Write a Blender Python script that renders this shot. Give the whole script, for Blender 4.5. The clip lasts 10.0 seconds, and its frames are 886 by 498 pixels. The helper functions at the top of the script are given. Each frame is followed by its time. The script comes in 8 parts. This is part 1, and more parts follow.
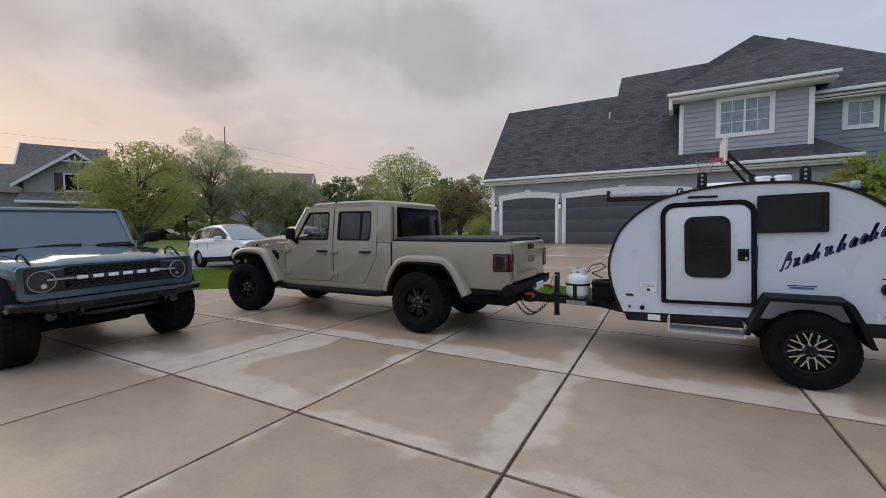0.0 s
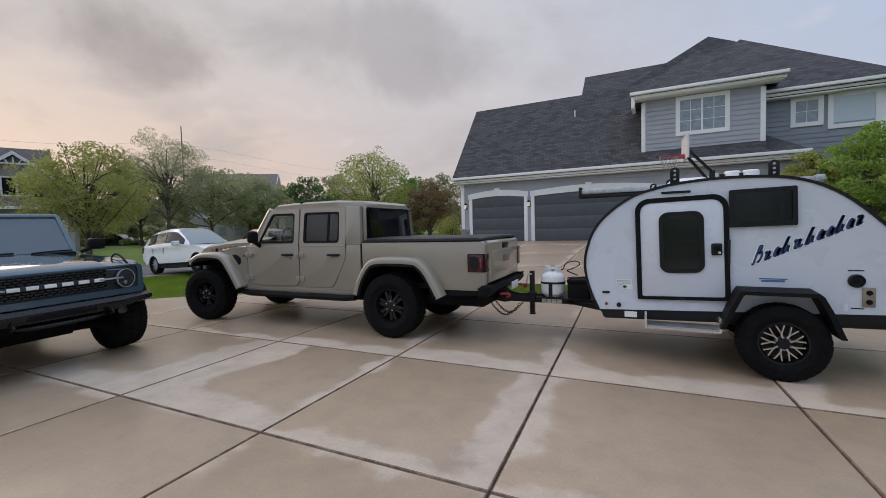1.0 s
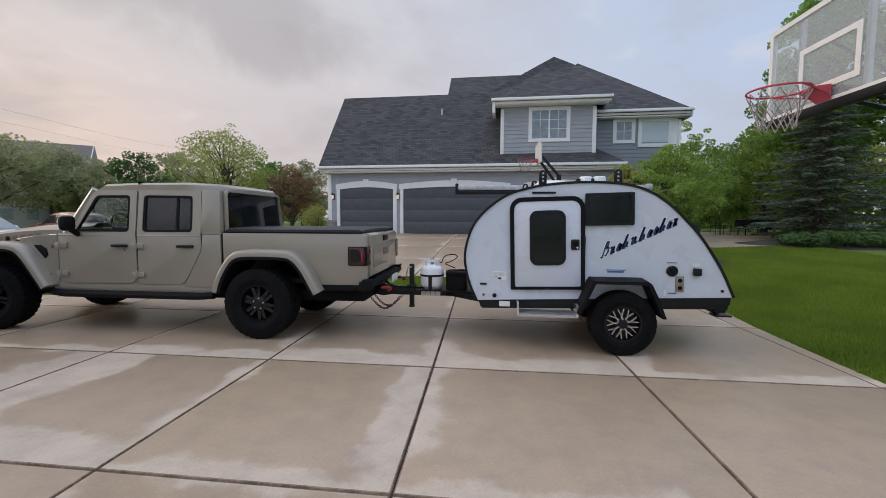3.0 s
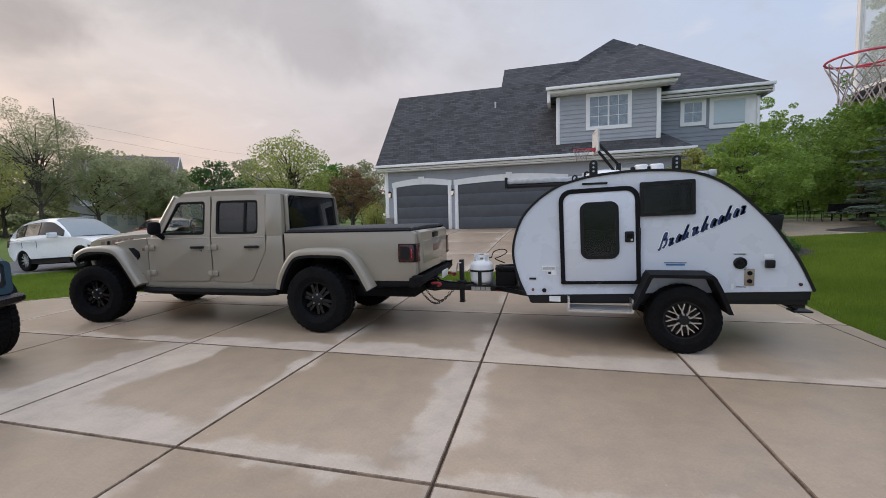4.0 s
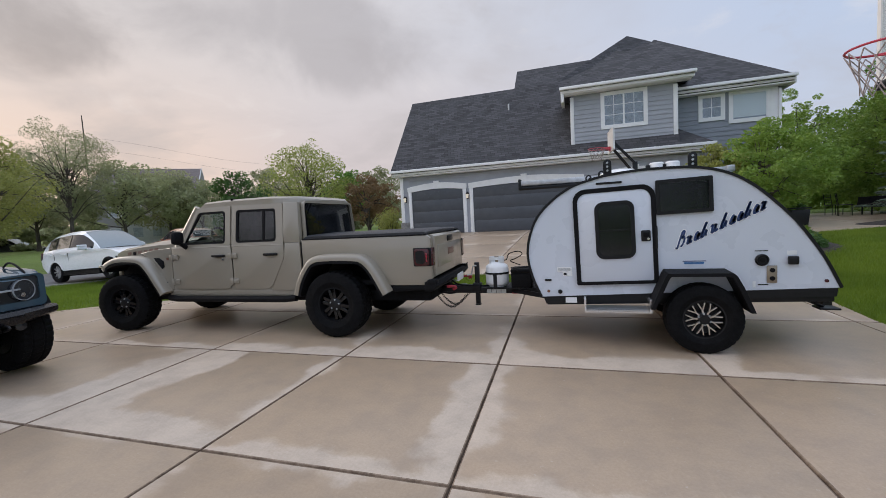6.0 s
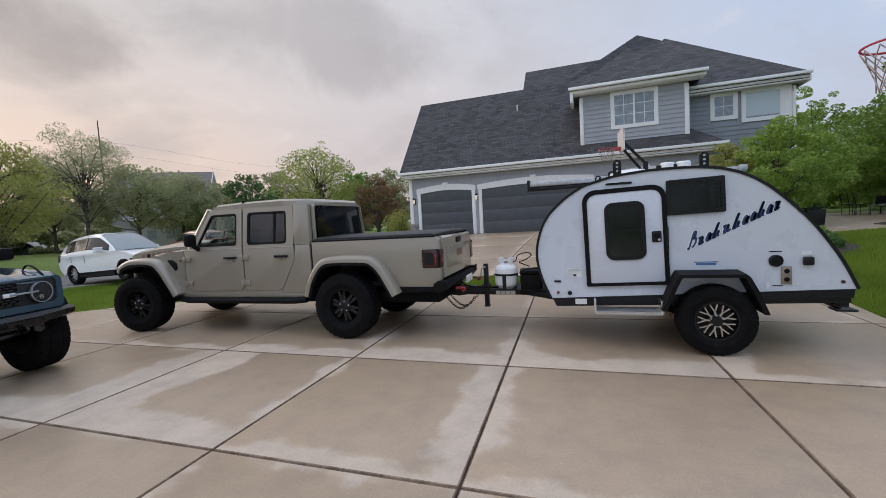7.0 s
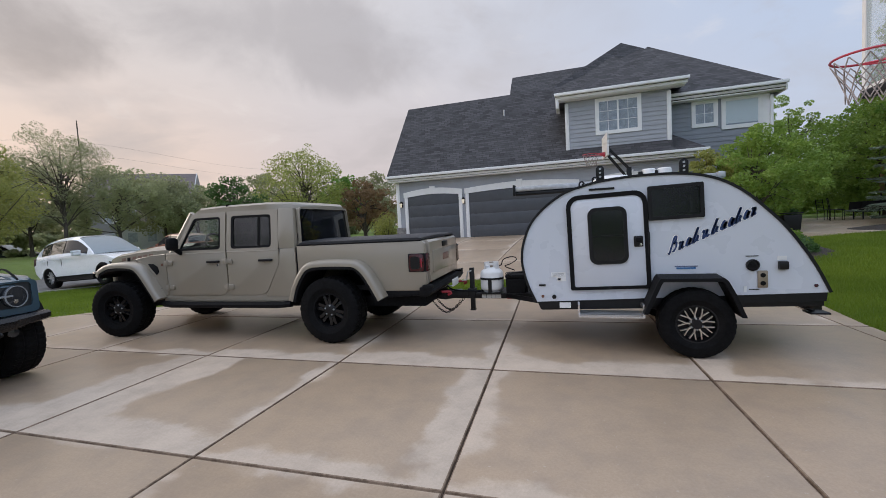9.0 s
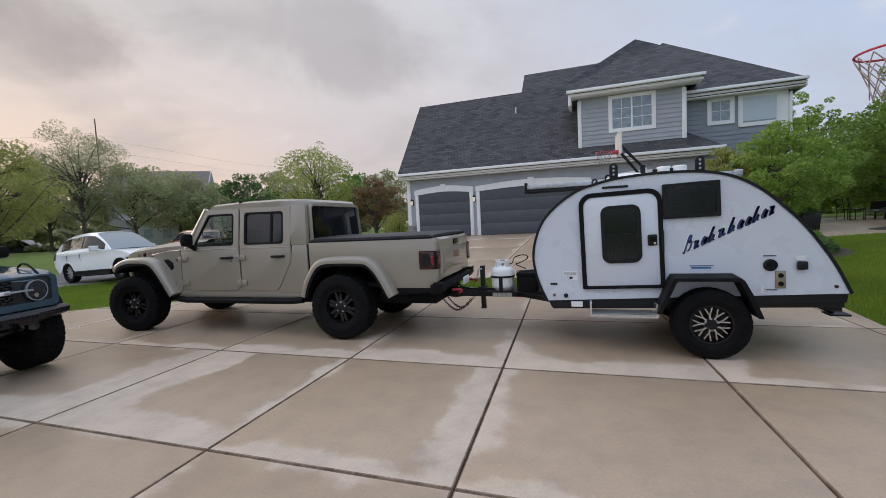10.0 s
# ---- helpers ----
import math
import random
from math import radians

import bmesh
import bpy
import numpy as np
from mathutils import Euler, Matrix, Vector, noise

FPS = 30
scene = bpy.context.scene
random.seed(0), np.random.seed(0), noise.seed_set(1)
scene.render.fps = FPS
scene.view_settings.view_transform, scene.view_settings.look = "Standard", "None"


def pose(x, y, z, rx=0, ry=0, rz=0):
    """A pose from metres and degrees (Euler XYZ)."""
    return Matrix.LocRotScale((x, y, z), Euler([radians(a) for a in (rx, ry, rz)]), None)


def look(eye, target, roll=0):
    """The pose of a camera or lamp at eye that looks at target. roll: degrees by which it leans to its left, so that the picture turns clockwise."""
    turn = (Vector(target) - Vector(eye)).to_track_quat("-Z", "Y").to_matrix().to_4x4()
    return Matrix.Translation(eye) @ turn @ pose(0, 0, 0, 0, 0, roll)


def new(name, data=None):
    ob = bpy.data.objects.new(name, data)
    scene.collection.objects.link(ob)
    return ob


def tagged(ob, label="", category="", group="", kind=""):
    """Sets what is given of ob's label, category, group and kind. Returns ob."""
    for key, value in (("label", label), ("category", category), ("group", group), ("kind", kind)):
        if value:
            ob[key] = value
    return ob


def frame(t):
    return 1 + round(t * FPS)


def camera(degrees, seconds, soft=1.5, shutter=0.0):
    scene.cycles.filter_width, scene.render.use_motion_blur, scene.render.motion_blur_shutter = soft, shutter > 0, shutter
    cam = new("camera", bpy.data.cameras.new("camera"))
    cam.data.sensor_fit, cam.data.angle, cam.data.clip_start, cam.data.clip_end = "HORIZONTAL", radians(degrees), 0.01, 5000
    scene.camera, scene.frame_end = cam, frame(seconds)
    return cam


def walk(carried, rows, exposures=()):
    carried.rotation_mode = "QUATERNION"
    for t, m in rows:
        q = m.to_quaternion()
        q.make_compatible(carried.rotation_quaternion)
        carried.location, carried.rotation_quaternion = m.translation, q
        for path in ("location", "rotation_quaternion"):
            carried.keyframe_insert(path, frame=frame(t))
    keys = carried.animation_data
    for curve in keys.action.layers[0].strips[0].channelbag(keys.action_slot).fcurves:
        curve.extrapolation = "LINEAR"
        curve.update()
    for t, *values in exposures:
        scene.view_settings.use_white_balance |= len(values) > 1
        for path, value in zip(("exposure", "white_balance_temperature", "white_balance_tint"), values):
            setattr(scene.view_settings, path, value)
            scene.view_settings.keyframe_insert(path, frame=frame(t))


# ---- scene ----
import collections

cam = camera(93.6, 10.0, soft=0.88)
PATH = [
    (0, (-0.03, 0.01, 1.441), (-1.055, 1.724, 1.346), -0.4),
    (0.5, (-0.067, 0.041, 1.443), (-1.043, 1.784, 1.345), -0.8),
    (1, (-0.157, 0.155, 1.45), (-1.055, 1.939, 1.349), -1.5),
    (1.5, (-0.217, 0.256, 1.447), (-0.994, 2.095, 1.338), -2.1),
    (2, (-0.307, 0.263, 1.457), (-0.923, 2.162, 1.336), -2.0),
    (2.5, (-0.39, 0.182, 1.468), (-0.809, 2.133, 1.335), -1.1),
    (2.7, (-0.398, 0.186, 1.456), (-0.735, 2.153, 1.317), -0.2),
    (2.95, (-0.394, 0.186, 1.458), (-0.676, 2.16, 1.312), 0.2),
    (3.2, (-0.377, 0.183, 1.461), (-0.681, 2.154, 1.311), 0.2),
    (3.5, (-0.345, 0.179, 1.465), (-0.735, 2.134, 1.31), -0.2),
    (3.8, (-0.308, 0.179, 1.467), (-0.801, 2.111, 1.305), -0.9),
    (4, (-0.267, 0.183, 1.466), (-0.823, 2.097, 1.299), -1.6),
    (4.5, (-0.247, 0.183, 1.462), (-0.879, 2.072, 1.289), -2.7),
    (5, (-0.235, 0.179, 1.465), (-0.859, 2.071, 1.296), -3.1),
    (6.5, (-0.233, 0.164, 1.465), (-0.884, 2.05, 1.328), -3.1),
    (7, (-0.229, 0.163, 1.466), (-0.903, 2.041, 1.329), -3.3),
    (7.5, (-0.223, 0.166, 1.467), (-0.9, 2.042, 1.329), -3.4),
    (8, (-0.226, 0.167, 1.464), (-0.883, 2.051, 1.331), -3.4),
    (8.5, (-0.209, 0.16, 1.471), (-0.837, 2.055, 1.344), -3.2),
    (9, (-0.207, 0.153, 1.474), (-0.823, 2.052, 1.35), -3.1),
    (9.5, (-0.217, 0.157, 1.466), (-0.847, 2.051, 1.342), -2.9),
    (10, (-0.218, 0.157, 1.469), (-0.881, 2.04, 1.338), -2.8),
]
walk(cam, [(t, look(eye, target, roll)) for t, eye, target, roll in PATH],
     [(0, -0.10), (1, -0.07), (2, 0.0), (2.7, 0.03), (4, 0.12), (5, 0.10), (10, 0.08)])

# ---- world and light ----
world = bpy.data.worlds.new("sky")
scene.world = world
world.use_nodes = True
wn, wl = world.node_tree.nodes, world.node_tree.links
for n in list(wn):
    wn.remove(n)


def wnode(kind, **kw):
    n = wn.new(kind)
    for k, v in kw.items():
        n.inputs[k].default_value = v
    return n


def wmath(op, a, b=None, c=None):
    n = wn.new("ShaderNodeMath")
    n.operation = op
    for i, v in enumerate((a, b, c)):
        if v is None:
            continue
        if isinstance(v, (int, float)):
            n.inputs[i].default_value = v
        else:
            wl.new(v, n.inputs[i])
    return n.outputs[0]


def wmix(fac, a, b):
    n = wn.new("ShaderNodeMix")
    n.data_type = "RGBA"
    for s, v in ((n.inputs[0], fac), (n.inputs[6], a), (n.inputs[7], b)):
        if isinstance(v, (int, float)):
            s.default_value = v
        elif isinstance(v, tuple):
            s.default_value = (*v, 1)
        else:
            wl.new(v, s)
    return n.outputs[2]


def wramp(value, lo, hi):
    n = wn.new("ShaderNodeMapRange")
    n.interpolation_type = "SMOOTHSTEP"
    n.inputs[1].default_value, n.inputs[2].default_value = lo, hi
    wl.new(value, n.inputs[0])
    return n.outputs[0]


SUN_AZ, SUN_EL = 90.0, 9.0  # degrees: azimuth counted from +y towards -x, elevation
sky = wn.new("ShaderNodeTexSky")
sky.sky_type = "NISHITA"
sky.sun_disc = False
sky.sun_elevation, sky.sun_rotation = radians(SUN_EL), radians(-SUN_AZ)
sky.dust_density = 3.0
co = wn.new("ShaderNodeTexCoord")
sep = wn.new("ShaderNodeSeparateXYZ")
wl.new(co.outputs["Generated"], sep.inputs[0])
X, Y, Z = sep.outputs
up = wmath("MAXIMUM", Z, 0.0)
# the layer of cloud: pinkish grey towards the low sun, blue grey away from it
aside = wmath("SUBTRACT", wmath("MULTIPLY", X, 0.9), wmath("MULTIPLY", Y, 0.32))
side = wramp(aside, -1.0, 0.28)
low = wmix(wramp(aside, -0.70, 0.28), wmix(wramp(aside, -0.98, -0.72), (0.92, 0.68, 0.545), (0.67, 0.59, 0.60)), (0.56, 0.625, 0.765))
high = wmix(side, (0.74, 0.69, 0.68), (0.50, 0.61, 0.82))
layer = wmix(wramp(up, 0.02, 0.45), low, high)
# soft clouds, stretched by a flat layer's perspective
flat = wn.new("ShaderNodeCombineXYZ")
deep = wmath("ADD", up, 0.22)
wl.new(wmath("DIVIDE", X, deep), flat.inputs[0])
wl.new(wmath("DIVIDE", Y, deep), flat.inputs[1])
cloud = wnode("ShaderNodeTexNoise", Scale=1.15, Detail=5.0, Roughness=0.52, Distortion=0.3)
wl.new(flat.outputs[0], cloud.inputs["Vector"])
layer = wmix(wmath("MULTIPLY", wramp(cloud.outputs[0], 0.46, 0.72), 0.5), layer, (0.47, 0.44, 0.45))
# thin wisps, dark and light
wisp = wnode("ShaderNodeTexNoise", Scale=2.3, Detail=8.0, Roughness=0.6, Distortion=0.6)
wl.new(flat.outputs[0], wisp.inputs["Vector"])
layer = wmix(wmath("MULTIPLY", wramp(wisp.outputs[0], 0.50, 0.72), 0.26), layer, (0.50, 0.46, 0.46))
layer = wmix(wmath("MULTIPLY", wramp(wisp.outputs[0], 0.46, 0.30), 0.22), layer, (0.90, 0.84, 0.81))
# one darker bank of cloud
fine = wnode("ShaderNodeTexNoise", Scale=4.2, Detail=7.0, Roughness=0.58, Distortion=0.5)
wl.new(co.outputs["Generated"], fine.inputs["Vector"])


def bank(az, el, wide, tall):
    a, e = radians(az), radians(el)
    d = (-math.sin(a) * math.cos(e), math.cos(a) * math.cos(e), math.sin(e))
    s = (-math.cos(a), -math.sin(a), 0)
    u = wmath("DIVIDE", wmath("ADD", wmath("MULTIPLY", X, s[0]), wmath("MULTIPLY", Y, s[1])), wide)
    v = wmath("DIVIDE", wmath("SUBTRACT", Z, d[2]), tall)
    r = wmath("ADD", wmath("POWER", u, 2.0), wmath("POWER", v, 2.0))
    r = wmath("ADD", r, wmath("MULTIPLY", wmath("SUBTRACT", fine.outputs[0], 0.5), 4.2))
    front = wramp(wmath("ADD", wmath("MULTIPLY", X, d[0]), wmath("MULTIPLY", Y, d[1])), 0.2, 0.5)
    return wmath("MULTIPLY", wramp(r, 1.6, -0.3), front)


layer = wmix(wmath("MULTIPLY", bank(62, 20, 0.12, 0.075), 0.62), layer, (0.30, 0.27, 0.27))
layer = wmix(wmath("MULTIPLY", bank(80, 19, 0.15, 0.05), 0.30), layer, (0.32, 0.28, 0.27))
layer = wmix(wmath("MULTIPLY", bank(34, 23, 0.30, 0.09), 0.45), layer, (0.33, 0.31, 0.33))
bg_sky = wnode("ShaderNodeBackground", Strength=0.06)
wl.new(sky.outputs[0], bg_sky.inputs[0])
bg_cloud = wnode("ShaderNodeBackground", Strength=1.0)
wl.new(layer, bg_cloud.inputs[0])
# an overcast sky is brightest overhead, and opens up away from the low cloud bank
over = wmath("ADD", 1.0, wmath("MULTIPLY", wramp(up, 0.42, 0.95), 0.75))
over = wmath("MULTIPLY", over, wmath("ADD", 1.0, wmath("MULTIPLY", wramp(Y, 0.15, -0.5), 0.30)))
wl.new(over, bg_cloud.inputs[1])
both = wn.new("ShaderNodeMixShader")
both.inputs[0].default_value = 0.92
wl.new(bg_sky.outputs[0], both.inputs[1])
wl.new(bg_cloud.outputs[0], both.inputs[2])
wout = wn.new("ShaderNodeOutputWorld")
wl.new(both.outputs[0], wout.inputs[0])

sun = new("sun", bpy.data.lights.new("sun", "SUN"))
sun.data.energy, sun.data.angle, sun.data.color = 0.9, radians(38), (1.0, 0.86, 0.72)
sa, se = radians(SUN_AZ), radians(20)
sun.matrix_world = look((-60 * math.sin(sa) * math.cos(se), 60 * math.cos(sa) * math.cos(se), 60 * math.sin(se)), (0, 0, 0))

# ---- materials ----
MATS = {}


class Mat:
    """A small builder of node materials."""

    def __init__(self, name, rough=0.6, metal=0.0, color=(0.5, 0.5, 0.5), coat=0.0, spec=0.5):
        self.m = bpy.data.materials.new(name)
        self.m.use_nodes = True
        self.n, self.l = self.m.node_tree.nodes, self.m.node_tree.links
        self.b = self.n["Principled BSDF"]
        self.b.inputs["Roughness"].default_value = rough
        self.b.inputs["Metallic"].default_value = metal
        self.b.inputs["Base Color"].default_value = (*color, 1)
        self.b.inputs["Coat Weight"].default_value = coat
        self.b.inputs["Coat Roughness"].default_value = 0.06
        self.b.inputs["Specular IOR Level"].default_value = spec
        self.tc = self.n.new("ShaderNodeTexCoord")
        self.space = self.tc.outputs["Object"]

    def link(self, a, b):
        self.l.new(a, b)

    def noise(self, scale, detail=4.0, rough=0.55, stretch=None, space=None, distortion=0.0):
        t = self.n.new("ShaderNodeTexNoise")
        t.inputs["Scale"].default_value, t.inputs["Detail"].default_value, t.inputs["Roughness"].default_value = scale, detail, rough
        t.inputs["Distortion"].default_value = distortion
        src = space or self.space
        if stretch:
            mp = self.n.new("ShaderNodeMapping")
            mp.inputs["Scale"].default_value = stretch
            self.link(src, mp.inputs["Vector"])
            src = mp.outputs[0]
        self.link(src, t.inputs["Vector"])
        return t.outputs[0]

    def ramp(self, v, lo, hi, a=0.0, b=1.0):
        r = self.n.new("ShaderNodeMapRange")
        r.interpolation_type = "SMOOTHSTEP"
        for i, x in zip((1, 2, 3, 4), (lo, hi, a, b)):
            r.inputs[i].default_value = x
        self.link(v, r.inputs[0])
        return r.outputs[0]

    def math(self, op, a, b=None):
        n = self.n.new("ShaderNodeMath")
        n.operation = op
        for i, v in enumerate((a, b)):
            if v is None:
                continue
            if isinstance(v, (int, float)):
                n.inputs[i].default_value = v
            else:
                self.link(v, n.inputs[i])
        return n.outputs[0]

    def mix(self, fac, a, b):
        n = self.n.new("ShaderNodeMix")
        n.data_type = "RGBA"
        for s, v in ((n.inputs[0], fac), (n.inputs[6], a), (n.inputs[7], b)):
            if isinstance(v, (int, float)):
                s.default_value = v
            elif isinstance(v, tuple):
                s.default_value = (*v, 1)
            else:
                self.link(v, s)
        return n.outputs[2]

    def color(self, v):
        self.link(v, self.b.inputs["Base Color"])
        return self

    def rough(self, v):
        self.link(v, self.b.inputs["Roughness"])
        return self

    def bump(self, v, strength=0.3, dist=0.01):
        n = self.n.new("ShaderNodeBump")
        n.inputs["Strength"].default_value, n.inputs["Distance"].default_value = strength, dist
        self.link(v, n.inputs["Height"])
        self.link(n.outputs[0], self.b.inputs["Normal"])
        return self

    def random(self):
        return self.n.new("ShaderNodeObjectInfo").outputs["Random"]

    def island(self):
        return self.n.new("ShaderNodeNewGeometry").outputs["Random Per Island"]

    def world_space(self):
        self.space = self.n.new("ShaderNodeNewGeometry").outputs["Position"]
        return self


def plain(name, color, rough=0.5, metal=0.0, coat=0.0, vary=0.12, scale=9.0, bump=0.0, spec=0.5):
    """A painted, moulded or metal surface with slight unevenness of tone and gloss."""
    m = Mat(name, rough, metal, color, coat, spec)
    n = m.noise(scale, 5, 0.6)
    dark = tuple(c * (1 - vary) for c in color)
    lite = tuple(min(1, c * (1 + vary)) for c in color)
    m.color(m.mix(m.ramp(n, 0.3, 0.7), dark, lite))
    m.rough(m.ramp(m.noise(scale * 4, 3), 0.2, 0.8, max(0.02, rough * 0.8), min(1, rough * 1.2)))
    if bump:
        m.bump(m.noise(scale * 14, 4), bump, 0.004)
    MATS[name] = m.m
    return m.m


def concrete():
    m = Mat("broom_finished_concrete", 0.7)
    local, rnd = m.tc.outputs["Generated"], m.random()
    wide = m.n.new("ShaderNodeNewGeometry").outputs["Position"]
    sp = m.n.new("ShaderNodeSeparateXYZ")
    m.link(local, sp.inputs[0])
    # each slab dries inwards from its sides; its object colour says how far (west, east, south) and its alpha (north)
    info = m.n.new("ShaderNodeObjectInfo")
    rim = m.n.new("ShaderNodeSeparateColor")
    m.link(info.outputs["Color"], rim.inputs[0])
    west = m.math("SUBTRACT", m.math("MULTIPLY", sp.outputs[0], 1.8), rim.outputs[0])
    east = m.math("SUBTRACT", m.math("MULTIPLY", m.math("SUBTRACT", 1.0, sp.outputs[0]), 1.8), rim.outputs[1])
    south = m.math("SUBTRACT", m.math("MULTIPLY", sp.outputs[1], 1.9), rim.outputs[2])
    north = m.math("SUBTRACT", m.math("MULTIPLY", m.math("SUBTRACT", 1.0, sp.outputs[1]), 1.9), info.outputs["Alpha"])
    lip = m.math("ADD", m.math("MINIMUM", m.math("MINIMUM", east, west), m.math("MINIMUM", south, north)), 0.5)
    rag = m.noise(1.5, 3, 0.5, space=wide)
    rag2 = m.noise(7.5, 5, 0.65, space=wide)
    damp = m.math("ADD", m.math("ADD", lip, m.math("MULTIPLY", m.math("SUBTRACT", rag, 0.5), 0.75)), m.math("MULTIPLY", m.math("SUBTRACT", rag2, 0.5), 0.20))
    wet = m.ramp(damp, -0.02, 0.09)
    speck = m.noise(55, 5, 0.7, space=wide)
    mottled = m.noise(3.4, 6, 0.65, space=wide)
    dry = m.mix(m.ramp(speck, 0.3, 0.7), (0.525, 0.427, 0.335), (0.590, 0.485, 0.384))
    moist = m.mix(m.ramp(speck, 0.3, 0.7), (0.390, 0.286, 0.193), (0.442, 0.332, 0.231))
    c = m.mix(wet, dry, moist)
    c = m.mix(m.ramp(mottled, 0.35, 0.75, 0.0, 0.35), c, (0.22, 0.18, 0.15))
    c = m.mix(m.ramp(m.noise(26, 3, 0.6, space=wide), 0.66, 0.74, 0.0, 0.28), c, (0.60, 0.55, 0.48))
    c = m.mix(m.ramp(m.noise(0.45, 6, 0.7, space=wide), 0.52, 0.72, 0.0, 0.35), c, (0.27, 0.20, 0.14))
    m.color(c)
    m.rough(m.mix(wet, (0.75,) * 3, (0.38,) * 3))
    m.link(m.ramp(wet, 0.0, 1.0, 0.22, 0.5), m.b.inputs["Specular IOR Level"])
    m.bump(m.math("ADD", m.noise(160, 3, 0.7, stretch=(1, 0.12, 1), space=wide), m.math("MULTIPLY", speck, 0.8)), 0.06, 0.004)
    return m.m


def grass_mat():
    m = Mat("mown_grass", 0.75).world_space()
    a = m.noise(0.55, 5, 0.6)
    b = m.noise(38, 4, 0.7)
    c = m.mix(m.ramp(a, 0.3, 0.7), (0.108, 0.172, 0.013), (0.165, 0.238, 0.022))
    c = m.mix(m.ramp(b, 0.35, 0.7), c, (0.07, 0.13, 0.011))
    m.color(c)
    m.bump(m.noise(90, 4, 0.7), 0.9, 0.03)
    return m.m


def shingle_mat():
    m = Mat("asphalt_shingles", 0.9).world_space()
    k = m.n.new("ShaderNodeTexBrick")
    k.offset = 0.5
    for key, v in (("Scale", 1.0), ("Mortar Size", 0.012), ("Brick Width", 0.33), ("Row Height", 0.143), ("Bias", 0.0)):
        k.inputs[key].default_value = v
    k.inputs["Color1"].default_value = (0.022, 0.022, 0.025, 1)
    k.inputs["Color2"].default_value = (0.090, 0.089, 0.096, 1)
    k.inputs["Mortar"].default_value = (0.014, 0.013, 0.013, 1)
    sp = m.n.new("ShaderNodeSeparateXYZ")
    m.link(m.space, sp.inputs[0])
    cb = m.n.new("ShaderNodeCombineXYZ")
    m.link(m.math("ADD", sp.outputs[0], m.math("MULTIPLY", sp.outputs[1], 0.31)), cb.inputs[0])
    m.link(m.math("MULTIPLY", sp.outputs[2], 1.33), cb.inputs[1])
    m.link(cb.outputs[0], k.inputs["Vector"])
    blot = m.noise(1.3, 5, 0.6)
    c = m.mix(m.ramp(blot, 0.3, 0.7, 0.0, 0.5), k.outputs["Color"], (0.058, 0.058, 0.063))
    c = m.mix(m.ramp(m.noise(240, 2, 0.8), 0.4, 0.75, 0, 0.4), c, (0.12, 0.11, 0.11))
    m.color(c)
    m.bump(k.outputs["Fac"], -0.6, 0.02)
    return m.m


def leaf_mat(name, a, b, c):
    m = Mat(name, 0.55)
    r = m.island()
    col = m.mix(r, a, b)
    col = m.mix(m.ramp(m.noise(0.9, 3), 0.35, 0.7, 0, 0.6), col, c)
    m.color(col)
    m.b.inputs["Subsurface Weight"].default_value = 0.0
    tr = m.n.new("ShaderNodeBsdfTranslucent")
    m.link(col, tr.inputs[0])
    mx = m.n.new("ShaderNodeMixShader")
    mx.inputs[0].default_value = 0.5
    m.link(m.b.outputs[0], mx.inputs[1])
    m.link(tr.outputs[0], mx.inputs[2])
    m.link(mx.outputs[0], m.n["Material Output"].inputs[0])
    return m.m


def glass_mat(name, tint, see=0.55, rough=0.02, body=(0.01, 0.012, 0.014), ior=1.5):
    """Tinted glazing: clear transmission under a mirror-smooth skin."""
    m = Mat(name, rough, 0, body, spec=0.5)
    t = m.n.new("ShaderNodeBsdfTransparent")
    t.inputs[0].default_value = (*tint, 1)
    mx = m.n.new("ShaderNodeMixShader")
    mx.inputs[0].default_value = 1 - see
    m.link(t.outputs[0], mx.inputs[1])
    m.link(m.b.outputs[0], mx.inputs[2])
    g = m.n.new("ShaderNodeBsdfGlossy")
    g.inputs["Roughness"].default_value = rough
    lw = m.n.new("ShaderNodeLayerWeight")
    lw.inputs[0].default_value = 0.5
    f0 = ((ior - 1) / (ior + 1)) ** 2
    skin = m.math("ADD", m.math("MULTIPLY", m.math("POWER", lw.outputs["Facing"], 4.0), 1 - f0), f0)
    m2 = m.n.new("ShaderNodeMixShader")
    m.link(skin, m2.inputs[0])
    m.link(mx.outputs[0], m2.inputs[1])
    m.link(g.outputs[0], m2.inputs[2])
    m.link(m2.outputs[0], m.n["Material Output"].inputs[0])
    return m.m


def bark_mat():
    m = Mat("bark", 0.9)
    n = m.noise(14, 5, 0.65, stretch=(1, 1, 0.2))
    m.color(m.mix(m.ramp(n, 0.3, 0.7), (0.05, 0.04, 0.032), (0.14, 0.115, 0.095)))
    m.bump(n, 0.7, 0.02)
    return m.m


CONCRETE, GRASS, SHINGLE, BARK = concrete(), grass_mat(), shingle_mat(), bark_mat()
ASPHALT = plain("asphalt_road", (0.16, 0.155, 0.155), 0.85, vary=0.2, scale=3, bump=0.4)
SIDING = plain("grey_painted_siding", (0.345, 0.36, 0.39), 0.6, vary=0.05, scale=2)
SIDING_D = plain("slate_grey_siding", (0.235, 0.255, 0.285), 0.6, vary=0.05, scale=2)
TRIM = plain("white_painted_trim", (0.80, 0.80, 0.79), 0.5, vary=0.03, scale=4)
GARAGE = plain("charcoal_garage_panel", (0.074, 0.080, 0.092), 0.5, vary=0.08, scale=3)
BLIND = plain("window_blind", (0.86, 0.88, 0.85), 0.7, vary=0.05)
# curtain backing; its pale blue-grey also stands in for sky reflected in panes
SKY_CURTAIN = plain("sky_toned_curtain", (0.42, 0.44, 0.47), 0.8, vary=0.2, scale=5)
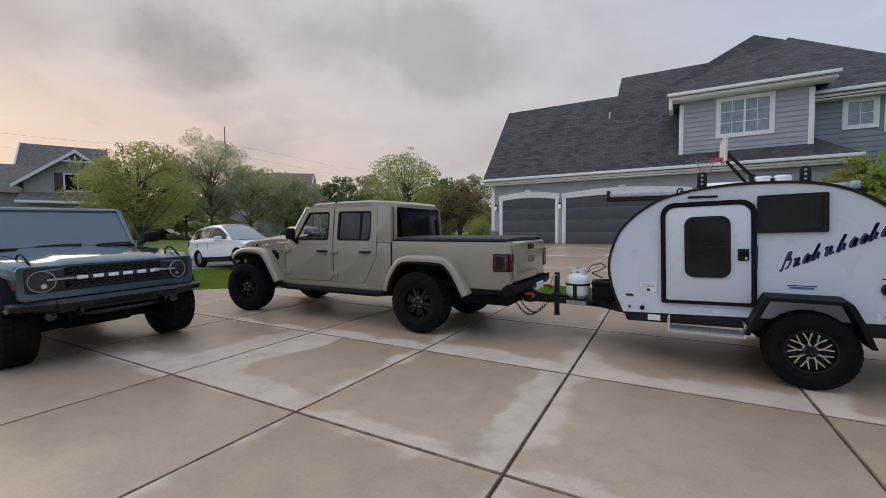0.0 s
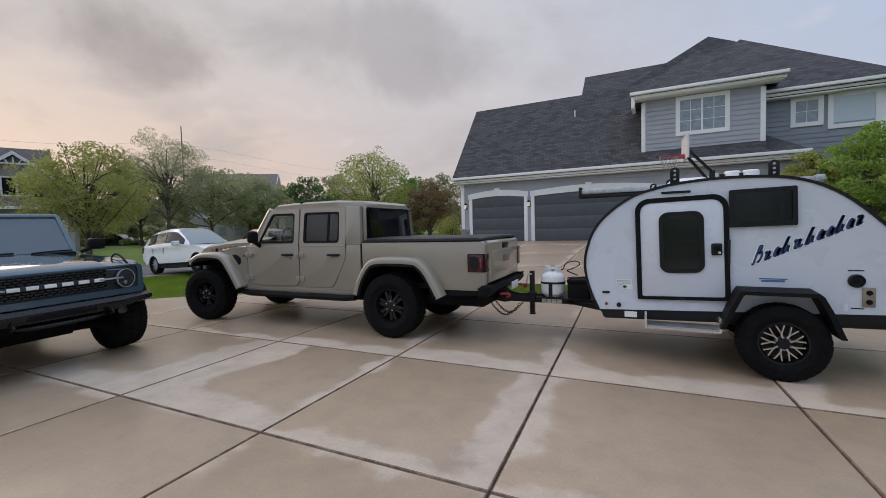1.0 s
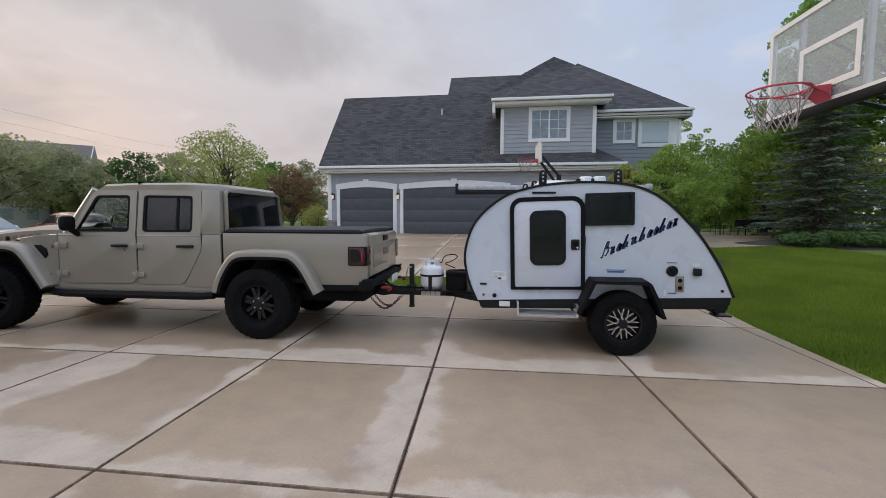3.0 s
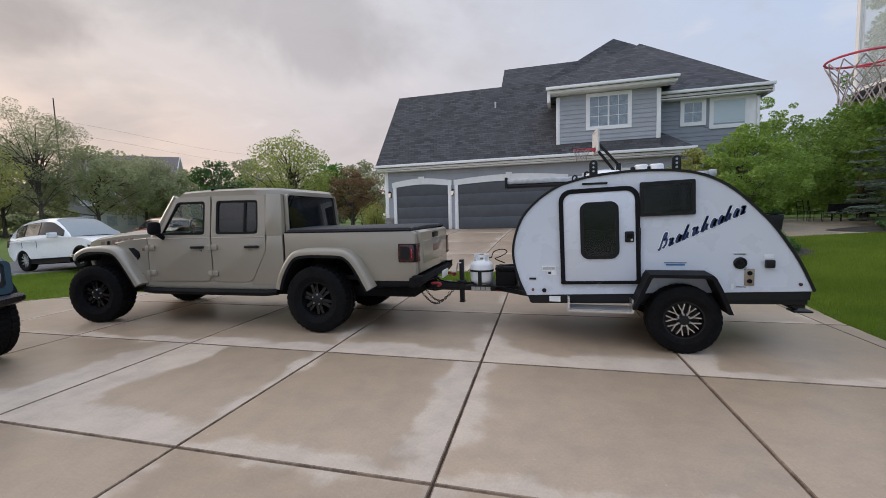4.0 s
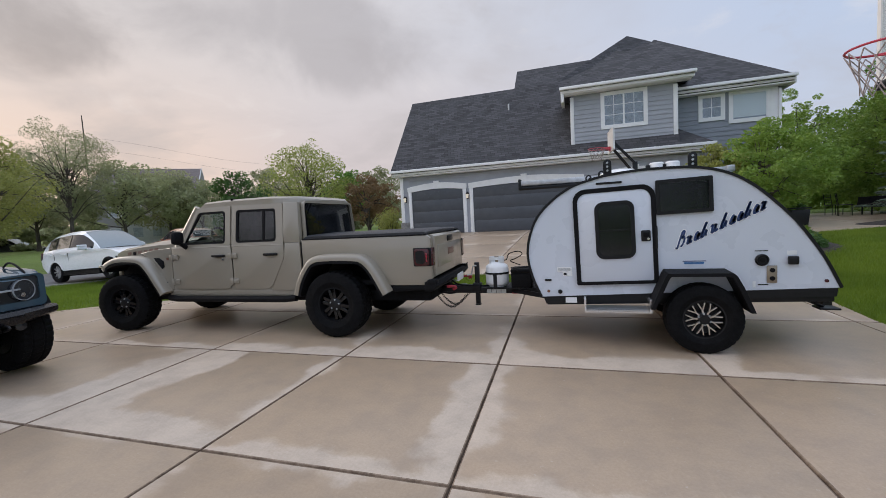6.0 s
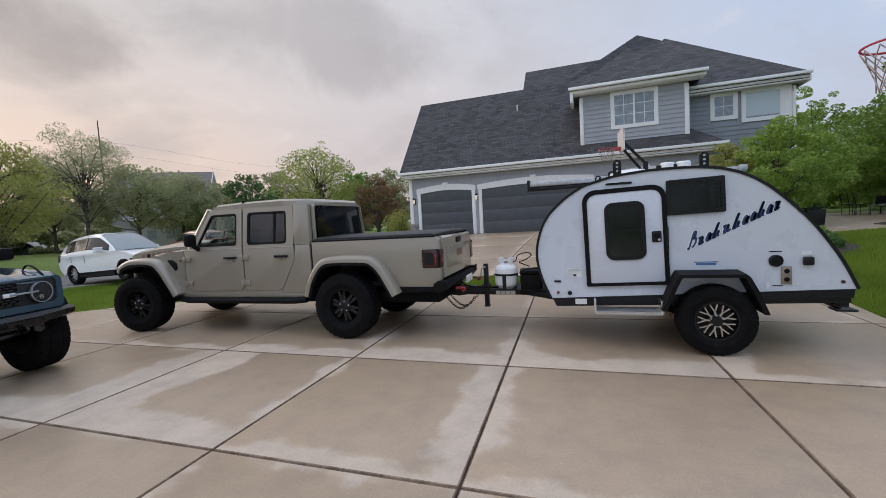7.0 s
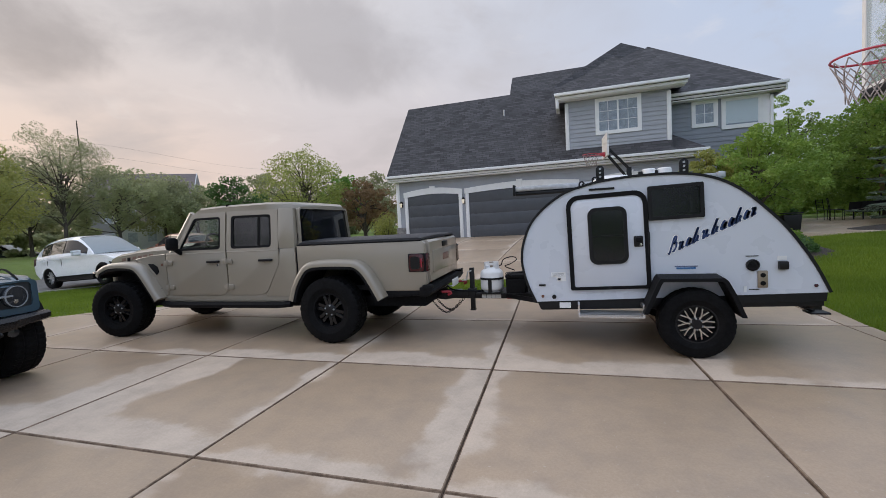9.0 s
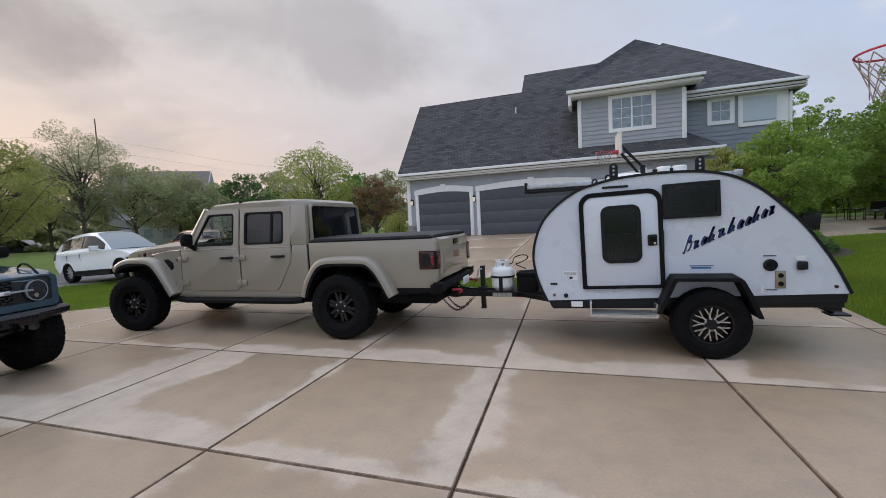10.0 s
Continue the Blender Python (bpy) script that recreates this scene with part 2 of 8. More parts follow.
BLACK = plain("black_powder_coat", (0.008, 0.008, 0.009), 0.4, vary=0.2, scale=20, spec=0.3)
PLASTIC = plain("black_textured_plastic", (0.008, 0.008, 0.009), 0.6, vary=0.2, scale=30, bump=0.15, spec=0.12)
RUBBER = plain("tyre_rubber", (0.0055, 0.0055, 0.006), 0.8, vary=0.3, scale=14, bump=0.2, spec=0.14)
DARK = plain("black_trim_cloth", (0.008, 0.008, 0.009), 0.9, spec=0.15)
WHITE_GEL = plain("white_gelcoat_panel", (0.605, 0.64, 0.705), 0.28, vary=0.008, scale=0.7, coat=0.4)
SAND = plain("sand_grey_car_paint", (0.285, 0.248, 0.192), 0.34, vary=0.02, scale=2, coat=0.8)
BLUE = plain("slate_blue_car_paint", (0.072, 0.122, 0.160), 0.15, metal=0.3, vary=0.03, scale=2, coat=1.0)
WHITE_CAR = plain("white_car_paint", (0.84, 0.85, 0.86), 0.3, vary=0.02, coat=0.8)
CHROME = plain("brushed_aluminium", (0.75, 0.75, 0.76), 0.25, metal=1.0, vary=0.05, scale=30)
DULL_METAL = plain("galvanised_steel", (0.45, 0.46, 0.47), 0.5, metal=0.9, vary=0.15, scale=12)
RED_LENS = plain("red_lamp_lens", (0.045, 0.002, 0.005), 0.2, coat=0.2)
RED = plain("red_paint", (0.30, 0.018, 0.028), 0.45)
WHITE_PL = plain("white_plastic", (0.78, 0.78, 0.77), 0.4, vary=0.03)
NAVY = plain("navy_decal", (0.026, 0.052, 0.15), 0.35, vary=0.05)
BRICK_RED = plain("rust_brick", (0.20, 0.09, 0.06), 0.85, vary=0.3, scale=6)
GLASS_DARK = glass_mat("dark_tinted_glass", (0.45, 0.45, 0.46), 0.55, 0.08)
GLASS = glass_mat("clear_glass", (0.93, 0.97, 0.95), 0.97)
GLASS_HOUSE = glass_mat("house_window_glass", (0.90, 0.93, 0.95), 0.96)
# mostly see-through acrylic with a whitish body
CLEAR = glass_mat("whitish_clear_acrylic", (0.94, 0.97, 0.98), 0.72, 0.05, (0.66, 0.72, 0.76))
STRAW = plain("tan_wood", (0.32, 0.20, 0.11), 0.7, vary=0.25, scale=8)

# ---- building blocks ----


def part(name, bm, material, parent=None, label="", smooth=35, kind=""):
    """Links a bmesh as one mesh object, under a thing or a part where one is given."""
    bmesh.ops.recalc_face_normals(bm, faces=bm.faces)
    lim = radians(smooth)
    for f in bm.faces:
        f.smooth = True
    for e in bm.edges:
        e.smooth = len(e.link_faces) == 2 and e.calc_face_angle(4.0) < lim
    me = bpy.data.meshes.new(name)
    bm.to_mesh(me)
    bm.free()
    me.materials.append(material)
    ob = new(name, me)
    if parent is not None:
        ob.parent = parent
    return tagged(ob, label, kind=kind)


def thing(name, m, label, category, group="", kind=""):
    ob = new(name)
    ob.matrix_world = m
    ob.empty_display_size = 0.2
    return tagged(ob, label, category, group, kind)


def box(bm, x0, x1, y0, y1, z0, z1, m=None, bev=0.0, seg=2):
    r = bmesh.ops.create_cube(bm, size=1)
    vs = r["verts"]
    for v in vs:
        v.co = Vector((x0 + (v.co.x + 0.5) * (x1 - x0), y0 + (v.co.y + 0.5) * (y1 - y0), z0 + (v.co.z + 0.5) * (z1 - z0)))
    if bev:
        es = list({e for v in vs for e in v.link_edges})
        out = bmesh.ops.bevel(bm, geom=es, offset=bev, segments=seg, affect="EDGES", profile=0.5)
        vs = list({v for f in out["faces"] for v in f.verts} | {v for v in vs if v.is_valid})
    if m is not None:
        bmesh.ops.transform(bm, matrix=m, verts=vs)
    return bm


def bx(*a, **k):
    return box(bmesh.new(), *a, **k)


def prism(bm, pts, y0, y1, bev=0.0, seg=2, axis="y"):
    """A polygon in (x, z) drawn out along y (or along another axis)."""
    def at(p, d):
        return {"y": (p[0], d, p[1]), "x": (d, p[0], p[1]), "z": (p[0], p[1], d)}[axis]
    a = [bm.verts.new(at(p, y0)) for p in pts]
    b = [bm.verts.new(at(p, y1)) for p in pts]
    n = len(pts)
    caps = [bm.faces.new(a), bm.faces.new(b[::-1])]
    for i in range(n):
        bm.faces.new((a[i], b[i], b[(i + 1) % n], a[(i + 1) % n]))
    if bev:
        es = [e for f in caps for e in f.edges]
        bmesh.ops.bevel(bm, geom=list(set(es)), offset=bev, segments=seg, affect="EDGES", profile=0.5)
    return bm


def px(*a, **k):
    return prism(bmesh.new(), *a, **k)


def tube(bm, pts, r, n=8, cap=True):
    """A round bar along points; r may be one radius or one for each point."""
    pts = [Vector(p) for p in pts]
    rs = r if isinstance(r, (list, tuple)) else [r] * len(pts)
    rings, u = [], None
    for i, p in enumerate(pts):
        d = (pts[min(i + 1, len(pts) - 1)] - pts[max(i - 1, 0)]).normalized()
        if u is None:
            u = d.orthogonal().normalized()
        u = (u - d * u.dot(d)).normalized()
        w = d.cross(u)
        rings.append([bm.verts.new(p + (u * math.cos(2 * math.pi * k / n) + w * math.sin(2 * math.pi * k / n)) * rs[i]) for k in range(n)])
    for a, b in zip(rings, rings[1:]):
        for k in range(n):
            bm.faces.new((a[k], a[(k + 1) % n], b[(k + 1) % n], b[k]))
    if cap:
        bm.faces.new(rings[0][::-1])
        bm.faces.new(rings[-1])
    return bm


def tb(*a, **k):
    return tube(bmesh.new(), *a, **k)


def lathe(bm, prof, n=32, m=None, closed=False):
    """Profile of (radius, height) turned about y."""
    rings = []
    for r, h in prof:
        rings.append([bm.verts.new((r * math.cos(2 * math.pi * k / n), h, r * math.sin(2 * math.pi * k / n))) for k in range(n)])
    pairs = list(zip(rings, rings[1:]))
    if closed:
        pairs.append((rings[-1], rings[0]))
    for a, b in pairs:
        for k in range(n):
            bm.faces.new((a[k], a[(k + 1) % n], b[(k + 1) % n], b[k]))
    if not closed:
        bm.faces.new(rings[0])
        bm.faces.new(rings[-1][::-1])
    if m is not None:
        bmesh.ops.transform(bm, matrix=m, verts=[v for q in rings for v in q])
    return bm


def lt(*a, **k):
    return lathe(bmesh.new(), *a, **k)


def rounded(x0, x1, z0, z1, r, n=5):
    """Corner-rounded rectangle as points; r is one radius or four (from lower left, anticlockwise)."""
    rs = r if isinstance(r, (list, tuple)) else [r] * 4
    out = []
    for (cx, cz, a0), q in zip(((x0, z0, 180), (x1, z0, 270), (x1, z1, 0), (x0, z1, 90)), rs):
        sx, sz = (1 if cx == x0 else -1), (1 if cz == z0 else -1)
        for k in range(n + 1):
            a = radians(a0 + 90 * k / n)
            out.append((cx + sx * q + q * math.cos(a), cz + sz * q + q * math.sin(a)))
    return out


def soften(pts, r, n=3):
    """The same outline with each corner rounded by about r, n + 1 points a corner."""
    out = []
    for a, p, b in zip(pts[-1:] + pts[:-1], pts, pts[1:] + pts[:1]):
        a, p, b = Vector(a), Vector(p), Vector(b)
        u, v = a - p, b - p
        u, v = u * min(r / u.length, 0.45), v * min(r / v.length, 0.45)
        for k in range(n + 1):
            q = k / n
            out.append(tuple(p + u * (1 - q) ** 2 + v * q ** 2))
    return out


def ring(bm, outer, inner, y0, y1, bev=0.0):
    """A frame between two outlines of equal count, drawn out along y."""
    n = len(outer)
    vs = [[bm.verts.new((p[0], y, p[1])) for p in o] for o in (outer, inner) for y in (y0, y1)]
    oa, ob, ia, ib = vs
    for i in range(n):
        j = (i + 1) % n
        bm.faces.new((oa[i], oa[j], ob[j], ob[i]))
        bm.faces.new((ia[i], ib[i], ib[j], ia[j]))
        bm.faces.new((oa[i], ia[i], ia[j], oa[j]))
        bm.faces.new((ob[i], ob[j], ib[j], ib[i]))
    return bm


def smooth_path(pts, n=6):
    """Points along a Catmull-Rom curve."""
    p = [Vector(q) for q in pts]
    p = [p[0] * 2 - p[1]] + p + [p[-1] * 2 - p[-2]]
    out = []
    for i in range(1, len(p) - 2):
        for k in range(n):
            t = k / n
            out.append(0.5 * ((2 * p[i]) + (p[i + 1] - p[i - 1]) * t + (2 * p[i - 1] - 5 * p[i] + 4 * p[i + 1] - p[i + 2]) * t * t + (3 * p[i] - p[i - 1] - 3 * p[i + 1] + p[i + 2]) * t ** 3))
    return out + [p[-2]]


def sstep(a, b, x):
    t = min(1, max(0, (x - a) / (b - a)))
    return t * t * (3 - 2 * t)


def height(x, y):
    """The lie of the land: level pad, rising to the garage and a little to the road."""
    z = 0.72 * sstep(6.5, 20.5, y) * sstep(-15.0, -9.0, x)
    z += 0.30 * sstep(3.0, 6.0, x) * sstep(4.0, 9.0, y) * (1 - sstep(9, 20, y))
    return z - 0.10 * sstep(-10.5, -19.0, x) + 0.62 * sstep(-21.5, -31, x)

# ---- ground, road, driveway ----


def clip_to(poly, a, b):
    """Keeps the part of a polygon to the left of the line from a to b."""
    out = []
    side = [(b[0] - a[0]) * (p[1] - a[1]) - (b[1] - a[1]) * (p[0] - a[0]) for p in poly]
    for i, p in enumerate(poly):
        q, s, t = poly[(i + 1) % len(poly)], side[i], side[(i + 1) % len(poly)]
        if s >= 0:
            out.append(p)
        if (s >= 0) != (t >= 0):
            k = s / (s - t)
            out.append((p[0] + (q[0] - p[0]) * k, p[1] + (q[1] - p[1]) * k))
    return out


def area(poly):
    return 0.5 * sum(p[0] * q[1] - q[0] * p[1] for p, q in zip(poly, poly[1:] + poly[:1]))


def inset(poly, d):
    """A convex-ish outline moved inwards by d."""
    cx, cy = sum(p[0] for p in poly) / len(poly), sum(p[1] for p in poly) / len(poly)
    out = []
    for x, y in poly:
        lx, ly = cx - x, cy - y
        n = max(1e-6, math.hypot(lx, ly))
        out.append((x + lx / n * d * 1.3, y + ly / n * d * 1.3))
    return out


def slab(poly, parent, material, thick=0.09):
    """One poured slab with a dirty tooled margin and rounded edges, following the slope."""
    cx, cy = sum(p[0] for p in poly) / len(poly), sum(p[1] for p in poly) / len(poly)
    cz = height(cx, cy)
    bm = bmesh.new()

    def loop(d, drop):
        return [bm.verts.new((x - cx, y - cy, height(x, y) - cz - drop)) for x, y in inset(poly, d)]

    field, top, mid, low = loop(0.018, 0.0), loop(0.010, 0.002), loop(0.006, 0.012), loop(0.006, thick)
    n = len(poly)
    bm.faces.new(field)
    for i in range(n):
        j = (i + 1) % n
        bm.faces.new((field[j], field[i], top[i], top[j])).material_index = 1
        bm.faces.new((top[j], top[i], mid[i], mid[j])).material_index = 1
        bm.faces.new((mid[j], mid[i], low[i], low[j])).material_index = 1
    ob = part("slab", bm, material, parent, smooth=20)
    ob.data.materials.append(MARGIN)
    ob.location = (cx, cy, cz)
    return ob


PAD = [(3.1, -9.0), (3.0, 4.8), (3.02, 6.3), (3.1, 7.4), (2.5, 8.2), (-2.9, 8.45), (-6.0, 7.9), (-8.2, 7.1), (-9.9, 6.15), (-10.6, 5.45), (-12.0, 3.6), (-12.6, 0.0), (-12.6, -9.0)]
JOINT_X = [-12.8, -10.95, -9.1, -7.27, -5.43, -3.55, -1.71, 0.0, 1.91, 3.95, 6.0]
JOINT_Y = [-13.3, -11.4, -9.5, -7.6, -5.7, -3.8, -1.90, 0.0, 2.02, 4.1, 6.2]
TURN_ROWS, TURN_COLS, MID_SLABS = radians(1.3), radians(2.9), (-1.052, 4.122)


def spin(p):
    p = (p[0] + (0.021 * p[1] if p[0] == -1.71 and p[1] < 0 else 0.0), p[1])
    return (MID_SLABS[0] + p[0] * math.cos(TURN_ROWS) - p[1] * math.sin(TURN_COLS), MID_SLABS[1] + p[0] * math.sin(TURN_ROWS) + p[1] * math.cos(TURN_COLS))


def paved(name, outline, cells, label, drying=None):
    polys, rims = [], []
    for n, cell in enumerate(cells):
        poly = list(outline)
        for a, b in zip(cell, cell[1:] + cell[:1]):
            poly = clip_to(poly, a, b)
            if len(poly) < 3:
                break
        if len(poly) >= 3 and area(poly) > 0.05:
            polys.append(poly)
            rims.append((drying or {}).get(n, (0.45, 0.55, 0.55, 0.45)))
    base = bmesh.new()
    for poly in polys:
        base.faces.new([base.verts.new((x, y, height(x, y) - 0.022)) for x, y in poly])
    ob = part(name, base, BED, None, kind="structure")
    tagged(ob, label, "driveway")
    for poly, rim in zip(polys, rims):
        slab(poly, ob, CONCRETE).color = rim
    return ob


def margin_mat():
    m = Mat("dirt_stained_slab_margin", 0.85).world_space()
    n = m.noise(5, 5, 0.7)
    c = m.mix(m.ramp(n, 0.35, 0.7), (0.13, 0.085, 0.055), (0.30, 0.215, 0.15))
    m.color(m.mix(m.ramp(m.noise(40, 3, 0.7), 0.4, 0.8, 0.0, 0.5), c, (0.36, 0.27, 0.20)))
    return m.m


MARGIN = margin_mat()
BED = plain("dirty_joint_sand", (0.075, 0.05, 0.034), 0.95)
if area(PAD) < 0:
    PAD.reverse()
# how far the slabs have dried in from west, east, south and north, by their first joints; 0.5 is not at all
DRYING = {
    (-1.71, -1.90): (0.46, 0.78, 0.62, 0.40), (-3.55, -1.90): (1.00, 0.60, 0.84, 0.42), (0.0, -1.90): (0.62, 0.30, 0.60, 0.38),
    (-5.43, -1.90): (0.45, 0.85, 0.85, 0.50), (1.91, -1.90): (0.25, 0.25, 0.25, 0.25), (-7.27, -1.90): (0.4, 0.5, 0.5, 0.4),
    (-1.71, 0.0): (0.56, 0.64, 0.86, 0.30), (-3.55, 0.0): (0.60, 0.60, 0.80, 0.30), (0.0, 0.0): (0.60, 0.50, 0.86, 0.25), (-5.43, 0.0): (0.35, 0.45, 0.66, 0.3), (1.91, 0.0): (0.72, 0.2, 0.62, 0.2),
    (-1.71, -3.8): (0.5, 0.62, 0.3, 0.52), (-3.55, -3.8): (0.3, 0.42, 0.3, 0.44), (0.0, -3.8): (0.6, 0.3, 0.3, 0.4), (-5.43, -3.8): (0.4, 0.4, 0.4, 0.55), (1.91, -3.8): (0.3, 0.3, 0.3, 0.3),
}
cells, drying = [], {}
for x0, x1 in zip(JOINT_X, JOINT_X[1:]):
    for y0, y1 in zip(JOINT_Y, JOINT_Y[1:]):
        if (x0, y0) in DRYING:
            drying[len(cells)] = DRYING[x0, y0]
        cells.append([spin(p) for p in ((x0, y0), (x1, y0), (x1, y1), (x0, y1))])
paved("driveway", PAD, cells, "pale tan concrete driveway of jointed slabs, drying after rain", drying)
APRON = [(-9.6, 9.6), (3.3, 9.8), (4.4, 19.98), (-9.6, 19.98)]
cells = [[(x, y), (x + 2.45, y), (x + 2.45, y + 2.6), (x, y + 2.6)] for x in np.arange(-9.8, 5.2, 2.45).tolist() for y in np.arange(9.58, 19.9, 2.6).tolist()]
paved("garage_apron", APRON, cells, "concrete apron sloping up to the garage doors")
PATIO = [(5.6, 13.9), (8.0, 14.9), (11.5, 17.5), (13.5, 26.0), (9.0, 26.0), (6.9, 17.5)]
cells = [[(x, y), (x + 3, y), (x + 3, y + 3), (x, y + 3)] for x in (5, 8, 11) for y in (12, 15, 18, 21, 24)]
paved("patio", PATIO, cells, "grey concrete patio beside the lawn")


def on_paving(x, y):
    """1 well inside the slabs, 0 on the lawn."""
    deep = 0.0
    for poly in (PAD, APRON, PATIO):
        inset_ = min((b[0] - a[0]) * (y - a[1]) - (b[1] - a[1]) * (x - a[0]) for a, b in zip(poly, poly[1:] + poly[:1]))
        deep = max(deep, sstep(0.0, 2.0, inset_))
    return deep


gx = [-1500, -500, -200, -110, -75, -58] + [i * 0.75 for i in range(-64, 54)] + [46, 60, 90, 150, 300, 700, 1500]
gy = [-1500, -500, -150, -60, -35, -22] + [i * 0.75 for i in range(-20, 54)] + [46, 55, 70, 95, 150, 300, 700, 1500]
bm = bmesh.new()
rows = [[bm.verts.new((x, y, height(x, y) - 0.035 - 0.05 * on_paving(x, y) + 0.02 * noise.noise(Vector((x * 0.35, y * 0.35, 0))) * (abs(x) < 40))) for x in gx] for y in gy]
for a, b in zip(rows, rows[1:]):
    for i in range(len(gx) - 1):
        bm.faces.new((a[i], a[i + 1], b[i + 1], b[i]))
tagged(part("ground", bm, GRASS, None, kind="structure"), "green mown lawn rising gently to the houses", "lawn")

# the street, bending past the parked cars
STREET = smooth_path([(-140, -46, 0), (-90, -24, 0), (-50, -5, 0), (-29, 5.4, 0), (-20.3, 11.4, 0), (-17.6, 16.5, 0), (-20, 24, 0), (-21.5, 34, 0), (-19, 50, 0), (-10, 90, 0), (0, 160, 0)], 6)


def street_line(across, z):
    out = []
    for i, p in enumerate(STREET):
        d = (STREET[min(i + 1, len(STREET) - 1)] - STREET[max(i - 1, 0)]).normalized()
        out.append((p.x + d.y * across, p.y - d.x * across, height(p.x, p.y) + 0.0 + z))
    return out


def street_strip(bm, lines):
    rows_ = [[bm.verts.new(p) for p in l] for l in lines]
    for a, b in zip(rows_, rows_[1:]):
        for i in range(len(a) - 1):
            bm.faces.new((a[i], a[i + 1], b[i + 1], b[i]))
    return bm


tagged(part("road", street_strip(bmesh.new(), [street_line(-3.6, 0.0), street_line(0, 0.04), street_line(3.6, 0.0)]), ASPHALT, None, kind="structure"), "grey asphalt residential street", "road")
KERB = plain("kerb_concrete", (0.42, 0.40, 0.37), 0.8, scale=5)
for s in (1, -1):
    tagged(part("kerb", street_strip(bmesh.new(), [street_line(s * o, z) for o, z in ((3.6, -0.1), (3.6, 0.015), (3.85, 0.05), (3.95, 0.05), (3.95, -0.1))]), KERB, None, kind="structure"), "low pale concrete kerb along the street", "kerb")

# ---- the house with the garage ----
GF = 0.72  # garage floor


def solid(bm, verts, faces):
    vs = [bm.verts.new(v) for v in verts]
    for f in faces:
        bm.faces.new([vs[i] for i in f])
    return bm


def hip(bm, x0, x1, y0, y1, z, apex, apex2=None, under=0.12):
    """A hipped roof over a rectangle: one apex, or a ridge between two."""
    v = [(x0, y0, z), (x1, y0, z), (x1, y1, z), (x0, y1, z), (x0, y0, z - under), (x1, y0, z - under), (x1, y1, z - under), (x0, y1, z - under), apex, apex2 or apex]
    f = [(4, 5, 1, 0), (5, 6, 2, 1), (6, 7, 3, 2), (7, 4, 0, 3), (7, 6, 5, 4)]
    if apex2 is None:
        v.pop()
        f += [(0, 1, 8), (1, 2, 8), (2, 3, 8), (3, 0, 8)]
    else:
        f += [(0, 1, 8), (1, 2, 9, 8), (2, 3, 9), (3, 0, 8, 9)]
    return solid(bm, v, f)


house = thing("house", pose(0, 0, 0), "two-storey grey house with white trim and a steep charcoal roof", "house")
part("wall", bx(-8.95, 3.7, 20.0, 26.6, 0.3, 3.86), SIDING, house, "grey lap-sided garage wall")
part("wall", bx(-0.52, 3.67, 20.0, 24.0, 3.86, 6.62), SIDING, house, "grey upper storey over the garage")
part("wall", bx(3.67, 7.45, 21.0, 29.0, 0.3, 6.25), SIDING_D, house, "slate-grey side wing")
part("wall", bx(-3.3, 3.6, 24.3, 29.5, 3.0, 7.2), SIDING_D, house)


def gable(x0, x1, ye, ze, yr, zr, under=0.14):
    """A gabled roof with its ridge along x; the far eave mirrors the near one."""
    yb = 2 * yr - ye
    prof = [(ye, ze), (yr, zr), (yb, ze), (yb, ze - under), (yr, zr - under * 1.5), (ye, ze - under)]
    return px(prof, x0, x1, axis="x")


part("roof", solid(bmesh.new(), [(3.7, 19.55, 3.95), (4.9, 19.55, 3.95), (4.9, 21.0, 3.95), (3.7, 21.0, 3.95), (3.7, 20.75, 4.85), (3.7, 21.0, 4.85)], [(0, 1, 4), (1, 2, 5, 4), (2, 3, 5), (0, 4, 5, 3), (3, 2, 1, 0)]), SHINGLE, house)
part("roof", gable(-9.29, 3.7, 19.55, 3.95, 23.1, 8.15), SHINGLE, house, "steep charcoal asphalt-shingle garage roof")
part("roof", gable(-3.62, 3.5, 22.0, 6.0, 26.0, 9.97), SHINGLE, house)
part("roof", solid(bmesh.new(), [(-1.7, 22.85, 7.86), (5.4, 22.85, 7.86), (5.4, 29.1, 7.86), (-1.7, 29.1, 7.86), (2.44, 26.0, 10.93), (3.55, 26.0, 10.46)], [(0, 1, 5, 4), (1, 2, 5), (2, 3, 4, 5), (3, 0, 4), (3, 2, 1, 0)]), SHINGLE, house)
part("roof", hip(bmesh.new(), -0.2, 7.9, 20.5, 31.5, 6.4, (3.78, 26.0, 10.49), (3.78, 26.6, 10.49)), SHINGLE, house)
part("roof", hip(bmesh.new(), -0.93, 4.22, 19.5, 25.0, 6.83, (1.65, 22.1, 8.95), (1.65, 23.5, 8.95)), SHINGLE, house)
# gable end wall below the garage roof
part("gable_wall", px([(20.0, 3.8), (26.2, 3.8), (23.1, 7.75)], -8.93, -8.6, axis="x"), SIDING, house)


def bead(name, *a, **k):
    return part(name, bx(*a, bev=0.012), TRIM, house, **k)


# gutters, fascias, soffits
bead("gutter", -9.33, 4.95, 19.42, 19.56, 3.83, 3.95)
bead("fascia", -9.25, 4.9, 19.57, 19.62, 3.71, 3.83)
bead("soffit", -9.25, 4.9, 19.62, 20.02, 3.64, 3.70)
bead("gutter", -0.98, 4.27, 19.37, 19.51, 6.72, 6.84)
bead("fascia", -0.93, 4.22, 19.52, 19.58, 6.59, 6.72)
bead("soffit", -0.9, 4.18, 19.58, 20.05, 6.56, 6.61)
bead("frieze", -0.93, -0.80, 19.52, 20.6, 6.22, 6.60)
bead("gutter", 3.75, 7.95, 20.37, 20.51, 6.30, 6.42)
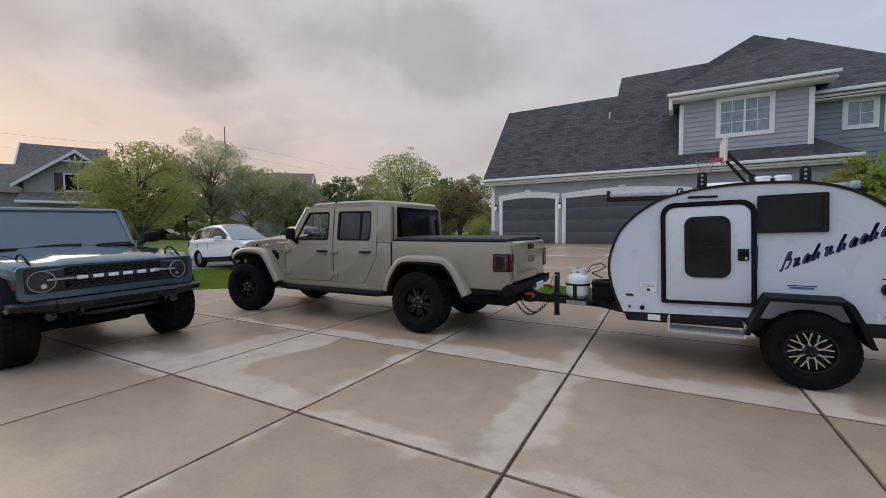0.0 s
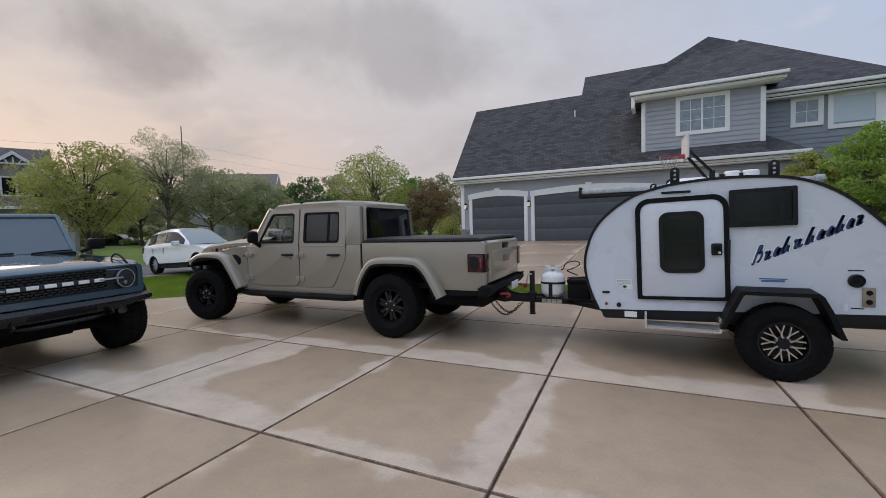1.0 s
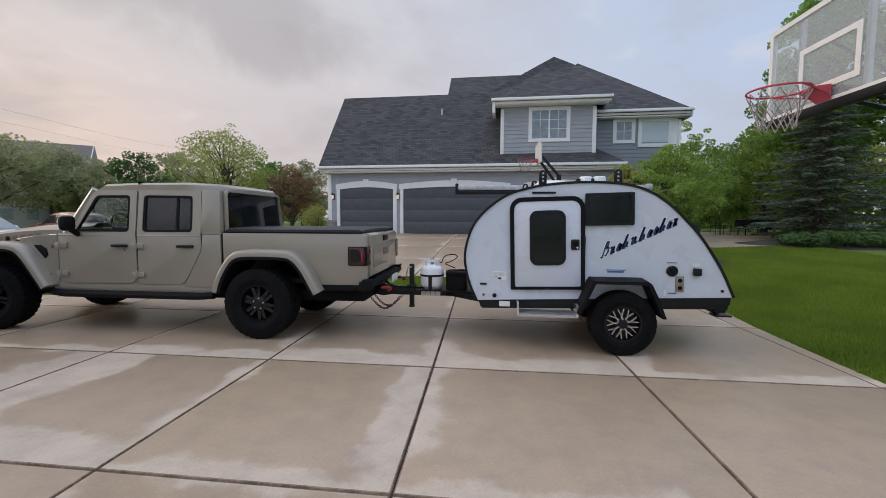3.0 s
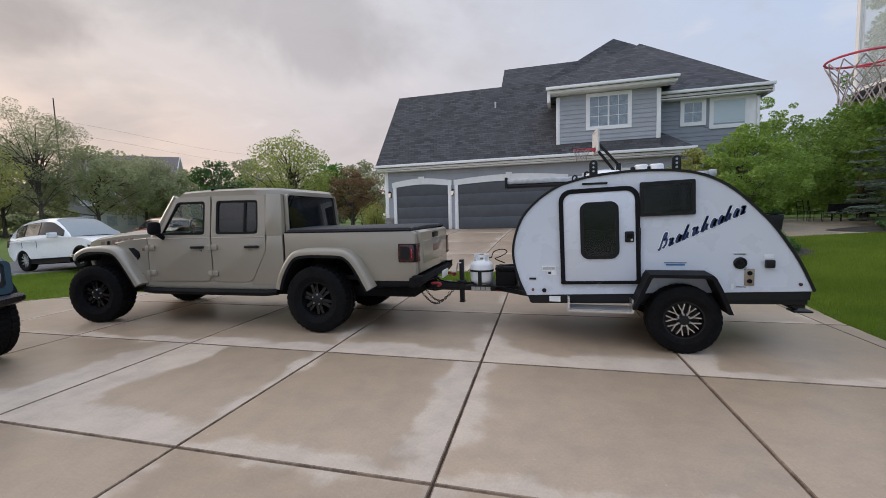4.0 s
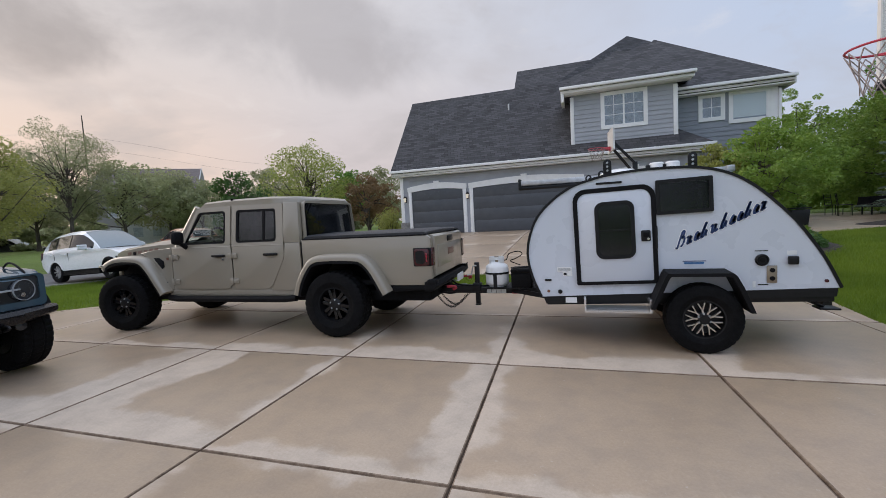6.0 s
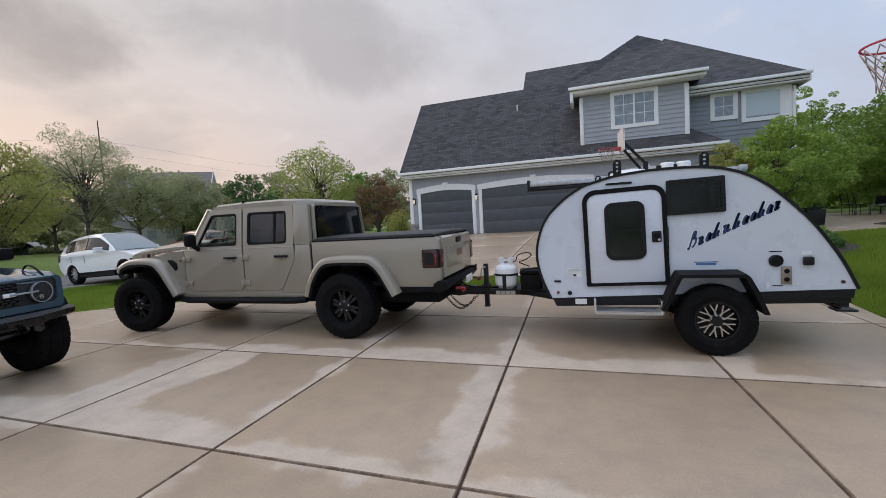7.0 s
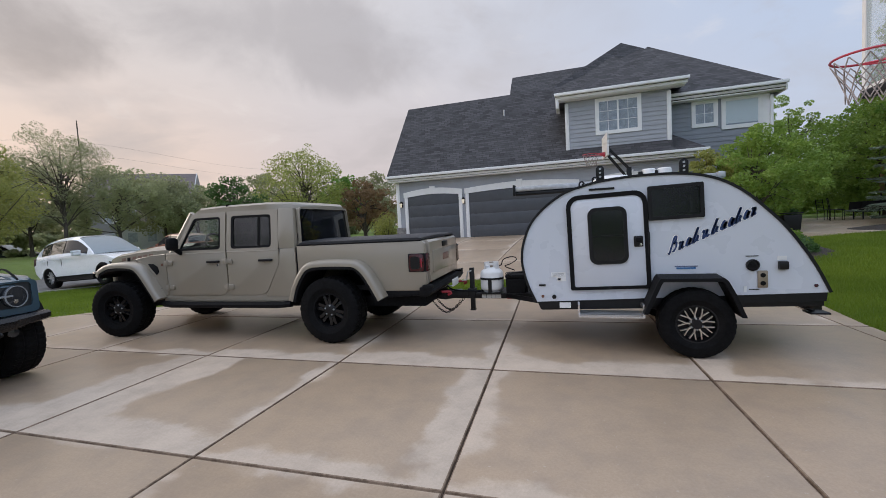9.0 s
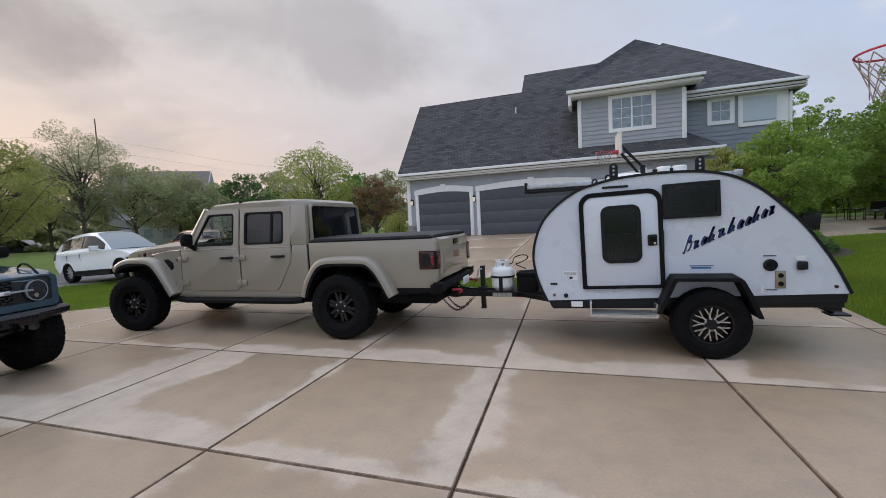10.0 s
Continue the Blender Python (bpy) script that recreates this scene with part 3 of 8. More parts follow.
bead("fascia", 3.75, 7.9, 20.52, 20.58, 6.18, 6.30)
bead("soffit", 3.7, 7.88, 20.58, 21.05, 6.10, 6.16)
bead("rake_board", 7.88, 7.94, 20.5, 28.0, 6.05, 6.28)
bead("corner_board", -0.56, -0.40, 19.96, 20.12, 4.15, 6.48)
bead("corner_board", 3.53, 3.70, 19.96, 20.12, 4.15, 6.48)
bead("corner_board", 7.26, 7.50, 20.95, 21.12, 0.6, 6.10)
bead("corner_board", -9.0, -8.82, 19.95, 20.12, 0.7, 3.64)
bead("downspout", 7.50, 7.60, 20.86, 20.96, 0.8, 6.0)


def boards(x0, x1, z0, z1, y, mat, step=0.20, holes=()):
    """Lap siding: one tilted board a course, cut round openings."""
    k = 0
    z = z0
    while z < z1 - 0.02:
        top = min(z + step, z1)
        runs = [(x0, x1)]
        for hx0, hx1, hz0, hz1 in holes:
            if top > hz0 and z < hz1:
                runs = [q for a, b in runs for q in ((a, min(b, hx0)), (max(a, hx1), b)) if q[1] - q[0] > 0.03]
        for a, b in runs:
            part("siding_board", px([(y - 0.030, z), (y - 0.006, top + 0.01), (y + 0.002, top + 0.01), (y + 0.002, z)], a, b, axis="x"), mat, house)
        z = top


boards(-0.40, 3.53, 4.0, 6.47, 20.0, SIDING, 0.19, [(0.75, 2.52, 5.0, 6.50)])
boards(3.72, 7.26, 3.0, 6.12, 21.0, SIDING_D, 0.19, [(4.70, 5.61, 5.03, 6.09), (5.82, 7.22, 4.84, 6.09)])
boards(-8.82, 4.9, 3.05, 3.64, 20.0, SIDING, 0.19, [(-8.5, -5.55, 3.0, 3.26), (-5.3, -0.1, 3.0, 3.26), (0.6, 3.5, 3.0, 3.26)])
for a, b in ((-8.82, -8.55), (-5.51, -5.34), (-0.08, 0.58), (3.52, 3.7)):
    boards(a, b, 0.75, 3.05, 20.0, SIDING, 0.19)


def house_window(x0, x1, z0, z1, y, cols, rows, panes=2, blind=False, sill=True):
    w = part("window", bx(x0 + 0.05, x1 - 0.05, y - 0.012, y - 0.004, z0 + 0.05, z1 - 0.05), SKY_CURTAIN, house)
    t = 0.125
    bm = ring(bmesh.new(), rounded(x0, x1, z0, z1, 0.004, 1), rounded(x0 + t, x1 - t, z0 + t, z1 - t, 0.004, 1), y - 0.055, y + 0.03)
    part("frame", bm, TRIM, w)
    n = panes
    gx0, gx1, gz0, gz1 = x0 + t, x1 - t, z0 + t, z1 - t
    span = (gx1 - gx0) / n
    for i in range(n):
        a, b = gx0 + i * span, gx0 + (i + 1) * span
        m = 0.034
        bm = ring(bmesh.new(), rounded(a, b, gz0, gz1, 0.004, 1), rounded(a + m, b - m, gz0 + m, gz1 - m, 0.004, 1), y - 0.048, y + 0.01)
        part("sash", bm, TRIM, w)
        part("pane", bx(a + m, b - m, y - 0.033, y - 0.028, gz0 + m, gz1 - m), GLASS_HOUSE, w)
        for c in range(1, cols):
            xx = a + m + (b - a - 2 * m) * c / cols
            part("muntin", bx(xx - 0.010, xx + 0.010, y - 0.043, y - 0.026, gz0 + m, gz1 - m), TRIM, w)
        for r in range(1, rows):
            zz = gz0 + m + (gz1 - gz0 - 2 * m) * r / rows
            part("muntin", bx(a + m, b - m, y - 0.044, y - 0.025, zz - 0.010, zz + 0.010), TRIM, w)
        if blind:
            part("blind", bx(a + m, b - m, y - 0.022, y - 0.014, gz0 + 0.1, gz1 - m), BLIND, w, "lowered pale blind")
    return w


house_window(0.71, 2.56, 4.96, 6.53, 20.0, 2, 3)
house_window(4.66, 5.65, 4.99, 6.12, 21.0, 2, 2, panes=1)
house_window(5.78, 7.26, 4.80, 6.12, 21.0, 1, 1, panes=1, blind=True)


def garage_door(x0, x1, top):
    d = part("garage_door", bx(x0, x1, 19.99, 20.01, GF, top + 0.12), DARK, house, "charcoal sectional garage door")
    n, h = 4, (top + 0.1 - GF) / 4
    for i in range(n):
        part("panel", bx(x0 + 0.01, x1 - 0.01, 19.955, 19.985, GF + i * h + 0.003, GF + (i + 1) * h - 0.003, bev=0.003), GARAGE, d)
        for k in (0.25, 0.5, 0.75):
            z = GF + (i + k) * h
            part("rib", bx(x0 + 0.03, x1 - 0.03, 19.948, 19.956, z - 0.004, z + 0.004), GARAGE, d)
    # white surround with a flat-arched head
    for a, b in ((x0 - 0.17, x0), (x1, x1 + 0.17)):
        part("jamb", bx(a, b, 19.93, 20.02, GF, top, bev=0.01), TRIM, d)
    arc = []
    for k in range(15):
        u = k / 14
        arc.append((x0 - 0.2 + (x1 - x0 + 0.4) * u, top + 0.22 + 0.16 * math.sin(math.pi * u)))
    inner = [(x1 - (x1 - x0) * k / 14, top - 0.02 + 0.10 * math.sin(math.pi * k / 14)) for k in range(15)]
    part("arched_head", px(arc + [(x1 + 0.2, top - 0.02)] + inner + [(x0 - 0.2, top - 0.02)], 19.915, 20.015), TRIM, d)
    m = (x0 + x1) / 2
    part("keystone", px([(m - 0.09, top + 0.08), (m + 0.09, top + 0.08), (m + 0.14, top + 0.46), (m - 0.14, top + 0.46)], 19.89, 20.01, bev=0.01), TRIM, d)
    return d


garage_door(-8.38, -5.68, 2.88)
garage_door(-5.17, -0.25, 2.88)
garage_door(0.75, 3.35, 2.88)


LIT_GLASS = plain("lit_frosted_glass", (0.80, 0.74, 0.64), 0.5)
LIT_GLASS.node_tree.nodes["Principled BSDF"].inputs["Emission Color"].default_value = (1.0, 0.80, 0.55, 1)
LIT_GLASS.node_tree.nodes["Principled BSDF"].inputs["Emission Strength"].default_value = 0.3


def wall_lantern(x):
    t = thing("wall_lantern", pose(x, 19.98, 2.5), "small black carriage lantern with frosted glass, on the garage wall", "wall lamp", "garage lanterns")
    part("back_plate", bx(-0.06, 0.06, -0.03, 0.0, -0.14, 0.16, bev=0.01), BLACK, t)
    part("arm", tb([(0, -0.03, 0.10), (0, -0.09, 0.20), (0, -0.15, 0.17)], 0.012), BLACK, t)
    part("shade", lt([(0.05, -0.12), (0.075, 0.08), (0.02, 0.15)], 8, Matrix.Translation((0, -0.15, 0)) @ pose(0, 0, 0, 90)), LIT_GLASS, t, "lit frosted glass shade")
    part("cap", lt([(0.09, 0.08), (0.02, 0.17)], 8, Matrix.Translation((0, -0.15, 0)) @ pose(0, 0, 0, 90)), BLACK, t)
    return t


for x in (-5.43, -8.72):
    wall_lantern(x)
# stone footing at the garage corner
part("stone_base", bx(-9.05, -8.55, 19.90, 20.2, 0.5, 1.35, bev=0.03), plain("grey_ledge_stone", (0.20, 0.19, 0.18), 0.9, vary=0.4, scale=7, bump=0.8), house, "grey stone veneer base")
for x, z, s in ((-3.59, 7.12, 1.0), (4.07, 7.75, 0.8)):
    v = part("roof_vent", tb([(x, 22.0 if s == 1 else 21.9, z - 0.5), (x, 22.0 if s == 1 else 21.9, z)], 0.045), DULL_METAL, house)


# ---- trees ----
def leaf_cloud(blobs, leaves, size, rnd, squash=0.6):
    """Leaves as small folded quads scattered through soft clumps."""
    verts, faces = [], []
    tot = sum(b[3] ** 2 for b in blobs)
    for (cx, cy, cz, r) in blobs:
        for _ in range(max(3, int(leaves * r * r / tot))):
            while True:
                p = Vector((rnd.uniform(-1, 1), rnd.uniform(-1, 1), rnd.uniform(-1, 1)))
                if p.length < 1:
                    break
            p = p.normalized() * (p.length ** 0.5) * r
            c = Vector((cx + p.x, cy + p.y, cz + p.z * squash * 1.3))
            s = size * rnd.uniform(0.6, 1.35)
            d = Vector((rnd.gauss(0, 1), rnd.gauss(0, 1), rnd.gauss(-0.2, 0.7))).normalized()
            w = d.cross(Vector((rnd.gauss(0, 1), rnd.gauss(0, 1), rnd.gauss(0, 1)))).normalized()
            n = len(verts)
            verts += [c - d * s * 0.6, c + w * s * 0.36, c + d * s * 0.6, c - w * s * 0.36]
            faces.append((n, n + 1, n + 2, n + 3))
    return verts, faces


def tree(x, y, tall, wide, mat, label, seed, leaves=7000, leaf=0.16, low=0.28, trunk=0.16, blobs=46, loose=1.0, name="tree", group="trees", lean=0.0, fill=0.55):
    """Tapered trunk, forking limbs, and a crown of leaf clumps at the limbs' ends."""
    rnd = random.Random(seed)
    z = height(x, y) - 0.05
    t = thing(name, pose(x, y, z), label, "tree", group)
    cl, ch = tall * low, tall
    rx, rz = wide, (ch - cl) / 2
    mid = (ch + cl) / 2
    bm = bmesh.new()
    top = Vector((rnd.uniform(-0.2, 0.2) + lean, rnd.uniform(-0.2, 0.2), tall * 0.86))
    spine = smooth_path([(0, 0, 0), (top.x * 0.3, top.y * 0.5, tall * 0.3), (top.x * 0.7, top.y * 0.4, tall * 0.6), top], 4)
    tube(bm, spine, [trunk * (1 - 0.88 * i / (len(spine) - 1)) * (1.35 if i == 0 else 1) for i in range(len(spine))], 8)
    out = []
    for k in range(int(blobs * 2.4)):
        while True:
            q = Vector((rnd.uniform(-1, 1), rnd.uniform(-1, 1), rnd.uniform(-1, 1)))
            if fill * 0.75 < q.length < 1:
                break
        taper = 1.0 - 0.30 * max(0, q.z)
        q = q * rnd.choice((0.92, 0.97, 1.0, 1.04, 1.12))
        c = Vector((q.x * rx * taper, q.y * rx * taper, mid + q.z * rz))
        r = rx * rnd.uniform(0.08, 0.24) * loose
        out.append((c.x, c.y, c.z, r))
        if k % 4 == 0:
            base = spine[min(len(spine) - 1, max(2, int((0.25 + 0.5 * rnd.random()) * len(spine))))]
            m = base.lerp(c, 0.5) + Vector((0, 0, 0.12 * tall * rnd.uniform(-0.3, 0.6)))
            tube(bm, smooth_path([base, m, c], 3), [trunk * 0.34, trunk * 0.28, trunk * 0.24, trunk * 0.2, trunk * 0.15, trunk * 0.1, trunk * 0.06], 5)
    part("trunk", bm, BARK, t, "brown trunk and limbs")
    v, f = leaf_cloud(out, int(leaves * 1.8), leaf * 0.8, rnd)
    me = bpy.data.meshes.new("crown")
    me.from_pydata(v, [], f)
    me.materials.append(mat)
    crown = new("crown", me)
    crown.parent = t
    return t


LIME = leaf_mat("lime_spring_leaves", (0.33, 0.345, 0.095), (0.46, 0.465, 0.145), (0.235, 0.255, 0.07))
PALE_LIME = leaf_mat("pale_lime_spring_leaves", (0.31, 0.36, 0.085), (0.44, 0.475, 0.13), (0.225, 0.265, 0.065))
# HAZE and GREYG are lightened: distance haze is put into the leaf colour
HAZE = leaf_mat("haze_lightened_olive_leaves", (0.35, 0.37, 0.195), (0.47, 0.485, 0.265), (0.28, 0.30, 0.16))
MIDG = leaf_mat("mid_green_leaves", (0.146, 0.281, 0.053), (0.268, 0.438, 0.086), (0.086, 0.183, 0.036))
DARKG = leaf_mat("dark_green_leaves", (0.069, 0.142, 0.042), (0.138, 0.240, 0.065), (0.046, 0.103, 0.027))
GREYG = leaf_mat("haze_lightened_grey_green_leaves", (0.31, 0.325, 0.175), (0.43, 0.44, 0.24), (0.23, 0.24, 0.13))
MAROON = leaf_mat("maroon_leaves", (0.25, 0.155, 0.08), (0.38, 0.245, 0.12), (0.17, 0.12, 0.065))
SPRING = leaf_mat("fresh_green_leaves", (0.21, 0.33, 0.055), (0.36, 0.48, 0.10), (0.13, 0.22, 0.04))
SPRUCE = leaf_mat("blue_spruce_needles", (0.15, 0.205, 0.145), (0.30, 0.37, 0.275), (0.08, 0.12, 0.085))


def along(bearing, d):
    """A place on the ground d metres off, at a bearing in degrees to the left of +y."""
    a = radians(bearing)
    return (-d * math.sin(a), d * math.cos(a))


for (b, d, tall, wide, mat, label, seed, kw) in (
    (67.0, 26, 5.75, 2.75, LIME, "broad young tree in lime spring leaf", 1, dict(leaves=15000, leaf=0.105, blobs=90, loose=0.85, fill=0.25)),
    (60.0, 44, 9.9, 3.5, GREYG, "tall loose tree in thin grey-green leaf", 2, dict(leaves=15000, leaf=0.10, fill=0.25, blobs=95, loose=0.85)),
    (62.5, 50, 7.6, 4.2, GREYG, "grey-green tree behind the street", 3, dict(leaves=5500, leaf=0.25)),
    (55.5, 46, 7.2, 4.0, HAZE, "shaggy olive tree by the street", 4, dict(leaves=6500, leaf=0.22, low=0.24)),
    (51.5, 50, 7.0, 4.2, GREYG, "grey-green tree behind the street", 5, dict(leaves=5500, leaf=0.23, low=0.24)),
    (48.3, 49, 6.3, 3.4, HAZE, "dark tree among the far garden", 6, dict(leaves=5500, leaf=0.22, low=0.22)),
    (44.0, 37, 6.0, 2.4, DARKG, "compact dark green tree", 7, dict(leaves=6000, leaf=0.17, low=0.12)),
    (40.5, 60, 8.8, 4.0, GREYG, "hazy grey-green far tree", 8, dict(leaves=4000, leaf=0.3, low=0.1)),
    (36.0, 29, 6.95, 2.85, PALE_LIME, "airy young tree in pale lime spring leaf", 9, dict(leaves=8000, leaf=0.12, fill=0.12, blobs=95, loose=0.9)),
    (31.5, 40, 6.6, 2.2, MIDG, "green tree beyond the garage", 10, dict(leaves=4500, leaf=0.2)),
    (28.6, 27.5, 4.3, 1.7, MAROON, "small maroon-leaved ornamental tree", 11, dict(leaves=6500, leaf=0.12, low=0.3)),
    (27.2, 42, 7.0, 2.6, GREYG, "hazy tree beyond the garage", 12, dict(leaves=4000, leaf=0.22)),
):
    tree(*along(b, d), tall, wide, mat, label, seed, **kw)

# ---- wheels ----


def arc(cx, cz, r, a0, a1, n):
    return [(cx + r * math.cos(radians(a0 + (a1 - a0) * k / n)), cz + r * math.sin(radians(a0 + (a1 - a0) * k / n))) for k in range(n + 1)]


TYRES = {}


def part_tyre(base, r, h, rim_r):
    """A tyre whose tread blocks stand out of one skin; equal tyres share a mesh."""
    key = (r, h, rim_r)
    if key not in TYRES:
        b = rim_r
        prof = [(b, -0.78, 0), (b + (r - b) * 0.35, -1.0, 0), (b + (r - b) * 0.72, -0.97, 0), (r * 0.945, -0.90, 1), (r * 0.985, -0.80, 1), (r, -0.42, 1), (r, -0.34, 0), (r, -0.26, 2), (r, 0.26, 2), (r, 0.34, 0), (r, 0.42, 3), (r * 0.985, 0.80, 3), (r * 0.945, 0.90, 3), (b + (r - b) * 0.72, 0.97, 0), (b + (r - b) * 0.35, 1.0, 0), (b, 0.78, 0)]
        n = 144
        bm = bmesh.new()
        rings = []
        for q, y, lane in prof:
            line = []
            for k in range(n):
                a = 2 * math.pi * k / n
                groove = lane and (k + (0, 0, 2, 1)[lane]) % 4 == 0
                if lane == 0 and abs(y) < 0.35:
                    groove = True
                rr = q - ((0.012 if r > 0.4 else 0.005) if groove else 0.0)
                line.append(bm.verts.new((rr * math.cos(a), y * h, rr * math.sin(a))))
            rings.append(line)
        for a, b_ in zip(rings, rings[1:] + rings[:1]):
            for k in range(n):
                bm.faces.new((a[k], a[(k + 1) % n], b_[(k + 1) % n], b_[k]))
        ob = part("tyre", bm, RUBBER, base, "black all-terrain tyre", smooth=28)
        TYRES[key] = ob.data
        return ob
    ob = new("tyre", TYRES[key])
    ob.parent = base
    return tagged(ob, "black all-terrain tyre")


def wheel(parent, x, y, r, w, rim_r, side, style, steer=0.0):
    """A wheel on its axle: tyre with lugs, dished rim, spokes, nuts. side +1 faces +y, -1 faces -y."""
    m = pose(x, y, r, 0, 0, (0 if side > 0 else 180) + steer)
    h = w / 2
    # barrel of the rim; y is outwards
    prof = [(rim_r * 0.90, -h * 0.8), (rim_r * 0.985, -h * 0.8), (rim_r * 0.985, h * 0.62), (rim_r * 1.03, h * 0.72), (rim_r * 1.03, h * 0.80), (rim_r * 0.955, h * 0.80), (rim_r * 0.93, h * 0.55), (rim_r * 0.86, h * 0.05), (rim_r * 0.4, h * -0.05), (0.03, h * -0.05), (0.03, -h * 0.8)]
    base = part("wheel", lt(prof, 40), PLASTIC if style != "split" else BLACK, parent)
    base.matrix_local = m
    part_tyre(base, r, h, rim_r)
    face = h * 0.62
    if style == "six":
        for k in range(6):
            q = pose(0, 0, 0, 0, 60 * k + 12, 0)
            bm = bmesh.new()
            for e in (-1, 1):
                prism(bm, [(e * 0.0, rim_r * 0.26), (e * 0.046, rim_r * 0.30), (e * 0.040, rim_r * 0.62), (e * 0.064, rim_r * 0.95), (e * 0.022, rim_r * 0.95), (e * 0.004, rim_r * 0.70)], h * 0.10, face, bev=0.005)
            bmesh.ops.transform(bm, matrix=q, verts=bm.verts)
            part("spoke", bm, WHEEL_GREY, base)
        part("hub_cap", lt([(0.085, h * 0.1), (0.085, face), (0.05, face + 0.02), (0.0, face + 0.02)], 20), BLACK, base)
        nuts, nr = 5, 0.063
    elif style == "split":
        for k in range(9):
            q = pose(0, 0, 0, 0, 40 * k + 8, 0)
            bm = bmesh.new()
            z0, z1, zf = rim_r * 0.28, rim_r * 0.86, rim_r * 0.55
            prism(bm, [(-0.008, z0), (0.008, z0), (0.007, zf), (-0.007, zf)], face - 0.02, face + 0.006, bev=0.002)
            for e in (-1, 1):
                prism(bm, [(e * -0.003, zf - 0.012), (e * 0.008, zf - 0.012), (e * 0.036, z1), (e * 0.024, z1)], face - 0.02, face + 0.006, bev=0.002)
            bmesh.ops.transform(bm, matrix=q, verts=bm.verts)
            part("spoke", bm, MACHINED, base, "machined bronze-silver spoke")
        part("hub_cap", lt([(rim_r * 0.34, h * 0.1), (rim_r * 0.34, face - 0.005), (0.05, face + 0.004), (0.045, face + 0.035), (0.0, face + 0.035)], 24), BLACK, base)
        nuts, nr = 6, 0.055
    else:
        for k in range(10):
            q = pose(0, 0, 0, 0, 36 * k + 20, 0)
            bm = px([(-0.013, rim_r * 0.2), (0.013, rim_r * 0.2), (0.021, rim_r * 0.95), (-0.021, rim_r * 0.95)], h * 0.1, face, bev=0.005)
            bmesh.ops.transform(bm, matrix=q, verts=bm.verts)
            part("spoke", bm, style, base)
        part("hub_cap", lt([(0.07, h * 0.1), (0.07, face), (0.0, face + 0.01)], 20), style, base)
        nuts, nr = 5, 0.05
    for k in range(nuts):
        a = radians(360 * k / nuts + 25)
        part("lug_nut", lt([(0.011, face), (0.011, face + 0.02), (0.006, face + 0.026), (0, face + 0.026)], 8, Matrix.Translation((nr * math.cos(a), 0, nr * math.sin(a)))), DULL_METAL, base)
    return base


MACHINED = plain("machined_bronze_alloy", (0.70, 0.63, 0.56), 0.34, metal=1.0, vary=0.1, scale=20)
WHEEL_GREY = plain("gloss_black_alloy", (0.004, 0.004, 0.005), 0.16, metal=0.0, spec=0.45)


def sweep(bm, path, section, side=1):
    """Carries a section of (y, out) along a path of (x, z); out points away from the path's left."""
    rings = []
    n = len(path)
    for i, p in enumerate(path):
        a, b = Vector(path[max(0, i - 1)]), Vector(path[min(n - 1, i + 1)])
        d = (b - a).normalized()
        o = Vector((-d.y, d.x))
        rings.append([bm.verts.new((p[0] + o.x * s[1], side * s[0], p[1] + o.y * s[1])) for s in section])
    k = len(section)
    for a, b in zip(rings, rings[1:]):
        for i in range(k):
            bm.faces.new((a[i], a[(i + 1) % k], b[(i + 1) % k], b[i]))
    bm.faces.new(rings[0])
    bm.faces.new(rings[-1][::-1])
    return bm


def curve2(pts, n=5):
    return [(p.x, p.y) for p in smooth_path([(a, b, 0) for a, b in pts], n)]


def lean_in(bm, z0, k, side):
    """Tilts what lies above z0 inwards."""
    for v in bm.verts:
        if v.co.z > z0:
            v.co.y -= side * (v.co.z - z0) * k
    return bm


def panel(pts, y, thick, side, bev=0.006, z0=None, k=0.13):
    bm = px(pts, side * (y - thick), side * y, bev=bev)
    if z0 is not None:
        lean_in(bm, z0, k, side)
    return bm


# ---- the pickup ----


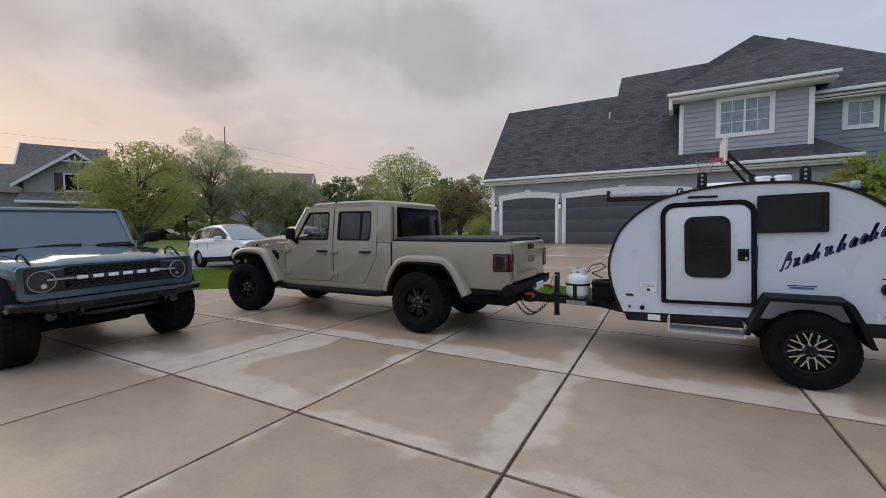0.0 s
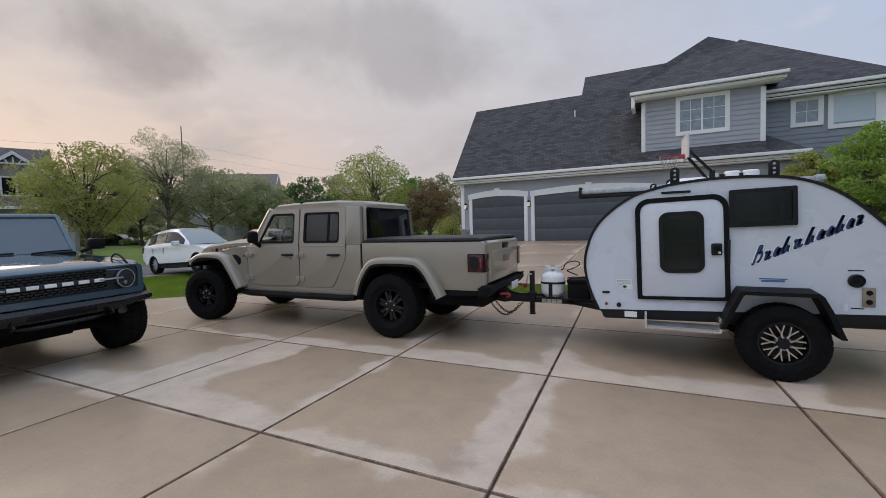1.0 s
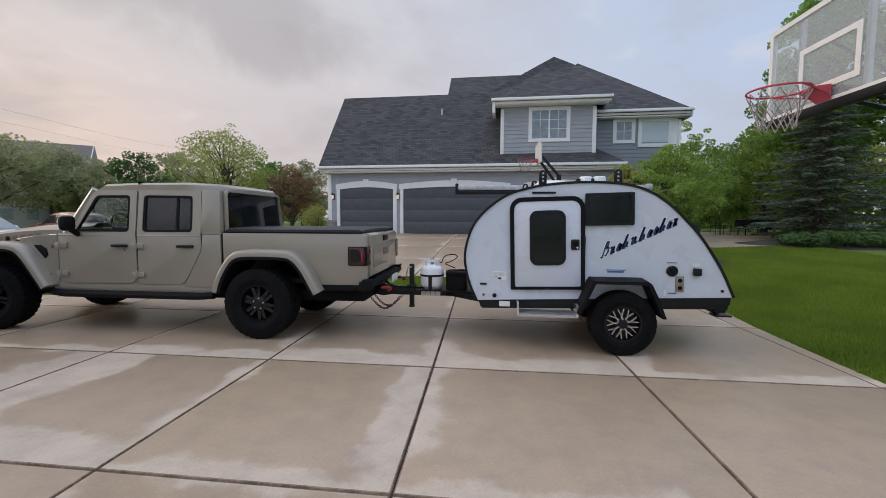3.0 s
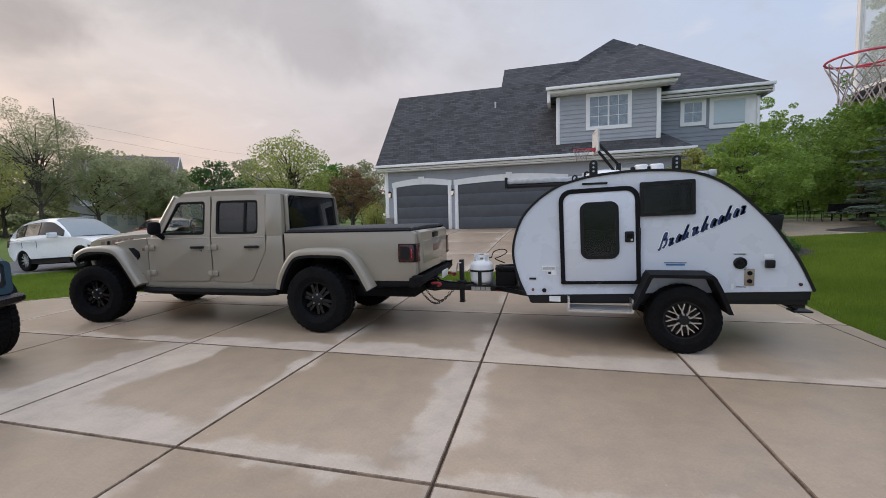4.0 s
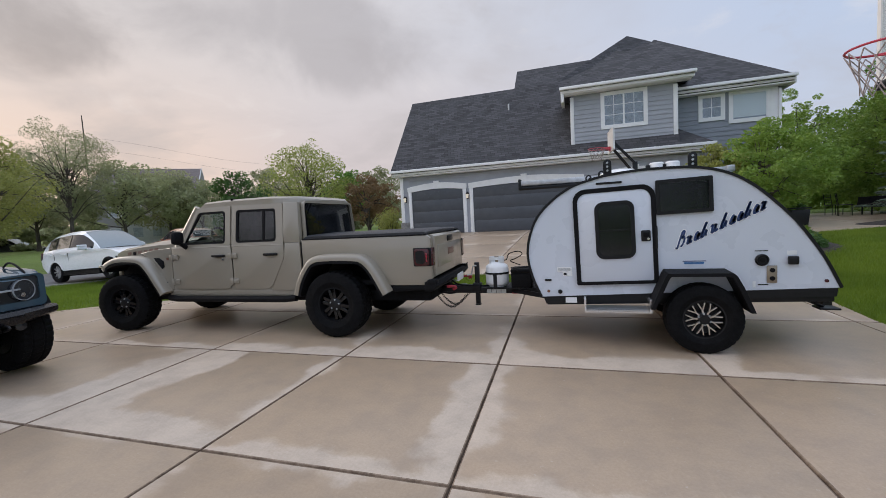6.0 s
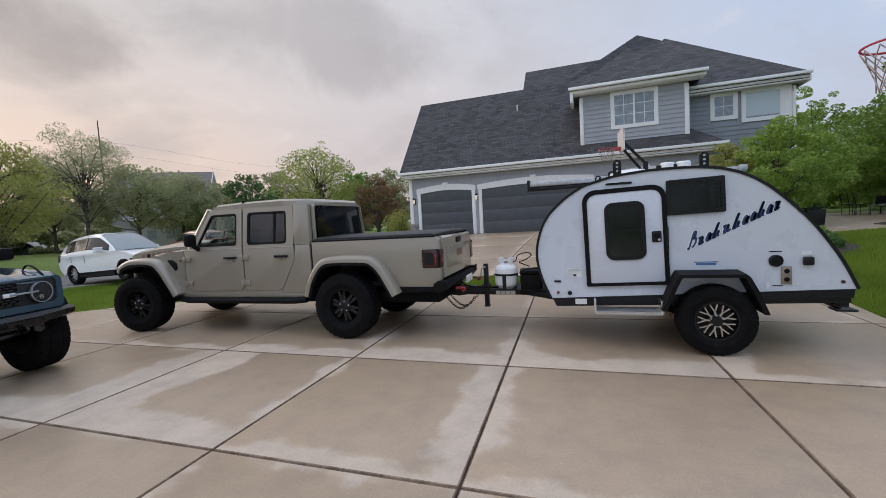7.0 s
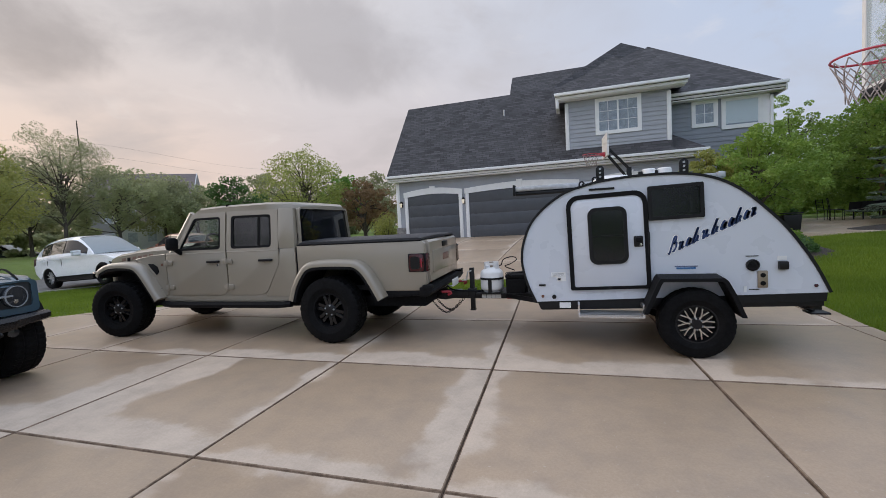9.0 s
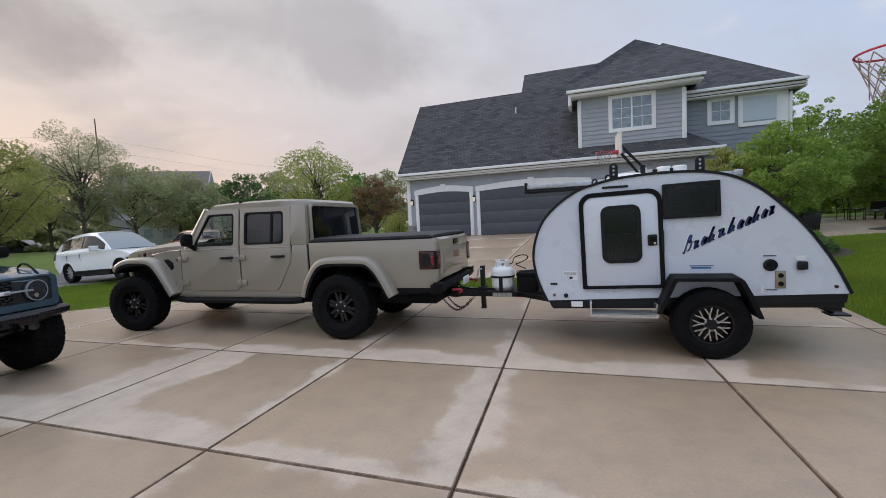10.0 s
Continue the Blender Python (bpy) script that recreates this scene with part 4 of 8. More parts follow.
def pickup():
    t = thing("pickup_truck", pose(-3.313, 5.633, 0, 0, 0, 182.14), "sand-grey crew-cab pickup with black wheels, hitched to a camper trailer", "pickup truck")
    Z = 1.25
    # tub and floor
    part("floor_pan", bx(-1.2, 3.9, -0.55, 0.55, 0.42, 0.56), DARK, t)
    bm = px([(0.50, 0.55), (2.78, 0.55), (2.78, 1.20), (2.62, 1.26), (0.50, 1.26)], -0.765, 0.765, bev=0.02)
    part("cab", bm, PLASTIC, t)
    # hollow the tub visually: dark cabin floor and seats sit above the belt
    part("dashboard", bx(2.30, 2.62, -0.66, 0.66, 1.15, 1.32, bev=0.05), PLASTIC, t)
    part("steering_wheel", lt([(0.17, -0.012), (0.195, -0.012), (0.195, 0.012), (0.17, 0.012)], 24, pose(2.2, 0.36, 1.34, 0, 0, 90) @ pose(0, 0, 0, 25), closed=True), BLACK, t)
    for x, y in ((1.72, 0.36), (1.72, -0.36), (0.82, 0.36), (0.82, -0.36)):
        bm = bx(x - 0.09, x + 0.05, y - 0.24, y + 0.24, 1.2, 1.48, bev=0.05)
        box(bm, x - 0.08, x + 0.02, y - 0.13, y + 0.13, 1.50, 1.66, bev=0.04)
        part("seat", bm, DARK, t)
    # roof
    bm = bmesh.new()
    rings = []
    for x, w, z0, z1 in ((0.535, 0.62, 1.78, 1.835), (0.59, 0.685, 1.76, 1.875), (1.0, 0.70, 1.76, 1.90), (1.7, 0.70, 1.76, 1.90), (2.15, 0.69, 1.765, 1.885), (2.27, 0.66, 1.775, 1.835)):
        rings.append([bm.verts.new((x, s * y, z)) for y, z, s in ((w, z0, -1), (w, z1 - 0.035, -1), (w - 0.05, z1 - 0.006, -1), (0.25, z1, -1), (0.25, z1, 1), (w - 0.05, z1 - 0.006, 1), (w, z1 - 0.035, 1), (w, z0, 1))])
    for a, b in zip(rings, rings[1:]):
        for i in range(8):
            bm.faces.new((a[i], a[(i + 1) % 8], b[(i + 1) % 8], b[i]))
    bm.faces.new(rings[0])
    bm.faces.new(rings[-1])
    roof = part("roof", bm, SAND, t, "sand-grey hardtop roof", smooth=50)
    for x in (1.66,):
        part("seam", bx(x - 0.006, x + 0.006, -0.69, 0.69, 1.86, 1.903), PLASTIC, roof)
    # windscreen
    bm = solid(bmesh.new(), [(2.64, -0.68, 1.26), (2.64, 0.68, 1.26), (2.27, 0.62, 1.80), (2.27, -0.62, 1.80), (2.60, -0.68, 1.26), (2.60, 0.68, 1.26), (2.23, 0.62, 1.80), (2.23, -0.62, 1.80)], [(0, 1, 2, 3), (7, 6, 5, 4), (0, 4, 5, 1), (1, 5, 6, 2), (2, 6, 7, 3), (3, 7, 4, 0)])
    part("windscreen", bm, GLASS, t)
    for s in (1, -1):
        part("windscreen_pillar", tb([(2.67, s * 0.72, 1.24), (2.29, s * 0.655, 1.81)], 0.05, 8), SAND, t)
        # front door
        lower = [(2.73, 0.72), (2.715, 0.66), (2.68, 0.63), (2.62, 0.62), (1.80, 0.62), (1.72, 0.635), (1.675, 0.68), (1.655, 0.76), (1.655, Z), (2.73, Z)]
        d = part("front_door", panel(lower, 0.79, 0.03, s, 0.008), SAND, t)
        o = [(2.60, Z), (2.545, 1.30), (2.26, 1.775), (2.20, 1.80), (1.665, 1.80), (1.655, Z)]
        i = [(2.50, 1.275), (2.48, 1.30), (2.235, 1.715), (2.20, 1.735), (1.75, 1.735), (1.745, 1.275)]
        i2 = [(2.47, 1.305), (2.45, 1.325), (2.215, 1.69), (2.185, 1.705), (1.782, 1.705), (1.777, 1.305)]
        o, i, i2 = soften(o, 0.02), soften(i, 0.05), soften(i2, 0.045)
        bm = ring(bmesh.new(), o, i, s * 0.75, s * 0.788)
        part("window_frame", lean_in(bm, Z, 0.13, s), SAND, d)
        bm = ring(bmesh.new(), i, i2, s * 0.755, s * 0.782)
        part("seal", lean_in(bm, Z, 0.13, s), PLASTIC, d)
        part("window", lean_in(px(i2, s * 0.764, s * 0.770), Z, 0.13, s), GLASS, d, "clear side window")
        # rear door
        lower = [(1.635, 0.70), (1.62, 0.645), (1.57, 0.62), (1.13, 0.62), (1.05, 0.635), (0.99, 0.68), (0.80, 1.02), (0.78, 1.08), (0.78, Z), (1.635, Z)]
        r = part("rear_door", panel(lower, 0.79, 0.03, s, 0.008), SAND, t)
        o = [(1.635, Z), (1.635, 1.80), (0.82, 1.79), (0.795, 1.77), (0.785, 1.4), (0.78, Z)]
        i = [(1.565, 1.275), (1.565, 1.735), (0.925, 1.725), (0.905, 1.70), (0.895, 1.4), (0.895, 1.275)]
        i2 = [(1.533, 1.305), (1.533, 1.705), (0.957, 1.695), (0.937, 1.68), (0.927, 1.4), (0.927, 1.305)]
        o, i, i2 = soften(o, 0.02), soften(i, 0.05), soften(i2, 0.045)
        bm = ring(bmesh.new(), o, i, s * 0.75, s * 0.788)
        part("window_frame", lean_in(bm, Z, 0.13, s), SAND, r)
        bm = ring(bmesh.new(), i, i2, s * 0.755, s * 0.782)
        part("seal", lean_in(bm, Z, 0.13, s), PLASTIC, r)
        part("window", lean_in(px(i2, s * 0.764, s * 0.770), Z, 0.13, s), GLASS_DARK, r, "dark tinted rear window")
        part("window_bar", lean_in(bx(1.09, 1.125, s * 0.762, s * 0.778, 1.29, 1.71), Z, 0.13, s), PLASTIC, r)
        # crease under the windows
        part("belt_crease", px([(s * 0.788, 1.222), (s * 0.796, 1.230), (s * 0.788, 1.238)], 1.66, 2.72, axis="x"), SAND, d)
        part("belt_crease", px([(s * 0.788, 1.222), (s * 0.796, 1.230), (s * 0.788, 1.238)], 0.79, 1.63, axis="x"), SAND, r)
        # handles, hinges
        for door, hx in ((d, 1.86), (r, 0.98)):
            part("handle", bx(hx - 0.11, hx + 0.11, s * 0.795, s * 0.83, 1.085, 1.12, bev=0.012), BLACK, door, "black pull handle")
            part("handle_recess", bx(hx - 0.04, hx + 0.05, s * 0.785, s * 0.794, 1.055, 1.13, bev=0.008), SAND, door)
        part("lock", lt([(0.014, 0.79), (0.014, 0.80), (0.0, 0.80)], 10, Matrix.Translation((1.80, 0, 1.05)) if s > 0 else Matrix.Translation((1.80, 0, 1.05)) @ pose(0, 0, 0, 0, 0, 180)), CHROME, d)
        for door, hx in ((d, 2.66), (r, 1.60)):
            for hz in (1.10, 0.74):
                bm = bx(hx - 0.06, hx + 0.10, s * 0.785, s * 0.815, hz - 0.035, hz + 0.035, bev=0.012)
                box(bm, hx + 0.02, hx + 0.05, s * 0.79, s * 0.832, hz - 0.045, hz + 0.045, bev=0.012)
                part("hinge", bm, SAND, door)
        # mirror
        bm = bx(2.37, 2.47, s * 0.86, s * 1.03, 1.29, 1.475, bev=0.045)
        tube(bm, [(2.45, s * 0.78, 1.24), (2.43, s * 0.90, 1.31)], 0.035, 8)
        part("mirror", bm, PLASTIC, t, "black door mirror")
        # rear cab quarter
        o = [(0.775, Z), (0.785, 1.4), (0.795, 1.80), (0.56, 1.79), (0.525, Z)]
        part("cab_corner", lean_in(px(o, s * 0.70, s * 0.787, bev=0.012), Z, 0.13, s), SAND, t)
        part("cab_side", panel([(0.775, 0.60), (1.03, 0.60), (0.775, 1.04), (0.76, Z), (0.525, Z), (0.525, 0.60)], 0.788, 0.05, s, 0.008), SAND, t)
        # cowl and front wing above the wheel
        part("front_wing", panel([(2.75, 0.62), (2.75, 1.245), (3.05, 1.22), (3.35, 1.18), (3.05, 1.02), (2.92, 0.80), (2.84, 0.62)], 0.785, 0.10, s, 0.012), SAND, t)
        part("wing_vent", px([(2.93, 0.93), (2.885, 0.97), (2.90, 1.05), (2.98, 1.10), (3.08, 1.10), (3.02, 1.03)], s * 0.787, s * 0.80, bev=0.004), PLASTIC, t)
        part("hood_latch", bx(3.55, 3.60, s * 0.66, s * 0.71, 1.14, 1.20, bev=0.01), PLASTIC, t)
        # sill and rail
        part("door_jamb", bx(1.0, 2.78, s * 0.755, s * 0.772, 0.60, 0.80), SAND, t)
        part("sill", bx(0.55, 2.85, s * 0.70, s * 0.775, 0.52, 0.615, bev=0.015), SAND, t)
        bm = tb([(0.62, s * 0.80, 0.50), (0.80, s * 0.815, 0.485), (2.65, s * 0.815, 0.485), (2.82, s * 0.80, 0.50)], 0.045, 10)
        part("rock_rail", bm, PLASTIC, t, "black rock rail under the doors")
        # rear flare
        P = curve2([(0.58, 0.58), (0.51, 0.78), (0.38, 0.98), (0.26, 1.06), (0.08, 1.085), (-0.32, 1.08), (-0.48, 1.04), (-0.62, 0.90), (-0.79, 0.60)])
        sec = [(0.76, 0.0), (0.90, -0.004), (0.935, -0.02), (0.945, -0.05), (0.945, -0.085), (0.93, -0.085), (0.90, -0.06), (0.76, -0.06)]
        f = part("rear_flare", sweep(bmesh.new(), P[::-1], sec, s), SAND, t, "sand-grey wheel-arch flare", smooth=50)
        part("liner", sweep(bmesh.new(), P[::-1], [(0.40, -0.062), (0.925, -0.062), (0.938, -0.088), (0.938, -0.12), (0.40, -0.12)], s), PLASTIC, f, "black arch liner")
        P = curve2([(2.78, 0.60), (2.90, 0.78), (3.06, 1.00), (3.20, 1.11), (3.42, 1.145), (3.73, 1.135), (3.94, 1.06), (4.01, 0.97)])
        f = part("front_flare", sweep(bmesh.new(), P, [(0.70, 0.0), (0.89, -0.004), (0.925, -0.02), (0.935, -0.05), (0.935, -0.085), (0.92, -0.085), (0.89, -0.06), (0.70, -0.06)], s), SAND, t, "sand-grey wheel-arch flare", smooth=50)
        part("liner", sweep(bmesh.new(), P, [(0.42, -0.062), (0.915, -0.062), (0.928, -0.088), (0.928, -0.12), (0.42, -0.12)], s), PLASTIC, f, "black arch liner")
        part("marker_lamp", bx(3.92, 4.04, s * 0.80, s * 0.93, 0.985, 1.02, bev=0.01), CHROME, f, "bright marker lamp strip")
        # bed side with the arch cut out
        pts = [(0.49, 0.62), (0.49, 1.275), (-1.27, 1.275), (-1.31, 1.24), (-1.31, 0.74), (-1.20, 0.66), (-0.66, 0.66), (-0.56, 0.86), (-0.44, 0.98), (0.20, 1.0), (0.36, 0.92), (0.54, 0.62)]
        pts[-1] = (0.52, 0.62)
        part("bed_side", panel([(x if x < 0.49 else 0.49, z) for x, z in pts[:-1]] + [(0.48, 0.80)], 0.795, 0.09, s, 0.012), SAND, t)
        part("bed_rail", bx(-1.26, 0.48, s * 0.70, s * 0.80, 1.272, 1.292, bev=0.008), PLASTIC, t)
        part("valance", panel([(-0.70, 0.66), (-1.24, 0.66), (-1.22, 0.60), (-0.76, 0.575)], 0.79, 0.12, s, 0.01), PLASTIC, t)
        # lamp cluster
        lamp = part("tail_lamp", bx(-1.318, -1.08, s * 0.70, s * 0.806, 0.89, 1.125, bev=0.02), PLASTIC, t, "smoked square tail lamp")
        part("lens", bx(-1.336, -1.30, s * 0.70, s * 0.795, 0.90, 1.12, bev=0.01), RED_LENS, lamp)
        part("lens", px(rounded(-1.292, -1.098, 0.902, 1.112, 0.03, 3), s * 0.80, s * 0.812, bev=0.004), RED_LENS, lamp, "smoked red lamp lens")
        part("lens", px(rounded(-1.235, -1.118, 0.93, 1.085, 0.03, 3), s * 0.805, s * 0.8145), BLACK, lamp, "dark lamp centre")
        part("lens", bx(-1.268, -1.250, s * 0.802, s * 0.816, 0.95, 1.06, bev=0.004), RED_BRIGHT, lamp, "bright red lamp strip")
        part("badge", bx(2.86, 2.96, s * 0.786, s * 0.790, 0.71, 0.735), PLASTIC, t, "small dark bar badge")
        part("badge", bx(2.80, 2.84, s * 0.786, s * 0.791, 1.06, 1.10, bev=0.004), BRICK_RED, t, "small round badge")
    # bonnet, raised in the middle
    bm = bmesh.new()
    rings = []
    for x, w, z in ((2.60, 0.735, 1.33), (3.0, 0.725, 1.32), (3.4, 0.705, 1.295), (3.8, 0.68, 1.25), (3.98, 0.66, 1.205), (4.04, 0.64, 1.12)):
        rings.append([bm.verts.new((x, y, zz)) for y, zz in ((-w, z - 0.14), (-w, z - 0.03), (-w + 0.05, z), (-0.44, z + 0.005), (-0.36, z + 0.045), (0.36, z + 0.045), (0.44, z + 0.005), (w - 0.05, z), (w, z - 0.03), (w, z - 0.14))])
    for a, b in zip(rings, rings[1:]):
        for i in range(9):
            bm.faces.new((a[i], a[i + 1], b[i + 1], b[i]))
    bm.faces.new(rings[-1])
    hood = part("bonnet", bm, SAND, t, "sand-grey bonnet with a raised centre", smooth=50)
    for s in (1, -1):
        for k in range(6):
            x, y, z = 3.74 - 0.12 * k, 0.687 + 0.0066 * k, 1.145 + 0.0105 * k
            part("decal", px([(x, z), (x - 0.08, z + 0.006), (x - 0.09, z + 0.052), (x - 0.01, z + 0.046)], s * (y - 0.004), s * (y + 0.004)), RUST, hood, "rust-red decal bar")
    part("engine_bay", bx(2.7, 3.98, -0.60, 0.60, 0.60, 1.15), DARK, t)
    g = part("grille", px([(4.0, 0.66), (4.06, 0.68), (4.08, 1.10), (4.0, 1.17)], -0.62, 0.62, bev=0.02), SAND, t)
    for k in range(7):
        part("slot", bx(4.05, 4.095, -0.30 + k * 0.1 - 0.03, -0.30 + k * 0.1 + 0.03, 0.74, 1.02, bev=0.01), DARK, g)
    for s in (1, -1):
        part("headlamp", lt([(0.10, 0), (0.10, 0.05), (0.07, 0.07), (0.0, 0.075)], 24, pose(4.03, s * 0.47, 0.93, 0, 0, -90)), CHROME, g)
    bm = bx(4.08, 4.24, -0.48, 0.48, 0.55, 0.72, bev=0.04)
    part("front_bumper", bm, PLASTIC, t)
    # bed floor, cover, tailgate
    part("bed_floor", bx(-1.25, 0.44, -0.70, 0.70, 0.66, 0.72), PLASTIC, t)
    part("bed_front", bx(0.46, 0.51, -0.74, 0.74, 0.60, 1.26), SAND, t)
    c = bmesh.new()
    rings = []
    for x in (0.48, 0.44, -0.4, -1.20, -1.25):
        e = 0.0 if -1.22 < x < 0.46 else 0.02
        rings.append([c.verts.new((x, y, z)) for y, z in ((-0.745, 1.288), (-0.745, 1.315 - e * 0.6), (-0.70, 1.332 - e), (0.0, 1.345 - e), (0.70, 1.332 - e), (0.745, 1.315 - e * 0.6), (0.745, 1.288))])
    for a, b in zip(rings, rings[1:]):
        for i in range(6):
            c.faces.new((a[i], a[i + 1], b[i + 1], b[i]))
    c.faces.new(rings[0])
    c.faces.new(rings[-1])
    part("tonneau_cover", c, VINYL, t, "black soft tonneau cover over the bed", smooth=30)
    tg = part("tailgate", px([(-1.33, 0.76), (-1.30, 0.74), (-1.25, 0.74), (-1.25, 1.275), (-1.30, 1.275), (-1.335, 1.25)], -0.685, 0.685, bev=0.006), SAND, t)
    part("press_line", bx(-1.345, -1.325, -0.58, 0.58, 0.86, 1.14, bev=0.008), SAND, tg)
    part("handle", bx(-1.352, -1.33, -0.12, 0.12, 1.16, 1.235, bev=0.008), BLACK, tg, "black tailgate handle")
    part("badge", bx(-1.352, -1.34, -0.14, 0.14, 0.98, 1.07, bev=0.01), RUST, tg, "dark rust-coloured bar badge")
    # back of the cab
    bm = ring(bmesh.new(), rounded(-0.70, 0.70, 1.24, 1.80, 0.05, 4), rounded(-0.685, 0.685, 1.285, 1.775, 0.05, 4), 0.0, 0.05)
    bmesh.ops.transform(bm, matrix=pose(0.52, 0, 0, 0, 0, 90), verts=bm.verts)
    for v in bm.verts:
        v.co.y *= 1 - max(0, v.co.z - Z) * 0.12
        v.co.x += max(0, v.co.z - Z) * 0.06
    part("cab_back", bm, SAND, t)
    bm = bmesh.new()
    prism(bm, rounded(-0.70, 0.70, 1.275, 1.785, 0.06, 4), -0.006, 0.0)
    bmesh.ops.transform(bm, matrix=pose(0.507, 0, 0, 0, 0, 90), verts=bm.verts)
    for v in bm.verts:
        v.co.y *= 1 - max(0, v.co.z - Z) * 0.12
        v.co.x += max(0, v.co.z - Z) * 0.06
    part("rear_window", bm, GLASS_BACK, t, "dark tinted rear window")
    for s in (1, -1):
        bm = bx(0.509, 0.515, s * 0.30, s * 0.312, 1.30, 1.76)
        for v in bm.verts:
            v.co.x += max(0, v.co.z - Z) * 0.06
        part("window_bar", bm, PLASTIC, t)
    # rear bumper, hitch, hooks
    bm = px([(-1.22, 0.605), (-1.22, 0.70), (-1.34, 0.72), (-1.44, 0.71), (-1.46, 0.655), (-1.41, 0.60), (-1.3, 0.585)], -0.84, 0.84, bev=0.02)
    for v in bm.verts:
        if abs(v.co.y) > 0.8 and v.co.x < -1.3:
            v.co.x += 0.07
    rb = part("rear_bumper", bm, PLASTIC, t, "black rear bumper with step pads")
    part("number_plate", bx(-1.472, -1.455, -0.02 - 0.15, 0.13, 0.60, 0.70, bev=0.004), WHITE_PL, rb, "pale plate with plain bars")
    for s in (1, -1):
        part("tow_hook", tb(smooth_path([(-1.40, s * 0.46, 0.585), (-1.49, s * 0.46, 0.59), (-1.52, s * 0.46, 0.57), (-1.48, s * 0.46, 0.55)], 4), 0.017, 8), RED, rb, "red tow hook")
        part("corner_pad", bx(-1.38, -1.26, s * 0.74, s * 0.845, 0.67, 0.735, bev=0.015), PLASTIC, rb)
    part("receiver", bx(-1.66, -1.2, -0.05, 0.05, 0.44, 0.53, bev=0.008), BLACK, rb)
    part("exhaust", tb([(-1.0, -0.55, 0.42), (-1.42, -0.58, 0.42)], 0.035, 10), DULL_METAL, t)
    part("axle", tb([(0, -0.7, 0.41), (0, 0.7, 0.41)], 0.06, 10), DARK, t)
    part("axle", tb([(3.65, -0.7, 0.41), (3.65, 0.7, 0.41)], 0.06, 10), DARK, t)
    part("diff", lt([(0.03, -0.14), (0.15, -0.06), (0.15, 0.06), (0.03, 0.14)], 16, pose(0, -0.05, 0.41, 0, 0, 90)), DARK, t)
    for x, st in ((0, 0), (3.65, 10)):
        for s in (1, -1):
            wheel(t, x, s * (0.775 if x < 1 else 0.785), 0.43, 0.32, 0.222, s, "six", st)
    return t


RED_BRIGHT = plain("bright_red_lens", (0.30, 0.012, 0.03), 0.2, coat=0.5)
GLASS_BACK = glass_mat("privacy_rear_glass", (0.30, 0.30, 0.32), 0.5, body=(0.008, 0.009, 0.012), ior=1.28)
RUST = plain("rust_red_vinyl", (0.215, 0.128, 0.096), 0.5)
VINYL = plain("black_vinyl", (0.028, 0.028, 0.031), 0.55, vary=0.2, scale=16, bump=0.35)
pickup()

# ---- the teardrop camper ----
SIDE = [(-0.68, 0.52), (-0.75, 0.68), (-0.80, 0.85), (-0.82, 1.02), (-0.79, 1.21), (-0.70, 1.42), (-0.53, 1.60), (-0.33, 1.73), (-0.14, 1.79), (0.05, 1.83), (0.36, 1.857), (0.65, 1.857), (0.87, 1.84), (1.05, 1.80), (1.22, 1.725), (1.38, 1.61), (1.53, 1.46), (1.68, 1.29), (1.815, 1.09), (1.935, 0.88), (2.045, 0.63)]


def nose_down(cx, cz, deg, dx=0.0, dz=0.0):
    """A small turn about a point of the side wall, as the trailer hangs a little low at its hitch."""
    return Matrix.Translation((cx + dx, 0, cz + dz)) @ pose(0, 0, 0, 0, -deg, 0) @ Matrix.Translation((-cx, 0, -cz))


